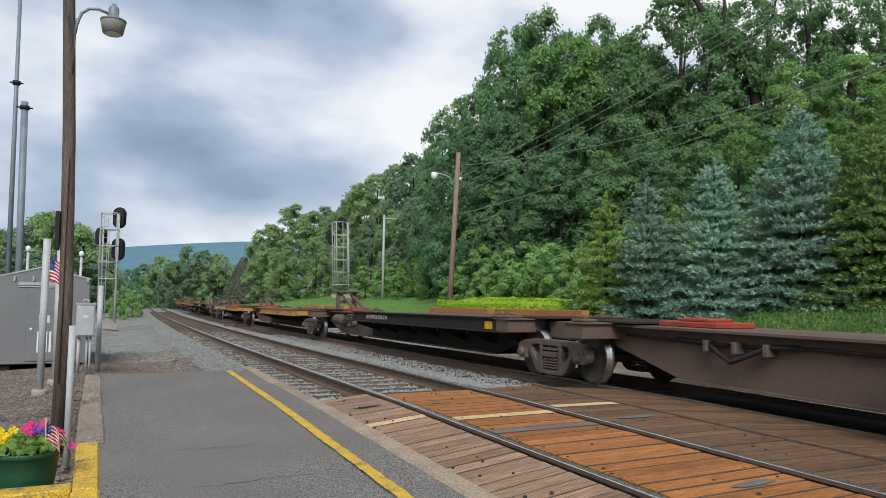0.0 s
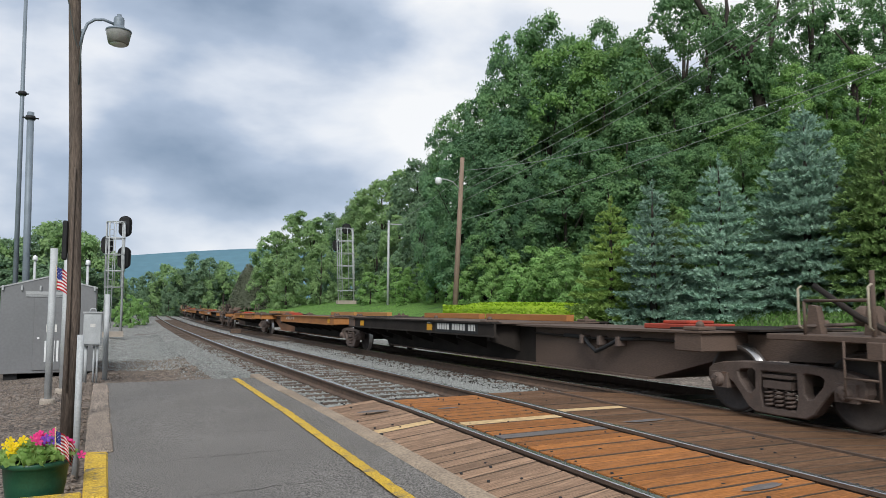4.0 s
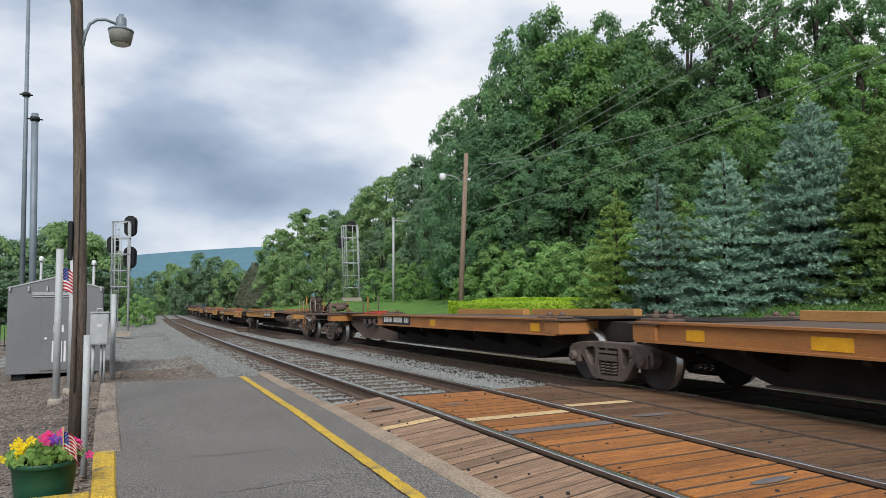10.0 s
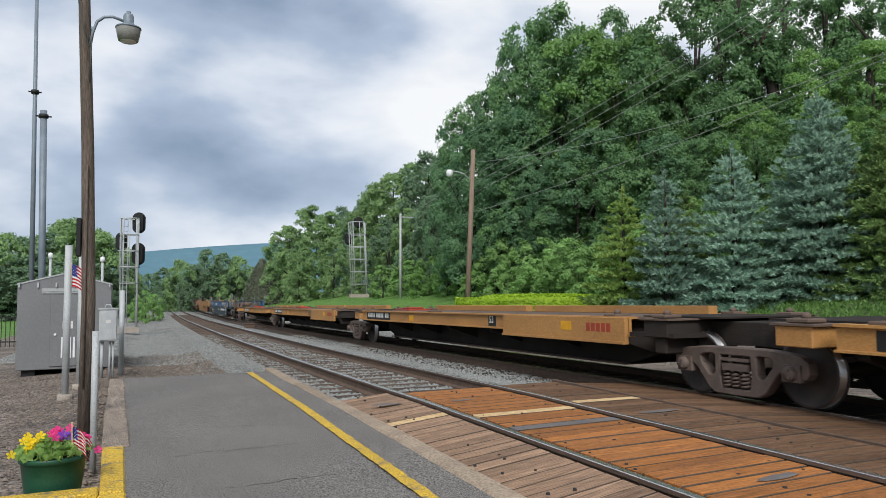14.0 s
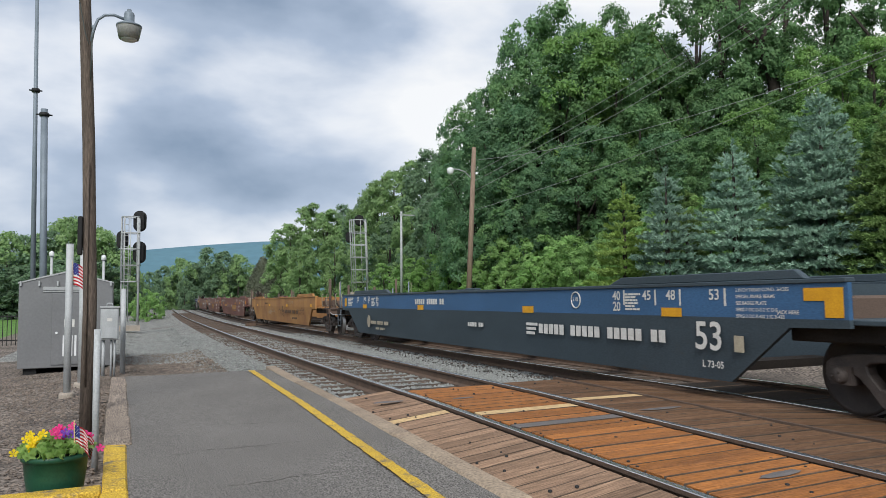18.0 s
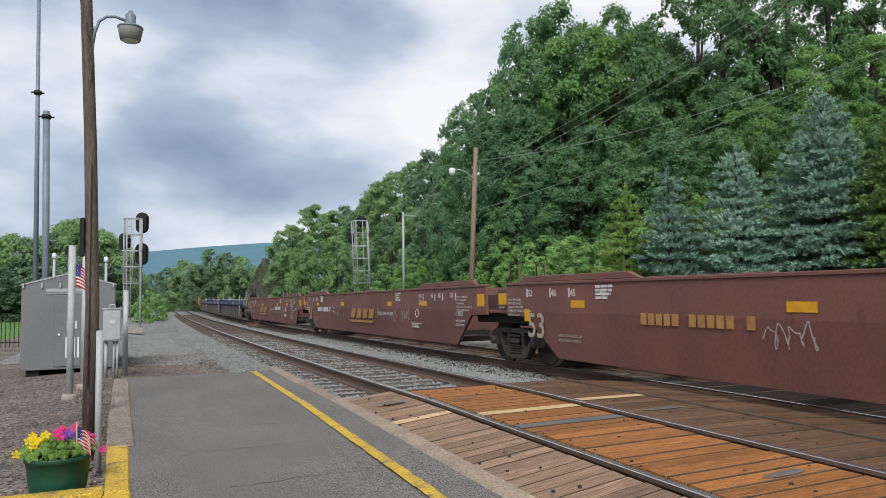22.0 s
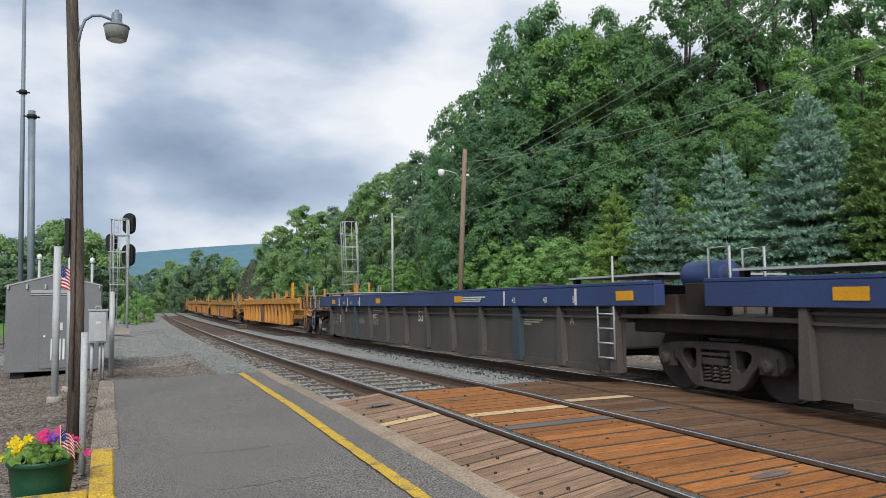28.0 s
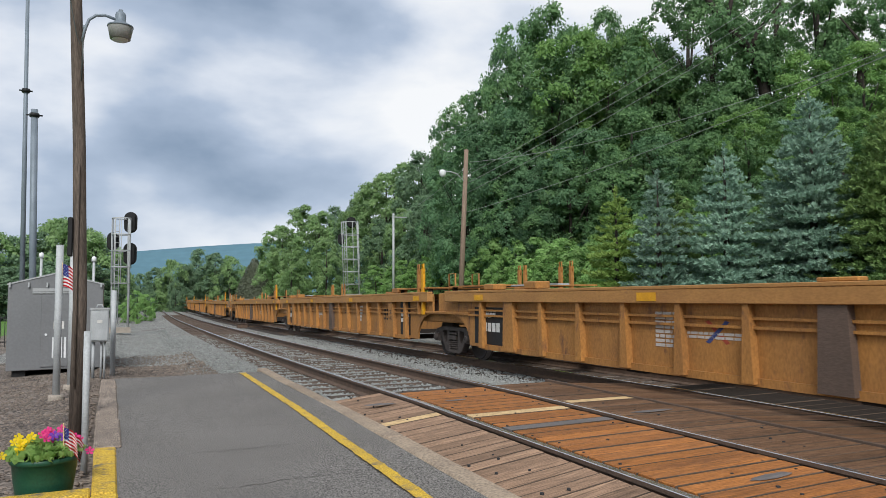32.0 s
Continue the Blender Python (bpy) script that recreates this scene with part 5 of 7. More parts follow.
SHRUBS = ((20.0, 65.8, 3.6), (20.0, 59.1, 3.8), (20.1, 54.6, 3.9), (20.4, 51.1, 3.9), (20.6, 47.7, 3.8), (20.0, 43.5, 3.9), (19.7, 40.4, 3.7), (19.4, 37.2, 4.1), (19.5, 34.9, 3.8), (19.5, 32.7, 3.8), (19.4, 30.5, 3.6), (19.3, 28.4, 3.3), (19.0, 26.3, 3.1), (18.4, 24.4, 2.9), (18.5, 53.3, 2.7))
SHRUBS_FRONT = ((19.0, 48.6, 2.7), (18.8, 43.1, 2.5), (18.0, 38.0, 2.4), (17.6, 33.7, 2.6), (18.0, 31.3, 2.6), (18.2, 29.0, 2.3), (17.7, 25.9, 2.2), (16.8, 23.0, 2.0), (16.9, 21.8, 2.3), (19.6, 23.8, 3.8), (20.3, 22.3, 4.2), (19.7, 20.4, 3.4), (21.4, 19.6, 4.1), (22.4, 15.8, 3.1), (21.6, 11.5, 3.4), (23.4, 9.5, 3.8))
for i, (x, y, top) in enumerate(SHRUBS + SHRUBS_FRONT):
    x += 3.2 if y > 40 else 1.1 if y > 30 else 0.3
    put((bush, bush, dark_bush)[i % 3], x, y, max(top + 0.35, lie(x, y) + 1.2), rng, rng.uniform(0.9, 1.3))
for i in range(16):
    # taller scrub between the shrubs and the trees
    y = 24 + i * 2.9
    x = line_x(y) + rng.uniform(13.5, 15.5) + (2.5 if y > 40 else 0)
    put((dark_bush, bush)[i % 2], x, y, lie(x, y) + rng.uniform(2.6, 4.2), rng, rng.uniform(0.8, 1.0))
for x, y, top in ((2.2, 67.8, 1.6), (3.0, 71, 1.3), (1.5, 63, 1.0)):
    put(bush, x, y, top, rng, 1.0)
for src in kinds + far_kinds + bend_kinds + [bush, dark_bush]:
    for o in list(src.children_recursive) + [src]:
        bpy.data.objects.remove(o)

# vines and weeds that cover the foot of the bank
n = 42000
yy = 20 + 62 * rng.random(n) ** 1.35
edge = np.interp(yy, (30, 42), (11.2, 14.2))
uu = edge + 6.0 * rng.random(n)
lump = np.array([(max(0.0, noise.noise((a * 0.5, b * 0.5, 4)) + 0.25) * 1.0) for a, b in zip(uu, yy)])
pts = np.array([(line_x(b) + a, b, lie(line_x(b) + a, b)) for a, b in zip(uu, yy)])
pts[:, 2] += lump * np.minimum(1, (uu - edge) / 1.2) * rng.uniform(0.55, 1.0, n) + 0.05
tagged(tri_object("undergrowth", tri_leaves(pts, np.tile((-0.5, -0.5, 0.8), (n, 1)), 0.19, rng, 0.5), "leaf_scrub"), "leafy vines and weeds covering the foot of the bank", "undergrowth", "", "stuff")

n = 16000
yy = 6 + 20 * rng.random(n)
uu = 4.7 + 6.5 * rng.random(n)
pts = np.array([(line_x(b) + a, b, lie(line_x(b) + a, b)) for a, b in zip(uu, yy)])
tip = pts + np.stack((rng.normal(0, 0.05, n), rng.normal(0, 0.05, n), rng.uniform(0.04, 0.13, n)), 1)
turn = rng.uniform(0, 6.283, n)
foot = np.stack((np.cos(turn), np.sin(turn), turn * 0), 1) * 0.035
tagged(tri_object("grass", np.stack((tip, pts + foot, pts - foot), 1), "grass_blade"), "uncut green grass beside the far track", "grass", "", "stuff")


def old_trunk(rows, r, label):
    """A leaning bare trunk with forked boughs, seen between the crowns."""
    base = Vector(rows[0][0])
    t = empty("tree", base, label, "tree", "hillside trees")
    for k, pts in enumerate(rows):
        bm = bmesh.new()
        tube(bm, [Vector(p) - base for p in pts], r if k == 0 else r * 0.5, 8, r * 0.3 if k == 0 else r * 0.12)
        part("trunk" if k == 0 else "bough", bm, "bark", t)
    return t


old_trunk((((33.9, 28.5, lie(33.9, 28.5) - 0.3), (33.2, 28.8, 13.1), (32.8, 28.9, 14.3), (32.3, 29.1, 15.1), (30.9, 29.6, 16.7), (30.1, 29.9, 18.0), (29.0, 30.3, 19.9)), ((32.5, 29.0, 14.8), (33.0, 28.9, 16.0), (34.2, 28.4, 17.5), (34.6, 28.2, 19.5)), ((31.2, 29.5, 16.4), (31.6, 29.4, 17.8), (31.4, 29.4, 19.6))), 0.36, "leaning dark hardwood trunk with forked boughs between the crowns")
old_trunk((((37.1, 25.9, lie(37.1, 25.9) - 0.3), (37.2, 25.8, 13.0), (37.3, 25.7, 14.1), (37.8, 25.4, 14.7), (38.6, 25.0, 15.1), (39.7, 24.4, 15.6)), ((37.3, 25.7, 14.0), (37.0, 25.8, 15.2), (36.2, 26.2, 16.4))), 0.28, "crooked dark hardwood trunk with a forked top")


def conifer_far(x, y, top):
    """A small dull conifer: a cone of brownish sprays."""
    rng = np.random.default_rng(77)
    base = lie(x, y)
    t = empty("conifer", (x, y, base), "small dark brownish conifer beside the line", "conifer")
    bm = bmesh.new()
    h = top - base
    tube(bm, [(0, 0, -0.2), (0, 0, h * 0.95)], 0.14, 7, 0.03)
    part("trunk", bm, "bark", t)
    bm = bmesh.new()
    lathe(bm, [(3.0 * (1 - f) ** 0.7, h * (0.04 + 0.92 * f)) for f in (0, 0.2, 0.4, 0.6, 0.8, 0.9, 1.0)], 14)
    part("inner_growth", bm, "leaf_purple", t)
    n = 9000
    f = 1 - np.sqrt(rng.random(n))
    a = rng.uniform(0, 6.283, n)
    r = (3.4 * (1 - f) ** 0.7) * rng.uniform(0.6, 1.08, n)
    c = np.stack((np.cos(a) * r, np.sin(a) * r, h * (0.03 + 0.97 * f)), 1)
    tri_object("foliage", tri_leaves(c, np.stack((np.cos(a), np.sin(a), a * 0 + 0.7), 1), 0.27, rng), "leaf_purple", t)
    return t


conifer_far(21.5, 120.3, 7.4)


def spruce(x, y, top, radius, material, label, seed, dense=1.0):
    """A spruce: straight trunk and tiers of drooping boughs, each set with upturned sprigs of needles."""
    rng = np.random.default_rng(seed)
    base = lie(x, y)
    h = top - base
    tree = empty("spruce", (x, y, base), label, "spruce", "spruces by the lawn")
    bm = bmesh.new()
    tube(bm, [(0, 0, -0.3), (0, 0, h * 0.98)], 0.08 + 0.012 * h, 8, 0.012)
    part("trunk", bm, "bark", tree)
    at, way, size = [], [], []
    z = 0.04 * h
    while z < 0.95 * h:
        f = z / h
        ring = radius * (1 - f) ** 0.7 * rng.uniform(0.88, 1.08) + 0.05
        count = int(max(5, 6.283 * ring / 0.42))
        a0 = rng.uniform(0, 6.28)
        for b in range(count):
            a = a0 + (b + rng.normal(0, 0.16)) * 6.2832 / count
            ln = ring * rng.uniform(0.74, 1.14)
            droop = rng.uniform(0.16, 0.36) * (1 - 0.6 * f)
            zb = z + rng.normal(0, 0.05)
            m = int(max(6, 14 * ln * dense))
            t = 1 - 0.85 * rng.random(m) ** 1.35
            side = rng.normal(0, 1, m) * (0.05 + 0.13 * ln * (1.15 - t))
            r = ln * t
            zz = zb - droop * r + 0.12 * ln * t ** 4 - 0.12 * np.abs(side) + rng.normal(0, 0.03, m)
            ca, sa = math.cos(a), math.sin(a)
            at.append(np.stack((ca * r - sa * side, sa * r + ca * side, zz), 1))
            sw = np.clip(side * 3.0, -0.9, 0.9)
            way.append(np.stack((ca - sa * sw, sa + ca * sw, np.full(m, 0.12) + rng.normal(0, 0.15, m) + 0.5 * f), 1))
            size.append(np.full(m, 0.17 + 0.05 * (1 - f)))
        z += 0.26 + 0.10 * (1 - f) * rng.uniform(0.6, 1.2)
    k = 8
    at.append(np.stack((rng.normal(0, 0.02, k), rng.normal(0, 0.02, k), h * (0.92 + 0.07 * rng.random(k))), 1))
    way.append(np.stack((rng.normal(0, 0.35, k), rng.normal(0, 0.35, k), np.full(k, 1.0)), 1))
    size.append(np.full(k, 0.2))
    at, way, size = np.concatenate(at), np.concatenate(way), np.concatenate(size)
    way /= np.linalg.norm(way, axis=1)[:, None]
    per = 15
    n = len(at) * per
    A, W, S = np.repeat(at, per, 0), np.repeat(way, per, 0), np.repeat(size, per)
    q = rng.normal(0, 1, (n, 3)) + np.array((0, 0, 0.35))
    q -= W * (q * W).sum(1)[:, None]
    q /= np.linalg.norm(q, axis=1)[:, None] + 1e-9
    u = rng.random(n)
    root = A + W * (S * (u - 0.4))[:, None] + q * 0.008
    d = W * 0.75 + q * 0.7
    d /= np.linalg.norm(d, axis=1)[:, None]
    s = np.cross(d, q + rng.normal(0, 0.3, (n, 3)))
    s /= np.linalg.norm(s, axis=1)[:, None] + 1e-9
    L = (0.105 * rng.uniform(0.7, 1.25, n))[:, None]
    v = np.stack((root + d * L, root + s * 0.023, root - s * 0.023), 1)
    tri_object("foliage", v, material, tree)
    return tree


spruce(15.3, 19.4, 4.75, 1.35, "needle_yellow", "young yellow-green spruce beside the lawn", 21)
spruce(15.6, 17.7, 5.1, 1.3, "needle_blue", "slender blue spruce with a pointed top", 22)
spruce(17.9, 19.3, 4.7, 1.5, "needle_green", "green spruce crowded between blue ones", 23, 0.8)
spruce(17.1, 16.4, 5.85, 1.65, "needle_blue", "blue spruce with layered drooping boughs", 24)
spruce(19.2, 15.0, 7.3, 2.3, "needle_blue", "large blue spruce with broad layered boughs", 25)
spruce(19.6, 12.9, 6.4, 2.0, "needle_green", "green spruce behind the train", 26)
spruce(21.4, 17.9, 5.6, 1.9, "needle_green", "green spruce in the shade of the bank", 27, 0.6)
spruce(22.5, 13.2, 7.8, 2.5, "needle_green", "tall green spruce at the edge of the wood", 28, 0.6)


def hedge(x, y, lx, ly, h, turn):
    rng = np.random.default_rng(9)
    ob = empty("hedge", (x, y, lie(x, y)), "low clipped golden-green hedge on the lawn", "hedge")
    n = 22000
    a = rng.uniform(0, 6.283, n)
    v = rng.random(n)
    r = np.sqrt(rng.random(n))
    edge = 1 - 0.08 * rng.random(n)
    c = np.stack((np.cos(a) * lx * r * edge, np.sin(a) * ly * r * edge, h * np.sqrt(np.clip(1 - r ** 6, 0, 1)) * (0.9 + 0.1 * v)), 1)
    k = n // 3
    c[:k, 0], c[:k, 1], c[:k, 2] = np.cos(a[:k]) * lx, np.sin(a[:k]) * ly, v[:k] * h * 0.9
    leaf_object("foliage", leaves_mesh(c, np.stack((np.cos(a) * r ** 4, np.sin(a) * r ** 4, a * 0 + 1), 1), 0.085, rng, 0.8, 0.0, 1.0), "hedge", ob)
    bm = bmesh.new()
    lathe(bm, ((1, 0), (1, h * 0.6), (0.9, h * 0.86), (0.5, h * 0.93), (0, h * 0.95)), 28)
    core = part("core", bm, "hedge", ob)
    core.scale = (lx * 0.97, ly * 0.97, 1)
    ob.rotation_euler.z = turn
    return ob


hedge(14.5, 23.3, 3.2, 1.1, 1.12, radians(-24))

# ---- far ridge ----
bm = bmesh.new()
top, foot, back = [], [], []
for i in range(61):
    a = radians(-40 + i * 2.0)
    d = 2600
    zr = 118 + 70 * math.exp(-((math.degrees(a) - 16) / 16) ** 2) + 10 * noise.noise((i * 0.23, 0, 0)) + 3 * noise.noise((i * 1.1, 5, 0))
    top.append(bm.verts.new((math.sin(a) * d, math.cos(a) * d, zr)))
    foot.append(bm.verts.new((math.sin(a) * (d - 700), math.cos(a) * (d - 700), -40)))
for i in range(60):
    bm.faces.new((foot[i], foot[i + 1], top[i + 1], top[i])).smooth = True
tagged(part("backdrop", bm, "ridge"), "wooded ridge on the horizon, blue-green with painted haze", "", "", "structure")

# ---- the train ----
SPEED, WB = 14.55, 1.78
SPIN = []
_bogie = {}


def bogie(car, y, radius=0.43):
    """Two-axle bogie: cast side frames, spring nests, wheelsets that turn."""
    b = boxes("bogie", [(-0.95, 0.95, -0.2, 0.2, radius - 0.02, radius + 0.18), (-0.28, 0.28, -0.28, 0.28, radius + 0.18, 0.78)], "bogie" if radius < 0.45 else "bogie_dark", car, "rusty cast-steel bogie with coil springs", at=(0, y, 0), bevel=0.02)
    if radius not in _bogie:
        got = {}
        bm = bmesh.new()
        r = radius
        # a cast plate with two side openings and a spring window
        half = ((0.0, 0.26), (0.35, 0.26), (0.62, 0.25), (0.86, 0.225), (1.02, 0.19), (1.10, 0.13), (1.11, 0.0), (1.06, -0.08), (1.0, -0.06), (0.93, 0.0), (0.80, 0.03), (0.70, -0.02), (0.58, -0.15), (0.47, -0.29), (0.36, -0.35), (0.0, -0.36))
        outer = [(u, r + v) for u, v in half] + [(-u, r + v) for u, v in half[-2:0:-1]]
        rings = [outer, [(-0.25, r + 0.15), (0.25, r + 0.15), (0.26, r - 0.12), (0.23, r - 0.27), (-0.23, r - 0.27), (-0.26, r - 0.12)]]
        for e in (-1, 1):
            rings.append([(e * u, r + v) for u, v in ((0.345, 0.14), (0.39, 0.165), (0.56, 0.15), (0.61, 0.115), (0.585, 0.03), (0.46, -0.11), (0.40, -0.12), (0.355, -0.07))])
        edges = []
        for ring in rings:
            vs = [bm.verts.new((-0.085, u, v)) for u, v in ring]
            edges += [bm.edges.new((p, q)) for p, q in zip(vs, vs[1:] + vs[:1])]
        bmesh.ops.triangle_fill(bm, edges=edges, use_beauty=True, use_dissolve=False)
        ext = bmesh.ops.extrude_face_region(bm, geom=bm.faces[:])
        bmesh.ops.translate(bm, verts=[v for v in ext["geom"] if isinstance(v, bmesh.types.BMVert)], vec=(0.165, 0, 0))
        bmesh.ops.recalc_face_normals(bm, faces=bm.faces[:])
        for s in (-1, 1):
            box(bm, -0.12, 0.08, s * 0.89 - 0.13, s * 0.89 + 0.13, r - 0.10, r + 0.10)
        box(bm, -0.11, 0.0, -0.2, 0.2, r - 0.04, r + 0.05)
        box(bm, -0.10, 0.0, -0.22, 0.22, r + 0.08, r + 0.12)
        sharp = [e for e in bm.edges if len(e.link_faces) == 2 and e.calc_face_angle(0) > 0.9]
        bmesh.ops.bevel(bm, geom=sharp, offset=0.014, segments=1, affect="EDGES", clamp_overlap=True)
        ob = part("side_frame", bm, "bogie" if r < 0.45 else "bogie_dark")
        got["frame"] = ob.data
        bpy.data.objects.remove(ob)
        bm = bmesh.new()
        for yy in (-0.145, 0.0, 0.145):
            tube(bm, [(0.058 * math.cos(k * 1.26) - 0.03, yy + 0.058 * math.sin(k * 1.26), r - 0.26 + 0.21 * k / 22) for k in range(23)], 0.017, 5)
        ob = part("spring_nest", bm, "bogie" if r < 0.45 else "bogie_dark")
        got["spring"] = ob.data
        bpy.data.objects.remove(ob)
        bm = bmesh.new()
        lathe(bm, ((0.0, -0.17), (0.075, -0.17), (0.085, -0.15), (0.10, -0.05), (0.11, 0.02), (0.0, 0.02)), 14, axis=0)
        for k in range(3):
            a = k * 2.094
            tube(bm, [(-0.185, 0.05 * math.cos(a), 0.05 * math.sin(a)), (-0.165, 0.05 * math.cos(a), 0.05 * math.sin(a))], 0.014, 6)
        ob = part("axle_cap", bm, "bogie" if r < 0.45 else "bogie_dark")
        got["cap"] = ob.data
        bpy.data.objects.remove(ob)
        bm = bmesh.new()
        g = GAUGE / 2
        for s in (-1, 1):
            prof = [(0.09, s * (g + 0.10)), (0.16, s * (g + 0.07)), (r - 0.09, s * (g + 0.055)), (r - 0.05, s * (g + 0.10)), (r - 0.002, s * (g + 0.105)), (r + 0.003, s * (g - 0.005)), (r + 0.026, s * (g - 0.012)), (r + 0.026, s * (g - 0.03)), (r - 0.06, s * (g - 0.035)), (0.17, s * (g + 0.02)), (0.1, s * (g - 0.05))]
            lathe(bm, prof, 32, axis=0, mi=(0, 0, 0, 0, 1, 0, 0, 0, 0, 0))
        tube(bm, [(-0.98, 0, 0), (0.98, 0, 0)], 0.085, 10)
        ob = part("wheelset", bm, ("wheel", "tread"))
        got["wheel"] = ob.data
        bpy.data.objects.remove(ob)
        _bogie[radius] = got
    got = _bogie[radius]
    for s in (-1, 1):
        for name, key, x in (("side_frame", "frame", s * 0.985), ("spring_nest", "spring", s * 1.0)):
            o = new(name, got[key])
            o.parent = b
            o.location.x = x
            if s > 0:
                o.rotation_euler.z = math.pi
        for e in (-1, 1):
            o = new("axle_cap", got["cap"])
            o.parent = b
            o.location = (s * 1.0, e * WB / 2, radius)
            if s > 0:
                o.rotation_euler.z = math.pi
    for e in (-1, 1):
        o = new("wheelset", got["wheel"])
        o.parent = b
        tagged(o, "turning wheelset with bright treads")
        SPIN.append((o, car, y + e * WB / 2, e * WB / 2, radius))
    return b


def paint_text(car, words, size, y, z, material, x=-1.53, name="lettering", label=""):
    """Words on the near side; y is where they begin, reading towards the front of the train."""
    me = text_mesh(words, size)
    me.materials.append(M[material])
    o = new(name, me)
    o.parent = car
    # reading direction points to the front (-y); the side faces -x
    o.matrix_basis = Matrix(((0, 0, -1, x), (-1, 0, 0, y), (0, 1, 0, z), (0, 0, 0, 1)))
    return tagged(o, label or "stencilled lettering")


def bars(car, y, z, w, h, rows, material, x=-1.53, name="stencil", gaps=True, seed=0):
    """Unreadable print as plain bars; starts at y and runs to the front."""
    r = random.Random(seed)
    bm = bmesh.new()
    rh = h / rows
    for k in range(rows):
        p = 0.0
        end = w * (1 if k == 0 else r.uniform(0.6, 1))
        cell = 0
        while p < end - 0.01:
            ln = min(end - p, rh * (0.52 if rows == 1 else r.uniform(1.0, 3.2))) if gaps else end
            cell += 1
            if rows > 1 or cell % 6:
                box(bm, x - 0.003, x, y - p - ln, y - p, z + h - (k + 0.8) * rh, z + h - (k + 0.12) * rh)
            p += ln + rh * (0.16 if rows == 1 else 0.35)
    return tagged(part(name, bm, material, car, "stencilled print"), "", "", "", "stuff")


def stencil_lines(car, lines, size, y, z, material, x=-1.53):
    """Several lines of small stencilled print, the first at the top."""
    for k, words in enumerate(lines):
        paint_text(car, words, size, y, z - k * size * 1.35, material, x, "note", "small stencilled note")


def scrawl(car, y, z, w, h, seed, material="chalk", x=-1.535, width=0.03, loops=3):
    """A looping sprayed line."""
    r = random.Random(seed)
    bm = bmesh.new()
    pts = []
    p1, p2 = r.uniform(0, 6), r.uniform(0, 6)
    for k in range(loops * 22):
        t = k / (loops * 22)
        u = k * 6.283 / 22
        pts.append((t * w + 0.22 * w / loops * math.sin(u + p1) + 0.09 * w / loops * math.sin(2.3 * u + p2), h * 0.5 + h * (0.30 + 0.12 * math.sin(u * 0.41 + p2)) * math.sin(u + 0.6 * math.sin(u * 0.37 + p1)) + 0.08 * h * math.sin(2.6 * u + p1)))
    for (a, b), (c, d) in zip(pts, pts[1:]):
        n = Vector((-(d - b), c - a)).normalized() * width / 2
        q = [(a + n.x, b + n.y), (c + n.x, d + n.y), (c - n.x, d - n.y), (a - n.x, b - n.y)]
        bm.faces.new([bm.verts.new((x - 0.002, y - u, z + v)) for u, v in q])
    return part("scrawl", bm, material, car, "sprayed looping scrawl")


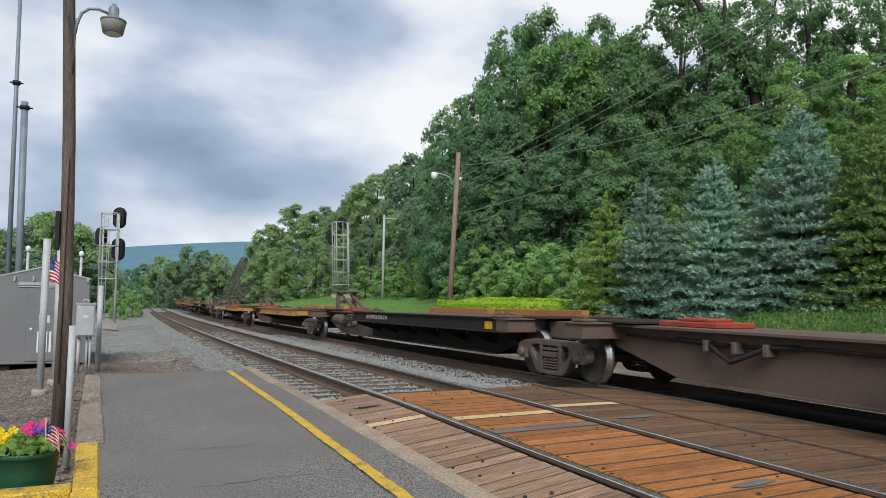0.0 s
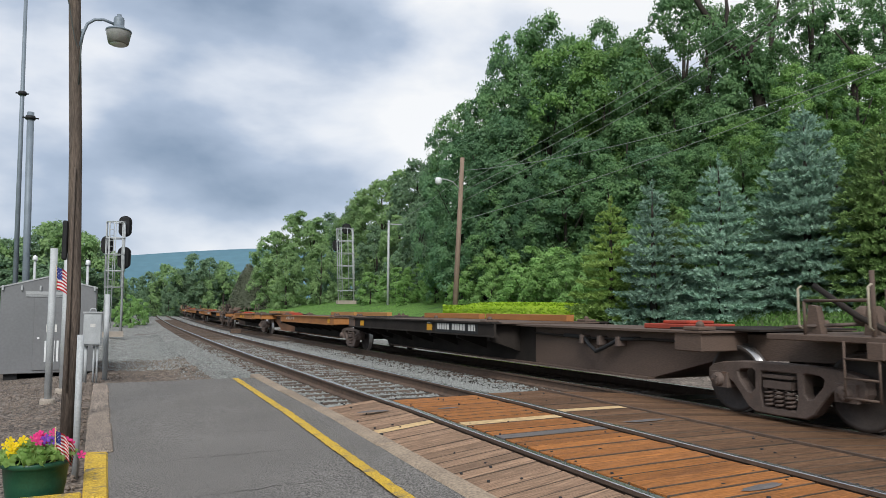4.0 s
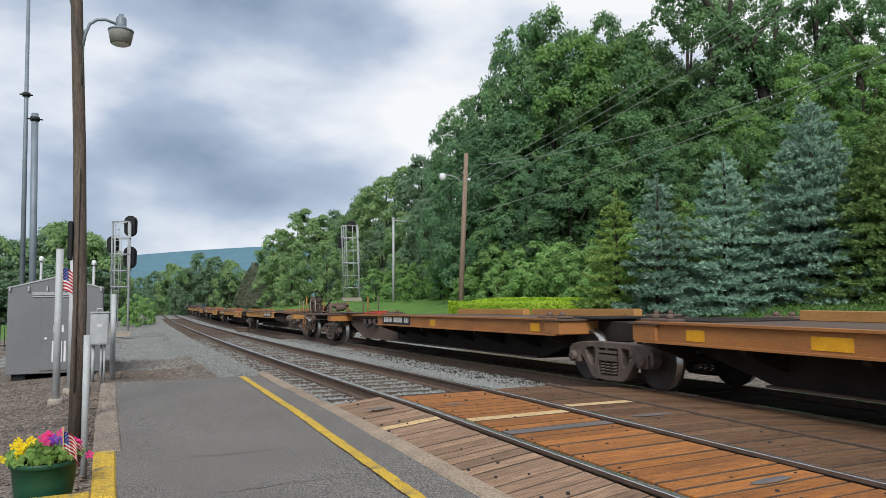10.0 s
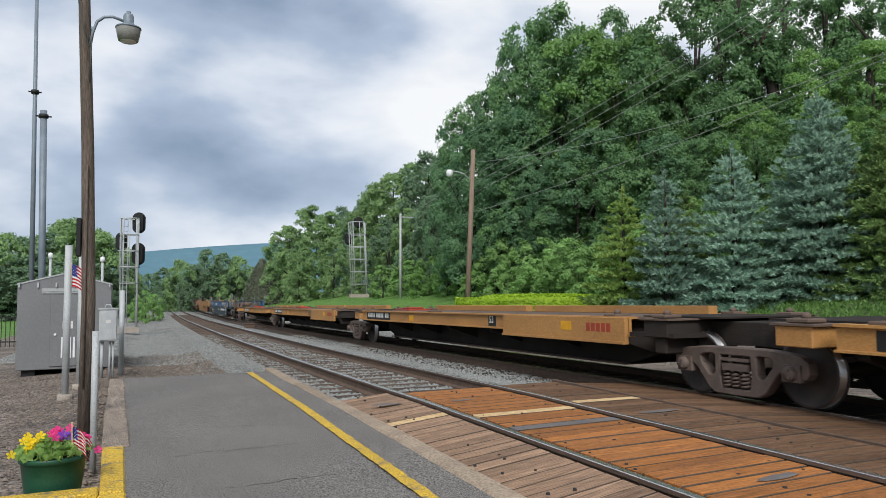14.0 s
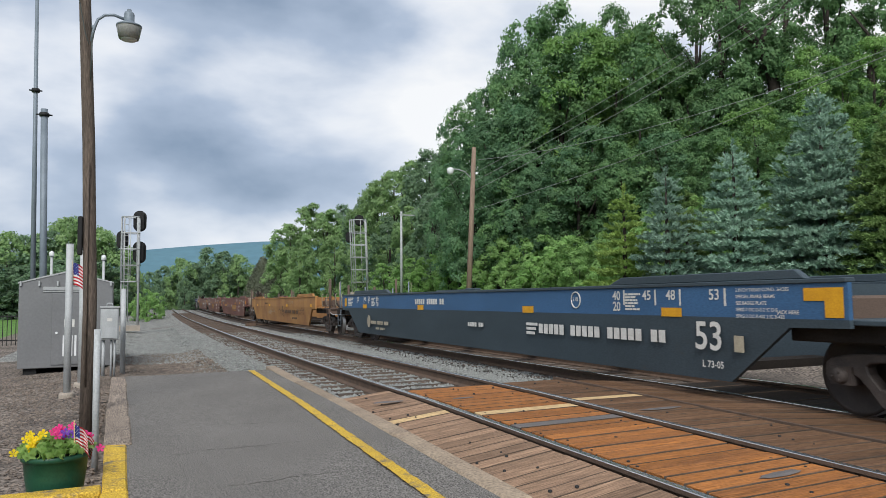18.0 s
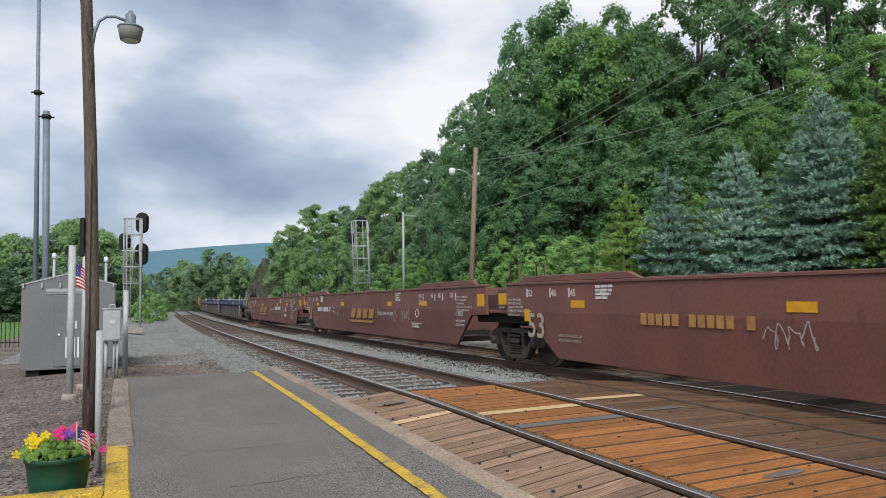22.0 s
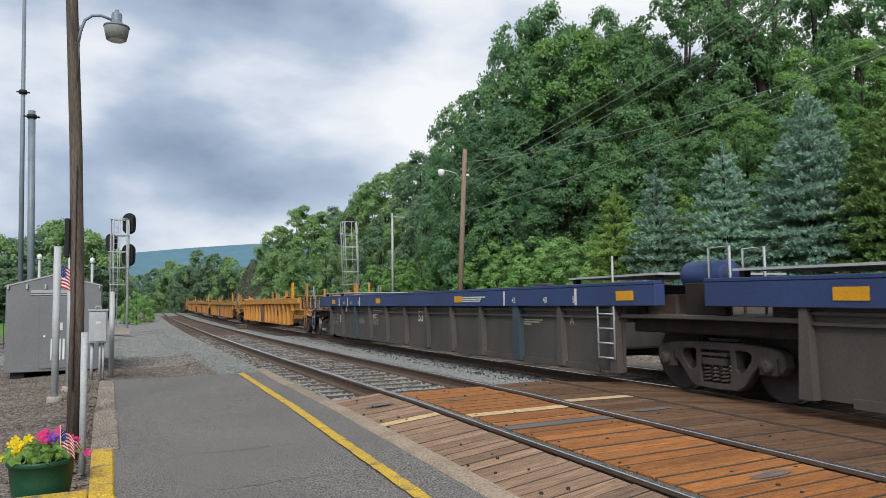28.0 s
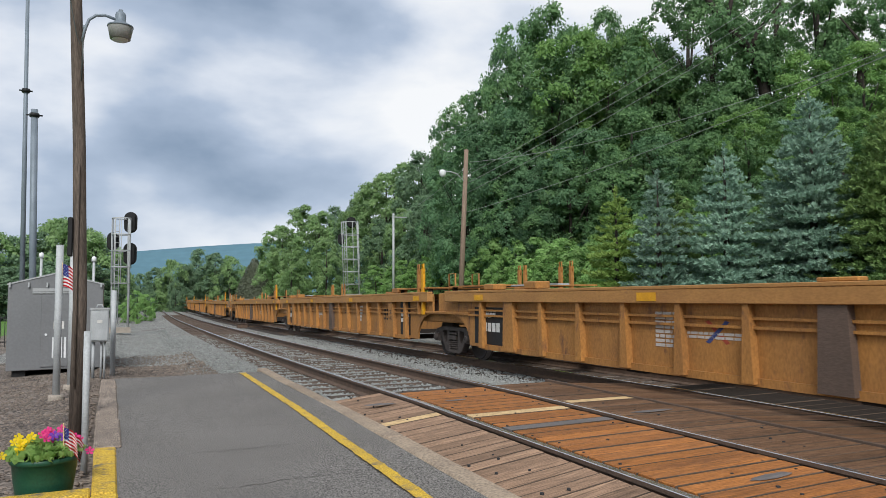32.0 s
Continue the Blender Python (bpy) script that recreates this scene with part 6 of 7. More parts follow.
def end_gear(car, y, s, material, seed, tall=1.0, tank=False, yellow="galv"):
    """Platform over the coupler: sill, coupler, handrails, brake wheel; s points outwards along y."""
    r = random.Random(seed)
    boxes("end_platform", [(-1.35, 1.35, min(y, y + s * 1.5), max(y, y + s * 1.5), 0.98, 1.05), (-1.4, 1.4, y + s * 1.35 - 0.09, y + s * 1.35 + 0.09, 0.82, 1.0)], material, car, bevel=0.01)
    boxes("coupler", [(-0.12, 0.12, min(y + s * 1.3, y + s * 2.1), max(y + s * 1.3, y + s * 2.1), 0.74, 0.94), (-0.2, 0.2, y + s * 1.9 - 0.14, y + s * 1.9 + 0.14, 0.70, 0.98)], "car_dark", car, bevel=0.03)
    for k, x in enumerate((-1.32, 1.32, -0.5, 0.55)):
        h = (1.72, 1.72, 1.55, 1.5)[k] * (1 + (tall - 1) * 1.6)
        bm = bmesh.new()
        yy = y + s * (1.3 if k < 2 else 0.9)
        tube(bm, [(x, yy, 0.9), (x, yy, h)], 0.045 if yellow in ("car_yellow", "car_brown") and tall > 1 else 0.026, 6)
        part("handrail_post", bm, yellow, car)
        if k < 2 and tall > 1:
            bm = bmesh.new()
            e = -0.06 if x < 0 else 0.06
            tube(bm, [(x, yy - s * 0.02, h - 0.52), (x + e, yy - s * 0.1, h - 0.5), (x + e, yy - s * 0.1, h - 0.02), (x, yy - s * 0.02, h)], 0.012, 5)
            part("grab_loop", bm, "tan", car, "pale bent grab loop")
    for k in range(4):
        # brake gear on the platform: cylinder, valves, brackets
        yk, xk = y + s * (0.35 + 0.3 * k), (-0.95, -0.45, -0.8, -0.2)[k]
        bm = bmesh.new()
        if k % 2:
            lathe(bm, ((0.0, -0.2), (0.08, -0.19), (0.12, -0.12), (0.12, 0.12), (0.07, 0.16), (0.04, 0.26), (0.0, 0.26)), 14, axis=0, at=(xk, yk, 1.2 + 0.05 * k))
            part("brake_cylinder", bm, "car_brown", car)
        else:
            prism(bm, ((yk - 0.1, 1.05), (yk + 0.1, 1.05), (yk + 0.06, 1.34 + r.uniform(0, 0.12)), (yk - 0.04, 1.36)), 0, xk - 0.05, xk + 0.05)
            part("bracket", bm, "car_brown", car)
    bm = bmesh.new()
    tube(bm, [(-0.9, y + s * 0.3, 1.6), (-1.0, y + s * 0.9, 1.25), (-0.95, y + s * 1.3, 1.05)], 0.035, 6)
    part("brake_lever", bm, "car_dark", car)
    bm = bmesh.new()
    tube(bm, [(-1.3, y + s * 0.2, 1.12), (-0.6, y + s * 0.6, 1.16), (-0.4, y + s * 1.2, 1.1)], 0.022, 6)
    part("brake_pipe", bm, "bogie", car)
    for x, yy in ((-1.42, y + s * 1.36), (-1.42, y + s * 0.55)):
        bm = bmesh.new()
        tube(bm, [(x, yy, 1.12), (x - 0.05, yy, 1.15), (x - 0.05, yy, 1.55), (x, yy, 1.58)], 0.013, 6)
        part("grab_iron", bm, "tan", car)
    bm = bmesh.new()
    tube(bm, [(-1.32, y + s * 0.5, 1.42), (-1.32, y + s * 1.3, 1.42)], 0.018, 6)
    tube(bm, [(-1.32, y + s * 0.5, 1.05), (-1.32, y + s * 0.5, 1.42)], 0.018, 6)
    part("handrail", bm, yellow, car)
    bm = bmesh.new()
    for k in range(3):
        tube(bm, [(-1.38, y + s * 1.0, 0.42 + 0.2 * k), (-1.38, y + s * 1.38, 0.42 + 0.2 * k)], 0.014, 6)
    tube(bm, [(-1.38, y + s * 1.0, 0.4), (-1.38, y + s * 1.0, 1.0)], 0.014, 6)
    tube(bm, [(-1.38, y + s * 1.38, 0.4), (-1.38, y + s * 1.38, 1.0)], 0.014, 6)
    part("step_ladder", bm, yellow, car)
    bm = bmesh.new()
    tube(bm, [(-1.36, y + s * 1.42, 0.9), (-1.3, y + s * 1.47, 0.8), (-0.5, y + s * 1.5, 0.8), (-0.15, y + s * 1.75, 0.86)], 0.013, 5)
    part("release_rod", bm, "galv", car, "bent coupler release rod")
    bm = bmesh.new()
    tube(bm, [(0.1, y + s * 1.25, 0.85), (-0.1, y + s * 1.8, 0.55), (-0.25, y + s * 2.0, 0.4), (-0.1, y + s * 2.15, 0.5)], 0.025, 6)
    part("air_hose", bm, "black", car)
    if tank:
        bm = bmesh.new()
        lathe(bm, ((0.0, -0.42), (0.15, -0.41), (0.19, -0.35), (0.19, 0.35), (0.15, 0.41), (0.0, 0.42)), 18, axis=1, at=(-0.75, y + s * 0.5, 1.2 + 0.35 * tall ** 4))
        part("air_tank", bm, material, car, "round brake air reservoir")
        for e in (-0.3, 0.3):
            boxes("tank_stand", [(-0.95, -0.55, y + s * 0.5 + e - 0.03, y + s * 0.5 + e + 0.03, 1.05, 1.06 + 0.35 * tall ** 4)], "car_brown", car, bevel=0.01)
        bm = bmesh.new()
        prism(bm, ((y + s * 1.0, 1.05), (y + s * 1.25, 1.05), (y + s * 1.2, 1.35 + 0.42 * tall ** 4), (y + s * 1.05, 1.35 + 0.42 * tall ** 4)), 0, -0.94, -0.84)
        part("brake_stand", bm, "car_dark", car, "upright hand brake housing")
        bm = bmesh.new()
        ring = [(-0.9 + 0.26 * math.cos(a), y + s * 1.1, 1.2 + 0.5 * tall ** 4 + 0.26 * math.sin(a)) for a in np.linspace(0, 6.283, 17)]
        tube(bm, ring, 0.02, 6)
        tube(bm, [ring[0], ring[8]], 0.014, 5)
        tube(bm, [ring[4], ring[12]], 0.014, 5)
        part("hand_brake_wheel", bm, "car_dark", car)


def spine_car(s_front, L, style, seed, hitch=False, first=False, last=False, words="", flip=True, deep=False):
    """Intermodal spine car unit: fish-bellied centre sill, side platforms on brackets, pedestals; flip puts the bare sill at the rear."""
    r = random.Random(seed)
    side, sill, flange = {"orange": ("car_orange", "car_brown", "car_orange"), "rusty": ("car_orange", "car_rust_sill", "car_orange"), "brown": ("car_brown", "car_brown", "car_brown"), "yellow": ("car_gold", "car_brown", "car_orange"), "dark": ("car_dark", "car_brown", "car_brown")}[style]
    tone = {"orange": "orange-painted", "rusty": "orange-painted", "brown": "brown", "yellow": "yellow", "dark": "dark"}[style]
    car = empty("spine_car", (0, 0, 0), "rusty intermodal spine car with %s side platforms%s" % (tone, " and a raised hitch" if hitch else ""), "railway car", "spine cars of the train")

    def span(y0, y1):
        return (L - y1, L - y0) if flip else (y0, y1)

    deepest = 0.27
    cut = min(max(span(L * 0.36, L * 0.36)[0], 3.0), L - 3.0)
    ends = (((-0.7, 1.0), (-0.7, 0.70), (1.3, 0.66), (2.7, deepest), (cut, deepest), (cut, 1.0)), ((cut, 1.0), (cut, deepest), (L - 2.7, deepest), (L - 1.3, 0.66), (L + 0.7, 0.70), (L + 0.7, 1.0)))
    # sections under the platforms are near-black: the platforms' shade put into the colour
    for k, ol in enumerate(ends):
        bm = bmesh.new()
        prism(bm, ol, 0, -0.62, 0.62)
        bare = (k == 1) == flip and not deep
        part("centre_sill", bm, sill if bare else "car_dark", car, "deep fish-bellied centre sill" if bare else "centre sill, near-black with painted shade under the side platforms", bevel=0.012)
    boxes("top_flange", [(-0.82, 0.82, 1.2, L - 1.2, 0.985, 1.02)], flange, car)
    boxes("bottom_flange", [(-0.74, 0.74, 2.7, L - 2.7, deepest - 0.02, deepest + 0.01)], sill, car)
    lo, hi = (1.7, L - 1.75) if deep else (L * (0.32 if seed == 19 else 0.42 if seed == 4 else 0.36 if seed == 5 else 0.38), L - 1.0)
    a, b = span(lo, hi)
    for s in (-1, 1):
        bm = bmesh.new()
        prism(bm, [(s * u, v) for u, v in ((1.42, 1.06), (1.42, 1.03), (1.37, 1.025), (1.37, 0.79), (1.42, 0.785), (1.42, 0.76), (1.25, 0.76), (1.25, 0.785), (1.32, 0.79), (1.32, 1.025), (1.2, 1.03), (1.2, 1.06))], 1, a, b)
        part("side_platform", bm, side, car, "channel-shaped side platform edge")
        if deep:
            boxes("side_panel", [(min(s * 1.38, s * 1.45), max(s * 1.38, s * 1.45), 1.75, L * 0.33, 0.67, 1.05)], side, car, "deep flat side panel", bevel=0.008)
            boxes("panel_lip", [(min(s * 1.38, s * 1.48), max(s * 1.38, s * 1.48), 1.75, L * 0.33, 0.65, 0.69)], side, car)
            boxes("end_step", [(min(s * 0.7, s * 1.4), max(s * 0.7, s * 1.4), 0.75, 1.7, 0.78, 0.84)], "car_dark", car)
            boxes("end_bracket", [(min(s * 0.7, s * 1.36), max(s * 0.7, s * 1.36), 0.95, 1.2, 0.55, 0.78)], "car_dark", car, bevel=0.02)
        n = 7
        for k in range(n):
            y = a + 0.3 + k * (b - a - 0.6) / (n - 1)
            bm = bmesh.new()
            prism(bm, ((s * 0.6, 0.98), (s * 1.34, 1.0), (s * 1.34, 0.70), (s * 0.6, 0.45)), 1, y - 0.05, y + 0.05)
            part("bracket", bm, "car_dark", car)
        for y in (1.1, L - 1.2):
            boxes("corner_bolster", [(min(s * 0.6, s * 1.42), max(s * 0.6, s * 1.42), y - 0.25, y + 0.25, 0.78, 1.02)], "car_dark" if deep and y < 2 else side if style != "dark" else "car_brown", car, bevel=0.012)
            boxes("bolster_cap", [(min(s * 0.6, s * 1.45), max(s * 0.6, s * 1.45), y - 0.3, y + 0.3, 1.02, 1.045)], "car_brown", car)
        for y in (1.1, a + 0.5, L * 0.5 + 1.2, b - 0.5, L - 1.2):
            ped = boxes("pedestal", [(min(s * 1.06, s * 1.36), max(s * 1.06, s * 1.36), y - 0.15, y + 0.15, 1.05, 1.10)], "car_brown", car, bevel=0.012)
            bm = bmesh.new()
            lathe(bm, ((0.0, 1.17), (0.03, 1.165), (0.05, 1.14), (0.06, 1.10), (0.0, 1.10)), 10, at=(s * 1.2, y, 0))
            part("twist_lock", bm, "car_brown", ped)
    boxes("deck", [(-1.22, 1.22, a + 0.02, b - 0.02, 1.025, 1.052)], "car_brown", car)
    g0, g1 = a + 0.6, b - 1.0
    for i in range(2):
        ga, gb = (g0, (g0 + g1) / 2 - 0.2) if i == 0 else ((g0 + g1) / 2 + 0.2, g1)
        boxes("container_guide", [(0.75, 0.95, ga, gb, 1.052, 1.20)], "car_gold" if style in ("yellow", "orange", "rusty") else "car_orange", car, bevel=0.008)
    boxes("walkway", [(-0.9, 0.9, 0.4, 2.0, 1.045, 1.07)], "car_dark", car)
    boxes("walkway", [(-0.9, 0.9, L - 2.0, L - 0.4, 1.045, 1.07)], "car_dark", car)
    for y in (a + 0.9,) if words else (a + 1.75, b - 4.2) if deep else (a + 3.4, b - 1.0) if not flip else (a + 0.9, b - (0.65 if seed == 4 else 4.0)):
        boxes("reflector", [(-1.455 if deep and y < L * 0.3 else -1.377, -1.45 if deep and y < L * 0.3 else -1.371, y - 0.32, y, 0.82, 0.97)], "reflect", car, "yellow reflective patch")
    e0, e1 = span(1.6, L * 0.36)
    bm = bmesh.new()
    yy = np.linspace(e0, e1, 9)
    tube(bm, [(-0.66 - 0.05 * (k % 2), y, 0.84 + 0.02 * math.sin(k)) for k, y in enumerate(yy)], 0.024, 6)
    part("brake_pipe", bm, "car_dark", car)
    bm = bmesh.new()
    m = (e0 + e1) / 2
    tube(bm, [(-0.66, m - 0.9, 0.86), (-0.74, m - 0.5, 0.84), (-0.80, m - 0.2, 0.70), (-0.84, m, 0.62), (-0.80, m + 0.25, 0.72), (-0.72, m + 0.5, 0.84), (-0.66, m + 1.2, 0.85)], 0.034, 7)
    part("air_hose", bm, "black", car)
    for y in (m - 0.5, m, m + 0.5):
        boxes("hose_clamp", [(-0.80, -0.62, y - 0.04, y + 0.04, 0.72, 0.88)], "bogie", car, bevel=0.01)
    if seed == 9:
        bm = bmesh.new()
        lathe(bm, ((0.0, -0.62), (0.17, -0.60), (0.22, -0.5), (0.22, 0.5), (0.17, 0.60), (0.0, 0.62)), 20, axis=1, at=(-1.0, e0 + 1.3, 0.78))
        part("air_reservoir", bm, "car_yellow", car, "yellow-orange round air reservoir")
        for k, dz in enumerate((0.0, 0.12, 0.2)):
            bm = bmesh.new()
            tube(bm, [(-0.9, e0 + 0.3, 0.9 - dz * 0.5), (-1.15, e0 + 2.0, 0.84 - dz), (-1.2, e0 + 2.8, 0.88 - dz), (-0.95, e0 + 3.4, 0.7 - dz), (-0.7, e0 + 4.0, 0.72)], 0.022, 6)
            part("brake_pipe", bm, "car_orange", car, "bent orange brake pipe")
        for k in range(4):
            bm = bmesh.new()
            lathe(bm, ((0.0, -0.13), (0.07, -0.12), (0.1, -0.05), (0.08, 0.06), (0.0, 0.12)), 12, axis=k % 2, at=(-1.05 + 0.1 * (k % 2), e0 + 2.6 + 0.32 * k, 0.68 - 0.05 * (k % 3)))
            part("valve", bm, "bogie", car)
    elif seed % 3 == 0:
        bm = bmesh.new()
        lathe(bm, ((0.0, -0.42), (0.14, -0.40), (0.17, -0.36), (0.17, 0.36), (0.14, 0.40), (0.0, 0.42)), 18, axis=1, at=(-0.84, e0 * 0.35 + e1 * 0.65, 0.74))
        part("air_reservoir", bm, "car_brown" if seed % 2 else "car_orange", car, "round air reservoir")
        for k in range(3):
            bm = bmesh.new()
            lathe(bm, ((0.0, -0.13), (0.07, -0.12), (0.1, -0.05), (0.08, 0.06), (0.0, 0.12)), 12, axis=k % 2, at=(-0.85, m - 1.3 + 0.3 * k, 0.66 - 0.04 * k))
            part("valve", bm, "bogie", car)
            bm = bmesh.new()
            tube(bm, [(-0.66, m - 1.5 + 0.3 * k, 0.9), (-0.92, m - 1.3 + 0.35 * k, 0.92), (-0.98, m - 1.1 + 0.3 * k, 0.66), (-0.9, m - 0.9 + 0.3 * k, 0.5), (-0.75, m - 0.6 + 0.4 * k, 0.52)], 0.02, 6)
            part("brake_pipe", bm, "bogie", car)
    hb = span(2.0, 3.2)
    boxes("hitch_base", [(-0.38, 0.38, hb[0], hb[1], 1.02, 1.10), (-0.25, 0.25, hb[0] + 0.3, hb[1] - 0.3, 1.10, 1.15)], "hitch_red", car, "red folded trailer hitch", bevel=0.012)
    if hitch:
        bm = bmesh.new()
        base, d = (L - 1.2, -1) if flip else (1.2, 1)
        for x in (-0.32, 0.32):
            prism(bm, ((base - 0.12, 1.04), (base + 0.12, 1.04), (base + 0.07, 1.72), (base - 0.07, 1.72)), 0, x - 0.06, x + 0.06)
            tube(bm, [(x * 0.6, base, 1.62), (x * 0.6, base + d * 1.7, 1.12)], 0.06, 6)
        box(bm, -0.42, 0.42, base - 0.26, base + 0.26, 1.72, 1.78)
        box(bm, -0.36, 0.36, base - 0.07, base + 0.07, 1.3, 1.42)
        part("trailer_hitch", bm, "car_brown", car, "raised trailer hitch stand", bevel=0.01)
    if words:
        paint_text(car, words, 0.16, b - 1.25, 0.84, "white", -1.373)
    elif seed in (9, 11):
        boxes("reflector", [(-1.377, -1.371, b - 3.4, b - 2.9, 0.82, 0.97)], "reflect", car, "yellow reflective patch")
    elif seed != 4:
        inner = b - 0.45 if flip else a + 2.9
        wide = 2.9 if seed == 5 else 2.2
        boxes("number_panel", [(-1.374, -1.371, inner - wide, inner, 0.80, 1.01)], "black", car, "black number panel")
        bars(car, inner - 0.12, 0.82, 1.95, 0.2, 1, "white", -1.374, "car_marking", seed=seed)
        if seed == 5:
            paint_text(car, "53'", 0.2, inner - 2.3, 0.83, "white", -1.375)
    if seed == 4:
        bars(car, b - 0.05, 0.80, 0.45, 0.2, 1, "hitch_red", -1.373, "emblem", seed=seed)
    if seed not in (5, 9, 11, 19) and not words:
        y53 = L * 0.33 + 0.45 if deep else b - 4.9 if seed == 4 else L * 0.56
        boxes("number_panel", [(-1.374, -1.371, y53, y53 + 0.34, 0.80, 1.01)], "black", car, "black number panel")
        paint_text(car, "53", 0.2, y53 + 0.3, 0.83, "white", -1.375)
    if deep:
        bars(car, 2.75, 0.78, 0.75, 0.2, 1, "hitch_red", -1.45, "emblem", seed=seed)
    bogie(car, 0.0)
    if first:
        end_gear(car, -0.1, -1, "car_brown", seed, 1.0, seed in (10, 15), "car_orange" if seed % 3 == 0 else "car_brown")
    if last:
        end_gear(car, L + 0.1, 1, "car_brown", seed + 1, 1.0, False, "car_orange" if seed == 11 else "car_brown")
        bogie(car, L)
    CARS.append((car, s_front, L))
    return car


def well_shell(car, L, top, body, upper, ribbed, lead, trail, ladder):
    """The long well: side walls with sloped ends, chords, bulkheads and floor."""
    y0, y1 = (0.6, L - 0.2) if ribbed else (0.45, L - 0.45 + 0.9 * trail)
    lowz = 0.34 if "yellow" in body else 0.18
    for s in (-1, 1):
        name = "side_wall"
        bm = bmesh.new()
        if not ribbed:
            fold = 1.08
            for za, zb, xa, xb in ((fold, top, 1.50, 1.50), (0.28, fold, 1.42, 1.50)):
                def yy(z, end):
                    t = max(0.0, min(1.0, (0.98 - z) / 0.7))
                    return (y0 + 0.75 * (z < 0.99) + 0.95 * t) if end == 0 else (y1 - 0.75 * (z < 0.99) - 0.95 * t)
                zs = [za, zb] if za >= 1 else [0.28, 0.5, 0.75, 0.98, 0.991, 1.08]
                q = []
                for z in zs:
                    x = xa + (xb - xa) * (z - za) / (zb - za)
                    q.append([bm.verts.new((s * (x - d), yy(z, e), z)) for d, e in ((0, 0), (0, 1), (0.06, 1), (0.06, 0))])
                for c, d in zip(q, q[1:]):
                    for i in range(4):
                        f = bm.faces.new((c[i], c[(i + 1) % 4], d[(i + 1) % 4], d[i]))
                        f.material_index = 1 if za >= 1 else 0
                bm.faces.new(q[0])
                bm.faces.new(q[-1])
            part(name, bm, (body, upper), car, "smooth steel side wall")
        else:
            if "yellow" in body:
                y0, y1 = (-0.3 if lead else 0.5), (L + 0.3 if trail else L - 0.5)
                arch = [(0.55 + 0.95 * math.sin(a), 0.38 + 0.64 * math.cos(a)) for a in np.linspace(0, math.pi / 2, 7)]
                ol = arch + [(L - u, v) for u, v in arch[::-1]] + [(y1, 1.02), (y1, top - 0.05), (y0, top - 0.05), (y0, 1.02)]
            else:
                ol = ((1.5, 0.22), (L - 1.5, 0.22), (L - 1.5, top - 0.05), (1.5, top - 0.05))
            prism(bm, ol, 0, s * 1.33, s * 1.38)
            wall = part(name, bm, body, car, "ribbed steel side wall")
            n = 15 if "yellow" in body else 12
            wide = (1, 7, 13) if "yellow" in body else (2, 9)
            for k in range(n):
                y = (2.2 if "yellow" in body else 1.6) + k * (L - (4.4 if "yellow" in body else 3.2)) / (n - 1)
                big = (0.17 if "yellow" in body else 0.1) if k in wide else 0.045
                bm = bmesh.new()
                lo = lowz + 0.03
                prism(bm, ((y - big - 0.045, lo), (y + big + 0.045, lo), (y + big, top - 0.17), (y - big, top - 0.17)), 0, s * 1.37, s * 1.49)
                part("rib", bm, ("car_brown" if k == 7 else "car_bluegrey" if "grey" in body else body) if big > 0.09 else body, wall)
            boxes("bottom_chord", [(min(s * 1.36, s * 1.42), max(s * 1.36, s * 1.42), 2.1, L - 2.1, lowz, lowz + 0.1)], body, wall)
            for zp in (0.36, 0.47):
                boxes("waist_pipe", [(min(s * 1.385, s * 1.43), max(s * 1.385, s * 1.43), 1.5, L - 1.5, top - zp - 0.02, top - zp + 0.015)], body, wall)
            boxes("side_band", [(min(s * 1.34, s * 1.52), max(s * 1.34, s * 1.52), y0, y1, top - (0.19 if "yellow" in body else 0.30), top)], upper, wall, bevel=0.008)
        boxes("top_chord", [(min(s * 1.38, s * 1.525), max(s * 1.38, s * 1.525), y0, y1, top, top + 0.05)], upper if ribbed else body, car, bevel=0.008)
        for y in (y0 + 3.2, L / 2, y1 - 3.2):
            boxes("lock_pedestal", [(min(s * 1.25, s * 1.4), max(s * 1.25, s * 1.4), y - 0.25, y + 0.25, top + 0.05, top + 0.10)], body, car, bevel=0.012)
        if not ribbed:
            for e, d in ((0, 1), (L, -1)):
                bm = bmesh.new()
                prism(bm, ((e + d * 0.95, top + 0.05), (e + d * 4.5, top + 0.05), (e + d * 4.2, top + 0.16), (e + d * 1.1, top + 0.16)), 0, s * 1.4, s * 1.5)
                part("end_riser", bm, body, car, "raised guide at the top of the side wall", bevel=0.01)
    for k in range(5):
        yk = y0 + 2.5 + k * (y1 - y0 - 5.4) / 4
        boxes("floor_beam", [(-1.37, 1.37, yk, yk + 0.4, 0.30, 0.42)], "car_dark", car)
    for y, s in ((1.5, 1), (L - 1.5, -1)):
        boxes("bulkhead", [(-1.36, 1.36, y - 0.05, y + 0.05, 0.95, top)], body, car)
        boxes("end_deck", [(-1.42, 1.42, min(y - s * 1.9, y), max(y - s * 1.9, y), 1.02, 1.08), (-0.4, 0.4, min(y - s * 1.9, y), max(y - s * 1.9, y), 0.72, 1.02)], body, car, bevel=0.01)
        if ribbed:
            boxes("top_walkway", [(-1.45, 1.0, min(y - s * 0.9, y + s * 1.3), max(y - s * 0.9, y + s * 1.3), top + 0.13, top + 0.16)], "galv" if "grey" in body else body, car, "raised grated walkway")
            for yy in (y - s * 0.8, y + s * 1.2):
                boxes("walkway_stand", [(-1.4, -1.3, yy - 0.04, yy + 0.04, top, top + 0.13)], "car_dark", car)
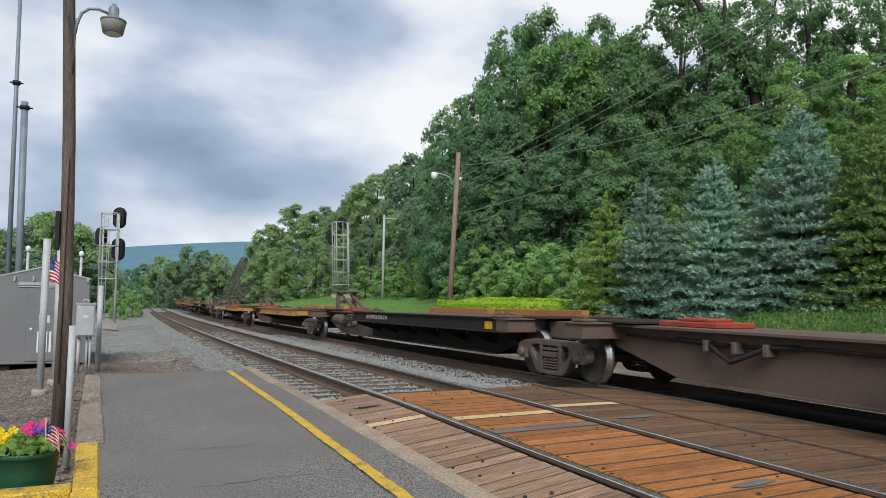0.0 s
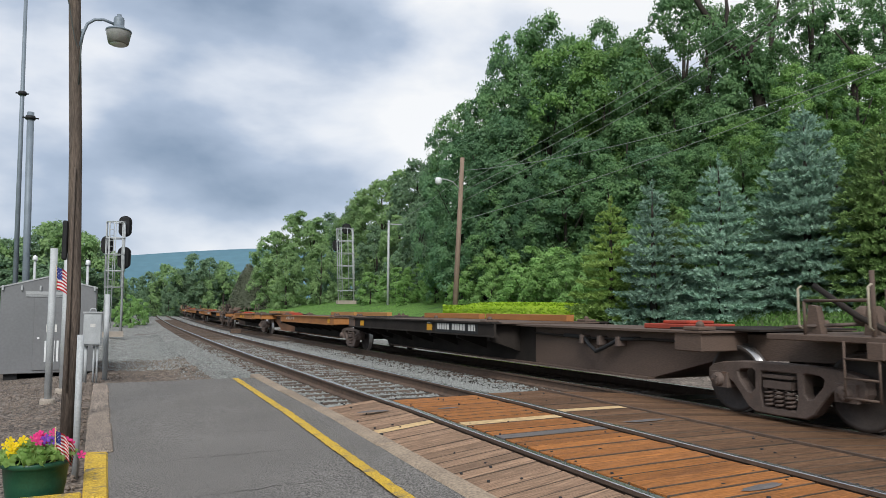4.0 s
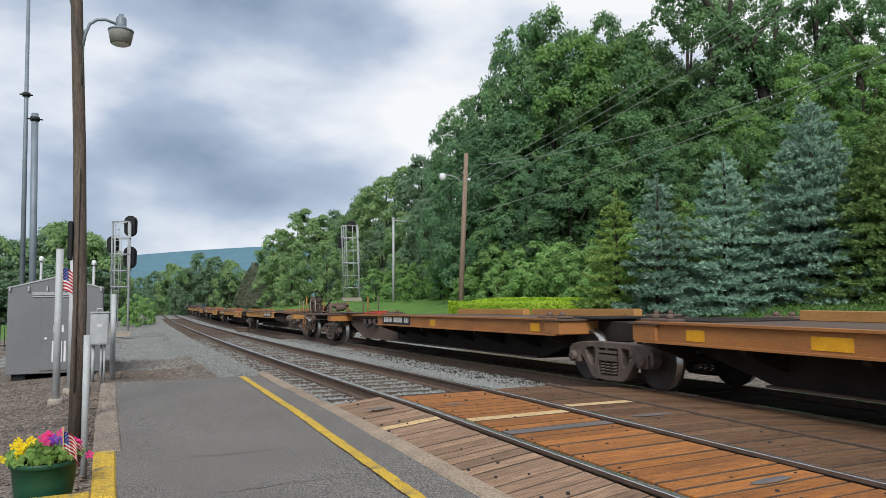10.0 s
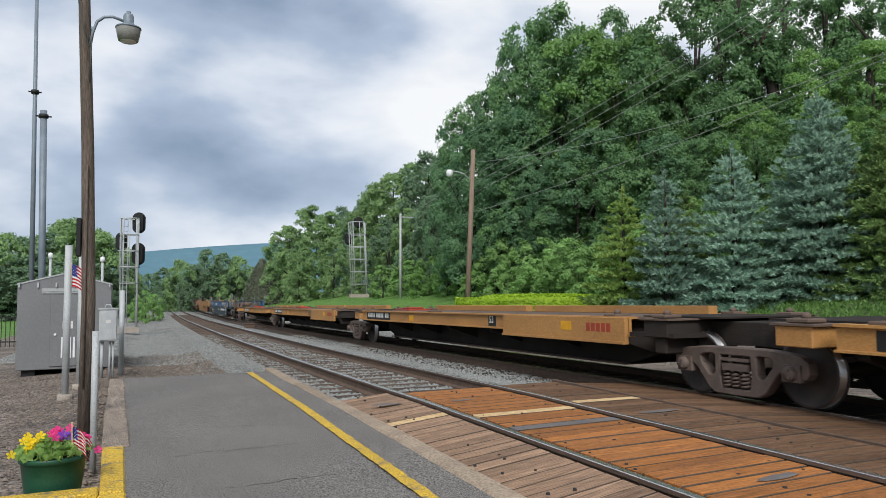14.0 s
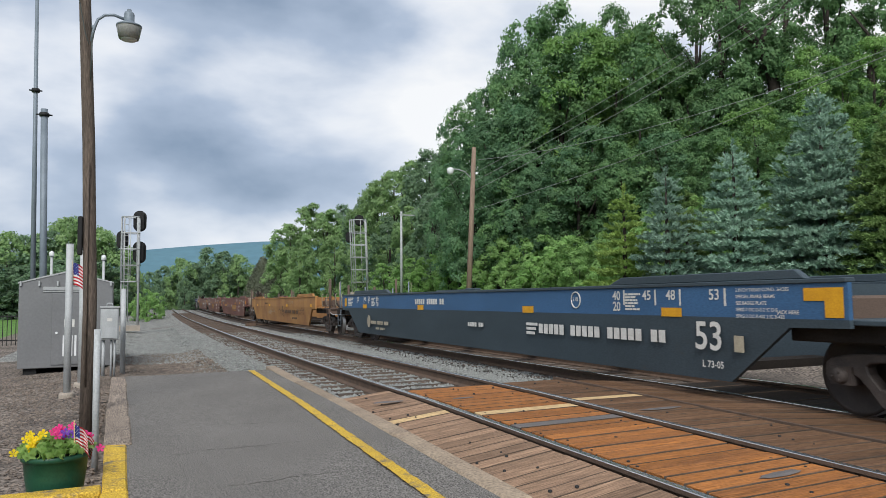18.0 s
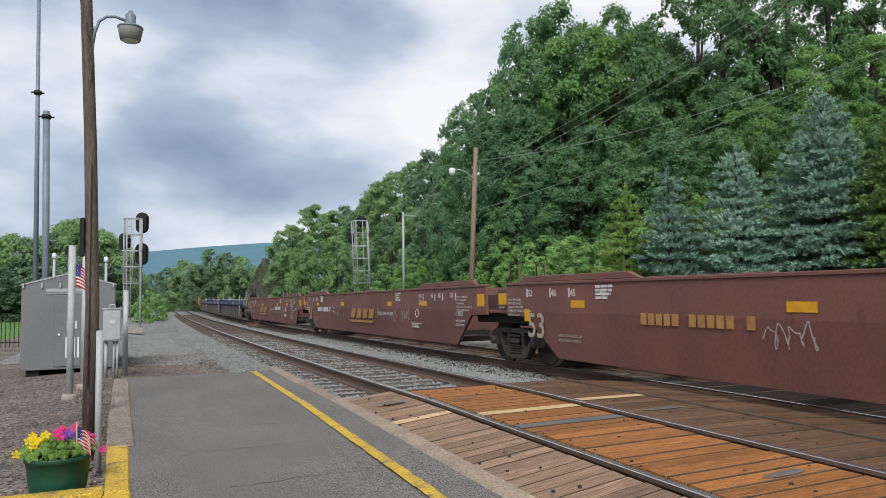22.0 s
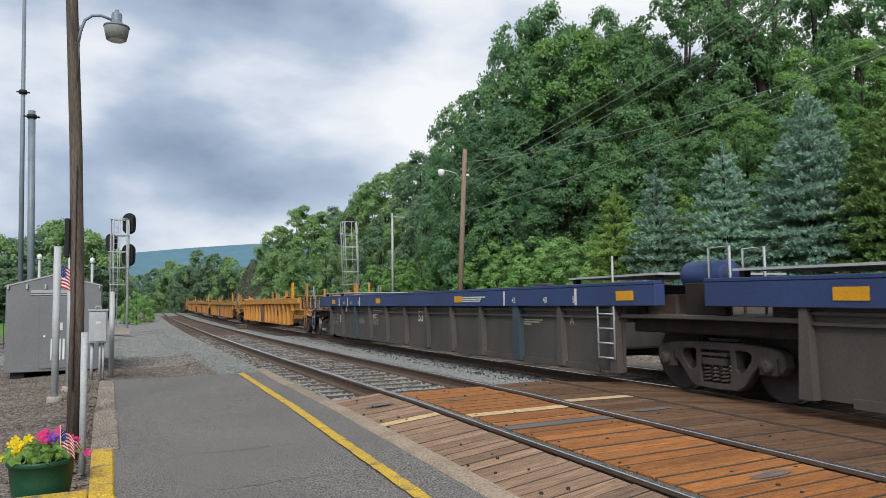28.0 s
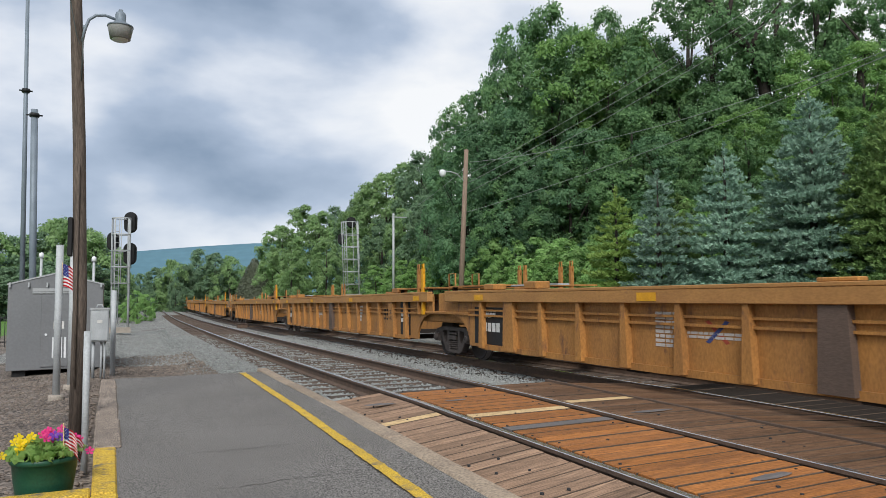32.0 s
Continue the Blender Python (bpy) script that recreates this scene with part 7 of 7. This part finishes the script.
        boxes("bolster_box", [(-1.25, 1.25, min(y - s * 2.6, y - s * 0.1), max(y - s * 2.6, y - s * 0.1), 0.82, 1.03)], body if "yellow" in body else "car_dark", car, bevel=0.02)
        boxes("end_box", [(-1.0, 1.0, min(y - s * 0.75, y - s * 0.1), max(y - s * 0.75, y - s * 0.1), 1.03, top - 0.14)], "car_brown", car, bevel=0.03)
        if ribbed and "grey" in body and s > 0:
            bm = bmesh.new()
            yl = y + s * 0.25
            for k in range(6):
                tube(bm, [(-1.5, yl - 0.2, 0.42 + 0.22 * k), (-1.5, yl + 0.2, 0.42 + 0.22 * k)], 0.014, 6)
            for e in (-0.2, 0.2):
                tube(bm, [(-1.5, yl + e, 0.4), (-1.5, yl + e, top + (0.45 if e * s < 0 else 0.05))], 0.016, 6)
            part("ladder", bm, "galv" if "blue" in upper else body, car, "steel rung ladder")


def well_car(s_front, L, style, seed, first=False, last=False, label="", number="", mark=""):
    """Double-stack well car unit."""
    spec = {
        "fec_blue": ("car_bluegrey", "car_blue", False, 1.47, "empty blue and grey double-stack well car"),
        "rust": ("car_rust", "car_rust", False, 1.47, "empty rust-orange double-stack well car"),
        "red": ("car_red", "car_red", False, 1.57, "empty faded red double-stack well car with scrawls"),
        "blue_band": ("car_grey", "car_deepblue", True, 1.50, "empty grey ribbed well car with a blue top band"),
        "yellow": ("car_yellow", "car_gold", True, 1.50, "empty worn yellow ribbed well car"),
    }[style]
    body, upper, ribbed, top, text = spec
    car = empty("well_car", (0, 0, 0), label or text, "railway car", "well cars of the train")
    well_shell(car, L, top, body, upper, ribbed, first, last, not (first and last))
    r = random.Random(seed)
    X = -1.505 if not ribbed else -1.383
    XT = -1.505 if not ribbed else -1.525
    for y in (4.0 if style == "red" else 3.1 if style == "fec_blue" else 1.25, L * 0.36, L * 0.64, L - (2.9 if style == "red" else 2.2)):
        boxes("reflector", [(XT - 0.004, XT, y - 0.2, y + 0.2, top - (0.16 if style == "yellow" else 0.22 if ribbed else 0.40), top - (0.04 if style == "yellow" else 0.08 if ribbed else 0.28))], "reflect", car, "yellow reflective patch")
    if style == "fec_blue":
        boxes("warning_panel", [(X - 0.005, X, 0.5, 0.72, 1.1, 1.42), (X - 0.005, X, 0.72, 0.98, 1.28, 1.42)], "reflect", car, "yellow warning panel")
        for y, w in ((2.4, "53"), (3.2, "48"), (3.7, "45"), (4.4, "40")):
            paint_text(car, w, 0.19, y, 1.26, "white", X - 0.004)
            boxes("white_stripe", [(X - 0.004, X, y - 0.29, y - 0.26, 1.22, 1.44)], "white", car)
        paint_text(car, "20", 0.19, 4.4, 1.10, "white", X - 0.004)
        stencil_lines(car, ("2 INCH TREAD COND. SHOES", "SPECIAL BRAKE BEAMS", "SEE BADGE PLATE", "SPRG 7 OC D-5 2 IC D-5", "SPRG 2 OC B-432 2 IC B-433"), 0.058, 1.95, 1.38, "white", X - 0.003)
        paint_text(car, "JACK HERE", 0.06, 1.34, 1.12, "white", X - 0.002)
        bm = bmesh.new()
        ring = [(0.13 * math.cos(q), 0.13 * math.sin(q)) for q in np.linspace(0, 6.2832, 21)]
        tube(bm, [(X - 0.003, 5.4 + u, 1.3 + v) for u, v in ring], 0.012, 4)
        part("emblem", bm, "white", car, "white ring round a number")
        paint_text(car, "110", 0.1, 5.49, 1.26, "white", X - 0.002)
        bars(car, 4.1, 1.14, 0.35, 0.26, 6, "white", X, seed=seed + 4)
        paint_text(car, "53", 0.50, 2.68, 0.57, "white", X)
        paint_text(car, "L 73-05", 0.12, 2.55, 0.42, "white", X)
        bars(car, 6.6, 0.66, 3.4, 0.25, 1, "white", X, "emblem", seed=seed + 1)
        bars(car, 9.6, 0.72, 0.75, 0.13, 1, "white", X, "emblem", seed=seed + 2)
        boxes("label_plate", [(X - 0.004, X, 1.85, 2.0, 0.66, 0.86)], "tan", car, "small pale label plate")
        bm = bmesh.new()
        for k in range(3):
            box(bm, X - 0.004, X, 6.75 - 0.05 * k, 7.05, 0.68 + 0.08 * k, 0.73 + 0.08 * k)
        part("emblem", bm, "white", car, "white striped wing emblem")
        boxes("warning_panel", [(X - 0.005, X, L - 0.1, L + 0.12, 1.12, 1.40)], "reflect", car, "yellow warning panel")
        for y, w in ((L - 1.4, "53"), (L - 2.15, "48"), (L - 2.6, "45"), (L - 3.4, "40")):
            paint_text(car, w, 0.18, y, 1.27, "white", X - 0.004)
            boxes("white_stripe", [(X - 0.004, X, y + 0.02, y + 0.05, 1.23, 1.44)], "white", car)
        paint_text(car, "20", 0.18, L - 3.4, 1.11, "white", X - 0.004)
        bars(car, L - 0.3, 1.14, 0.62, 0.28, 6, "white", X, seed=seed + 8)
        bars(car, L - 2.9, 1.14, 0.38, 0.26, 6, "white", X, seed=seed + 9)
        bars(car, L - 6.6, 1.17, 1.9, 0.2, 1, "white", X, "emblem", seed=seed + 3)
        bars(car, L - 2.85, 0.57, 1.6, 0.15, 1, "tan", X, "emblem", seed=seed + 5)
        bars(car, L - 3.3, 0.43, 0.85, 0.1, 1, "tan", X, "emblem", seed=seed + 6)
        bm = bmesh.new()
        prism(bm, [(L - 2.62 + 0.16 * math.cos(a), 0.68 + 0.19 * math.sin(a)) for a in np.linspace(0, 6.28, 15)[:-1]], 0, X - 0.004, X)
        part("emblem", bm, "tan", car, "tan round emblem")
    if style == "rust":
        bars(car, 7.5, 0.70, 3.4, 0.24, 1, "scrawl_brown", X, "emblem", seed=seed)
        bars(car, 5.5, 0.48, 1.2, 0.12, 1, "scrawl_brown", X, "emblem", seed=seed + 2)
        bars(car, 14.1, 1.16, 1.2, 0.13, 1, "scrawl_brown", X, "emblem", seed=seed + 1)
        scrawl(car, 12.7, 0.68, 2.4, 0.36, seed, "tan", X, 0.014, 11)
        scrawl(car, 12.6, 0.58, 1.0, 0.3, seed + 1, "chalk", X, 0.014, 6)
        scrawl(car, 9.4, 0.52, 1.7, 0.5, seed + 2, "scrawl_black", X, 0.02, 6)
        scrawl(car, 8.3, 0.72, 0.5, 0.5, seed + 3, "scrawl_black", X, 0.06, 1)
        scrawl(car, 7.0, 1.1, 1.8, 0.28, seed + 4, "tan", X, 0.018, 6)
        scrawl(car, 4.2, 0.6, 1.5, 0.5, seed + 5, "scrawl_black", X, 0.016, 5)
    if style == "red":
        boxes("warning_panel", [(X - 0.005, X, 0.5, 0.85, 1.16, 1.42)], "reflect", car, "yellow warning panel")
        emblem, marks, letter = {19: (9.3, 15.6, 10.0), 20: (10.9, 15.9, 13.4), 21: (13.6, 7.95, 11.0)}[seed]
        paint_text(car, "53", 0.62, L - 1.25, 0.50, "tan", X - 0.002)
        boxes("warning_panel", [(X - 0.005, X, L - 0.45, L - 0.12, 1.20, 1.42)], "reflect", car, "yellow warning panel")
        boxes("white_stripe", [(X - 0.004, X, L - w - 0.02, L - w + 0.02, 1.34, 1.5) for w in (1.25, 2.05, 2.65)], "white", car)
        stencil_lines(car, ("NO. 24 BRAKE BEAMS", "SPRG 6 OC D-3 4 IC D-5", "2 INCH HF COMP SHOES", 'SIDE BRG SET - UP HGT 5 7/16" +/- 1/16"'), 0.052, L - 0.52, 1.27, "white", X - 0.003)
        stencil_lines(car, ("MINER TCC-IV-60LT",), 0.05, L - 0.52, 0.98, "white", X - 0.003)
        paint_text(car, "JACK HERE", 0.045, L - 0.14, 1.12, "white", X - 0.003)
        stencil_lines(car, ("NON-INTERCHANGE CAR", "SEE EQUIPMENT REGISTER"), 0.06, L - 2.3, 0.66, "tan", X - 0.003)
        if seed == 21:
            scrawl(car, L - 0.75, 1.18, 0.7, 0.24, 5, "scrawl_orange", X, 0.016, 4)
            scrawl(car, L - 1.25, 1.02, 0.85, 0.24, 6, "scrawl_orange", X, 0.016, 4)
            scrawl(car, L - 1.9, 0.5, 1.3, 0.95, 7, "chalk", X, 0.014, 2)
        bm = bmesh.new()
        for k in range(4):
            yk = emblem - k * 0.68
            bm.faces.new([bm.verts.new((X - 0.003, yk - u, 0.78 + v)) for u, v in ((0, 0), (0.5, 0), (0.64, 0.30), (0.14, 0.30))])
        bm.faces.new([bm.verts.new((X - 0.003, emblem + 0.15 - u, 0.64 + v)) for u, v in ((0, 0), (2.6, 0), (2.75, 0.07), (0.05, 0.07))])
        part("emblem", bm, "gold", car, "faded gold slanted block emblem")
        bars(car, marks, 0.9, 2.1, 0.24, 1, "gold" if seed == 19 else "white", X, "car_marking", seed=seed)
        paint_text(car, number, 0.24, letter, 0.9, "white", X)
        paint_text(car, "LD LMT 118400 PER UNIT", 0.13, letter - (5.5 if seed == 20 else 1.2), 0.88, "white", X)
        for y, w in ((2.3, "53"), (3.06, "48"), (3.55, "45"), (4.35, "40"), (L - 1.28, "53"), (L - 2.08, "48"), (L - 2.68, "45"), (L - 3.5, "40")):
            paint_text(car, w, 0.16, y, 1.33, "white", X)
        paint_text(car, "20", 0.16, 4.35, 1.17, "white", X)
        boxes("white_stripe", [(X - 0.004, X, y - 0.02, y + 0.02, 1.3, 1.46) for y in (2.0, 2.76, 3.25, 4.05)], "white", car)
        for y in (6.2, L - 3.4):
            bars(car, y, 1.3, 0.45, 0.24, 4, "white", X, seed=seed + int(y))
        stencil_lines(car, ("2 INCH HF COMP SHOES", "NO. 24 BRAKE BEAMS", "36 INCH WHEELS", "SPRG 7 OC D-5 7 IC D-5 5 8C D-5", "SPRG 2 OC B-353 2 IC B-354"), 0.075 if seed == 21 else 0.055, 3.2 if seed == 21 else 1.95, 1.2 if seed == 21 else 1.34, "white", X - 0.003)
        stencil_lines(car, ("MINER TCC-III-45LT SET-UP", '5-1/16" +/- 1/16" FEMALE', '5-3/16" +/- 1/16" MALE') if seed == 21 else ("EMPTY LOAD 80%", "S/B ASA BLOCK"), 0.065, 3.1 if seed == 21 else 2.0, 0.72 if seed == 21 else 0.8, "white", X - 0.003)
        bm = bmesh.new()
        tube(bm, [(X - 0.003, 4.5 + 0.1 * math.cos(q), 0.98 + 0.1 * math.sin(q)) for q in np.linspace(0, 6.2832, 19)], 0.009, 4)
        part("emblem", bm, "white", car, "white ring round a number")
        paint_text(car, "L 200-5", 0.13, 2.0, 0.93, "white", X)
        bars(car, 4.9, 0.6, 0.7, 0.14, 3, "chalk", X, seed=seed + 11)
        boxes("reflector", [(X - 0.004, X, L - 1.32, L - 1.14, 0.9, 1.12)], "reflect", car, "yellow reflective patch")
        for k in range(4):
            scrawl(car, (13.1, 7.9, 6.6, 5.4)[k] + r.random() * 0.4, 0.6 + 0.15 * r.random(), (1.7 if seed == 20 else 0.7, 0.9, 0.6, 0.7)[k], 0.8 if k == 0 and seed == 20 else 0.38, seed + k, "chalk", X, 0.011, 4)
    if style == "blue_band":
        for y, w in ((2.6, "53"), (3.5, "48"), (4.6, "45"), (L - 5.0, "20"), (L - 4.2, "45"), (L - 3.4, "48"), (L - 2.8, "53")):
            paint_text(car, w, 0.14, y, top - 0.27, "white", XT - 0.001)
        for y in (2.5, 4.9, L - 5.2, L - 3.9, L - 2.9):
            boxes("white_stripe", [(XT - 0.005, XT, y - 0.03, y + 0.03, top - 0.29, top - 0.02)], "white", car)
        paint_text(car, "53", 0.36, L * 0.5, 0.75, "white", X)
        paint_text(car, number, 0.24 if len(number) > 1 else 0.2, 3.9 if len(number) > 1 else 2.9, 0.85, "tan", X)
        bars(car, L * 0.25, 0.85, 1.1, 0.12, 3, "tan", X, seed=seed)
        if last:
            bars(car, L - 4.35, 0.6, 0.86, 0.27, 1, "tan_dim", X, "car_marking", seed=seed + 7)
            bars(car, L - 5.7, 0.6, 0.86, 0.27, 1, "tan_dim", X, "car_marking", seed=seed + 9)
            paint_text(car, "A", 0.24, L - 3.55, 0.98, "white", -1.492)
            scrawl(car, L - 1.7, 0.5, 0.6, 0.6, 4, "chalk", X, 0.016, 3)
            bars(car, L - 6.0, 0.98, 0.9, 0.12, 2, "chalk", X, seed=seed + 10)
        bars(car, L * 0.7, 0.85, 0.7, 0.12, 3, "white", X, seed=seed + 3)
        bars(car, L * 0.35, top - 0.22, 1.1, 0.12, 3, "white", XT, seed=seed + 1)
        bars(car, L * 0.87, 0.66, 0.55, 0.24, 5, "white", X, seed=seed + 2)
    if style == "yellow":
        paint_text(car, "53", 0.42, 4.15, 0.74, "scrawl_black", X)
        paint_text(car, "20", 0.16, 3.36, 0.95, "scrawl_black", -1.492)
        paint_text(car, "40", 0.16, 3.36, 0.78, "scrawl_black", -1.492)
        boxes("number_panel", [(X - 0.004, X, L - 2.75, L - 1.75, 0.62, 1.34)] if last else [(X - 0.004, X, 2.0, 2.75, 0.45, 1.35)], "black", car, "black number panel")
        boxes("number_panel", [(X - 0.004, X, L - 3.3, L - 1.75, 0.45, 1.2)], "black", car, "black number panel") if not last else None
        bars(car, L - 2.0, 0.66, 1.0, 0.26, 1, "white", X - 0.004, "car_marking", seed=seed + 6)
        bars(car, L - 2.1, 0.98, 0.6, 0.18, 3, "white", X - 0.004, seed=seed + 7)
        bars(car, 2.7, 0.75, 0.6, 0.3, 2, "white", X - 0.004, seed=seed)
        for y, s in ((0.95, -1), (1.25, -1), (0.95, 1), (1.25, 1), (L - 0.75, 1), (L - 1.2, 1)):
            bm = bmesh.new()
            box(bm, s * 1.44 - 0.035, s * 1.44 + 0.035, y - 0.05, y + 0.05, 1.0, top + 0.62)
            tube(bm, [(s * 1.44, y - 0.045, top + 0.5), (s * 1.44, y - 0.045, top + 0.74), (s * 1.44, y + 0.045, top + 0.74), (s * 1.44, y + 0.045, top + 0.5)], 0.018, 6)
            part("handrail_post", bm, "reflect" if y < 1 and s < 0 else "car_yellow", car, "tall yellow handrail post")
        for y, z in ((L - 2.6, 0.0), (L - 4.2, 0.02), (2.9, 0.01)):
            boxes("chord_casting", [(-1.5, -1.2, y - 0.22, y + 0.22, top + 0.05, top + 0.17 + z)], "car_yellow", car, bevel=0.02)
        boxes("top_walkway", [(-1.1, -0.85, L - 4.5, L - 0.6, top + 0.12, top + 0.15)], "galv", car, "grated walkway above the chord")
        y = L - 7.4
        bars(car, y, 0.7, 0.55, 0.5, 8, "chalk", X, seed=seed + 8)
        for k, (da, col) in enumerate(((1, "mark_red"), (-1, "mark_blue"))):
            bm = bmesh.new()
            prism(bm, ((L - 8.75, 0.82), (L - 8.69, 0.80), (L - 8.35, 1.08), (L - 8.41, 1.10)) if da > 0 else ((L - 8.75, 1.08), (L - 8.69, 1.10), (L - 8.35, 0.82), (L - 8.41, 0.80)), 0, X - 0.002 - 0.001 * k, X)
            part("chalk_mark", bm, col, car, "sprayed cross mark")
        bars(car, 8.3, 0.95, 0.7, 0.12, 2, "scrawl_black", X, "car_marking", seed=seed)
        bars(car, L * 0.34, 0.72, 0.5, 0.5, 5, "white", X, seed=seed + 2)
        bars(car, L * 0.62, 0.85, 1.3, 0.1, 2, "chalk", X, seed=seed + 3)
        if seed % 2 == 0:
            for k, y in enumerate((11.3, 10.2, 9.1, 8.3, 7.3)):
                scrawl(car, y, 0.42, 0.65, 0.75, seed + k, "tan", X, 0.035, 2)
            boxes("painted_patch", [(X - 0.003, X, 4.6, 6.25, 0.72, 1.02)], "scrawl_black", car, "black painted-over patch")
            bars(car, 6.1, 0.76, 1.0, 0.2, 3, "mark_red", X - 0.004, seed=seed + 1)
    if seed == 26:
        # this unit was repainted later than the rest
        for o in car.children_recursive:
            for k, m in enumerate(o.data.materials):
                if m in (M["car_yellow"], M["car_gold"]):
                    o.data.materials[k] = M["car_fresh"]
    bogie(car, 0.0, 0.46)
    gear = {"fec_blue": "car_dark", "rust": "car_brown", "red": "car_brown", "blue_band": "car_dark", "yellow": "car_yellow"}[style]
    if first:
        end_gear(car, -0.1, -1, gear, seed, 1.15, style in ("red", "blue_band"), {"yellow": "car_yellow", "red": "car_brown", "rust": "car_brown"}.get(style, "mast"))
    else:
        boxes("cross_step", [(-1.3, 1.3, -0.7, 0.5, 1.02, 1.07), (-1.35, -1.25, -0.5, 0.2, 1.07, 1.5)], gear, car, bevel=0.01)
        bm = bmesh.new()
        for x in (-1.2, -0.6):
            tube(bm, [(x, -0.45, 1.05), (x, -0.45, top + 0.45), (x, -0.1, top + 0.45), (x, -0.1, 1.05)], 0.02, 6)
        part("handrail", bm, "galv" if style == "blue_band" else gear, car)
        if style == "blue_band":
            bm = bmesh.new()
            lathe(bm, ((0.0, -0.4), (0.17, -0.38), (0.2, -0.33), (0.2, 0.33), (0.17, 0.38), (0.0, 0.4)), 18, axis=1, at=(-1.0, 0.1, top + 0.1))
            part("air_tank", bm, "car_deepblue", car, "blue air reservoir on the end deck")
    if last:
        end_gear(car, L + 0.1, 1, gear, seed + 1, 1.1, False, {"yellow": "car_yellow", "red": "car_brown", "rust": "car_brown"}.get(style, "mast"))
        bogie(car, L, 0.46)
    CARS.append((car, s_front, L))
    return car


CARS = []
# units from the front: where the leading bogie stands at the start, length, finish
spine_car(-6.3, 17.1, "brown", 2)
spine_car(10.8, 17.1, "dark", 3, True, words="ALL PURPOSE SPINE CAR")
spine_car(28.0, 17.0, "yellow", 4, True)
spine_car(45.0, 15.1, "yellow", 5, True, last=True)
spine_car(64.3, 17.1, "dark", 7, first=True, flip=False)
spine_car(81.4, 17.1, "rusty", 8, words="ALL PURPOSE SPINE CAR")
spine_car(98.6, 16.0, "orange", 9, last=True)
spine_car(118.8, 18.0, "orange", 10, first=True, flip=False)
spine_car(136.8, 18.1, "orange", 11, flip=False)
spine_car(155.0, 17.2, "orange", 13, last=True)
spine_car(176.5, 17.1, "yellow", 15, first=True, flip=False)
spine_car(193.6, 17.1, "yellow", 14, deep=True)
spine_car(210.7, 17.0, "yellow", 16, deep=True)
spine_car(227.7, 17.4, "yellow", 17, deep=True)
spine_car(245.1, 16.6, "yellow", 19, last=True)
well_car(266.5, 19.4, "fec_blue", 17, True, True)
well_car(290.2, 19.3, "rust", 18, True, True)
well_car(312.9, 20.1, "red", 19, True, False, number="B")
well_car(333.0, 18.8, "red", 20, number="C")
well_car(351.8, 19.4, "red", 21, False, True, number="A")
well_car(375.3, 19.6, "blue_band", 22, True)
well_car(394.9, 19.6, "blue_band", 23, number="125-T")
well_car(414.6, 19.4, "blue_band", 24, False, True, number="A")
well_car(438.1, 19.0, "yellow", 26, True, True)
well_car(460.5, 20.5, "yellow", 27, True)
well_car(481.0, 19.7, "yellow", 29)
well_car(500.7, 19.5, "yellow", 31, False, True)
well_car(524.2, 19.6, "yellow", 33, True)
well_car(543.8, 19.7, "yellow", 35)
well_car(563.5, 19.5, "yellow", 37, False, True)
well_car(587.2, 19.6, "yellow", 39, True)
well_car(606.8, 19.6, "yellow", 41)


def motions():
    """The train rolls past at a steady speed; wheels turn while they pass the crossing."""
    for car, s0, L in CARS:
        rows = []
        for k in range(33):
            t = float(k)
            a, _ = along(s0 - SPEED * t, 0.0, FAR_DROP)
            b, _ = along(s0 + L - SPEED * t, 0.0, FAR_DROP)
            d = b - a
            turn = -math.degrees(math.atan2(d.x, d.y))
            rows.append((t, pose(a.x, a.y, a.z, math.degrees(math.atan2(d.z, math.hypot(d.x, d.y))), 0, turn)))
        walk(car, rows)
    where = {car: s0 for car, s0, L in CARS}
    for wheel, car, y, e, radius in SPIN:
        s = where[car] + y
        t0, t1 = max(0.0, (s - 22) / SPEED), min(32.0, (s - 3) / SPEED)
        k0, k1 = math.ceil(t0 * FPS), math.floor(t1 * FPS)
        ks = list(range(k0, k1 + 1)) if k1 > k0 else []
        ks = sorted({0, 960, *ks})
        rows = []
        for k in ks:
            roll = math.degrees(min(max(k, k0), max(k1, k0)) / FPS * SPEED / radius)
            rows.append((k / FPS, pose(0, e, radius, roll, 0, 0)))
        walk(wheel, rows)


motions()
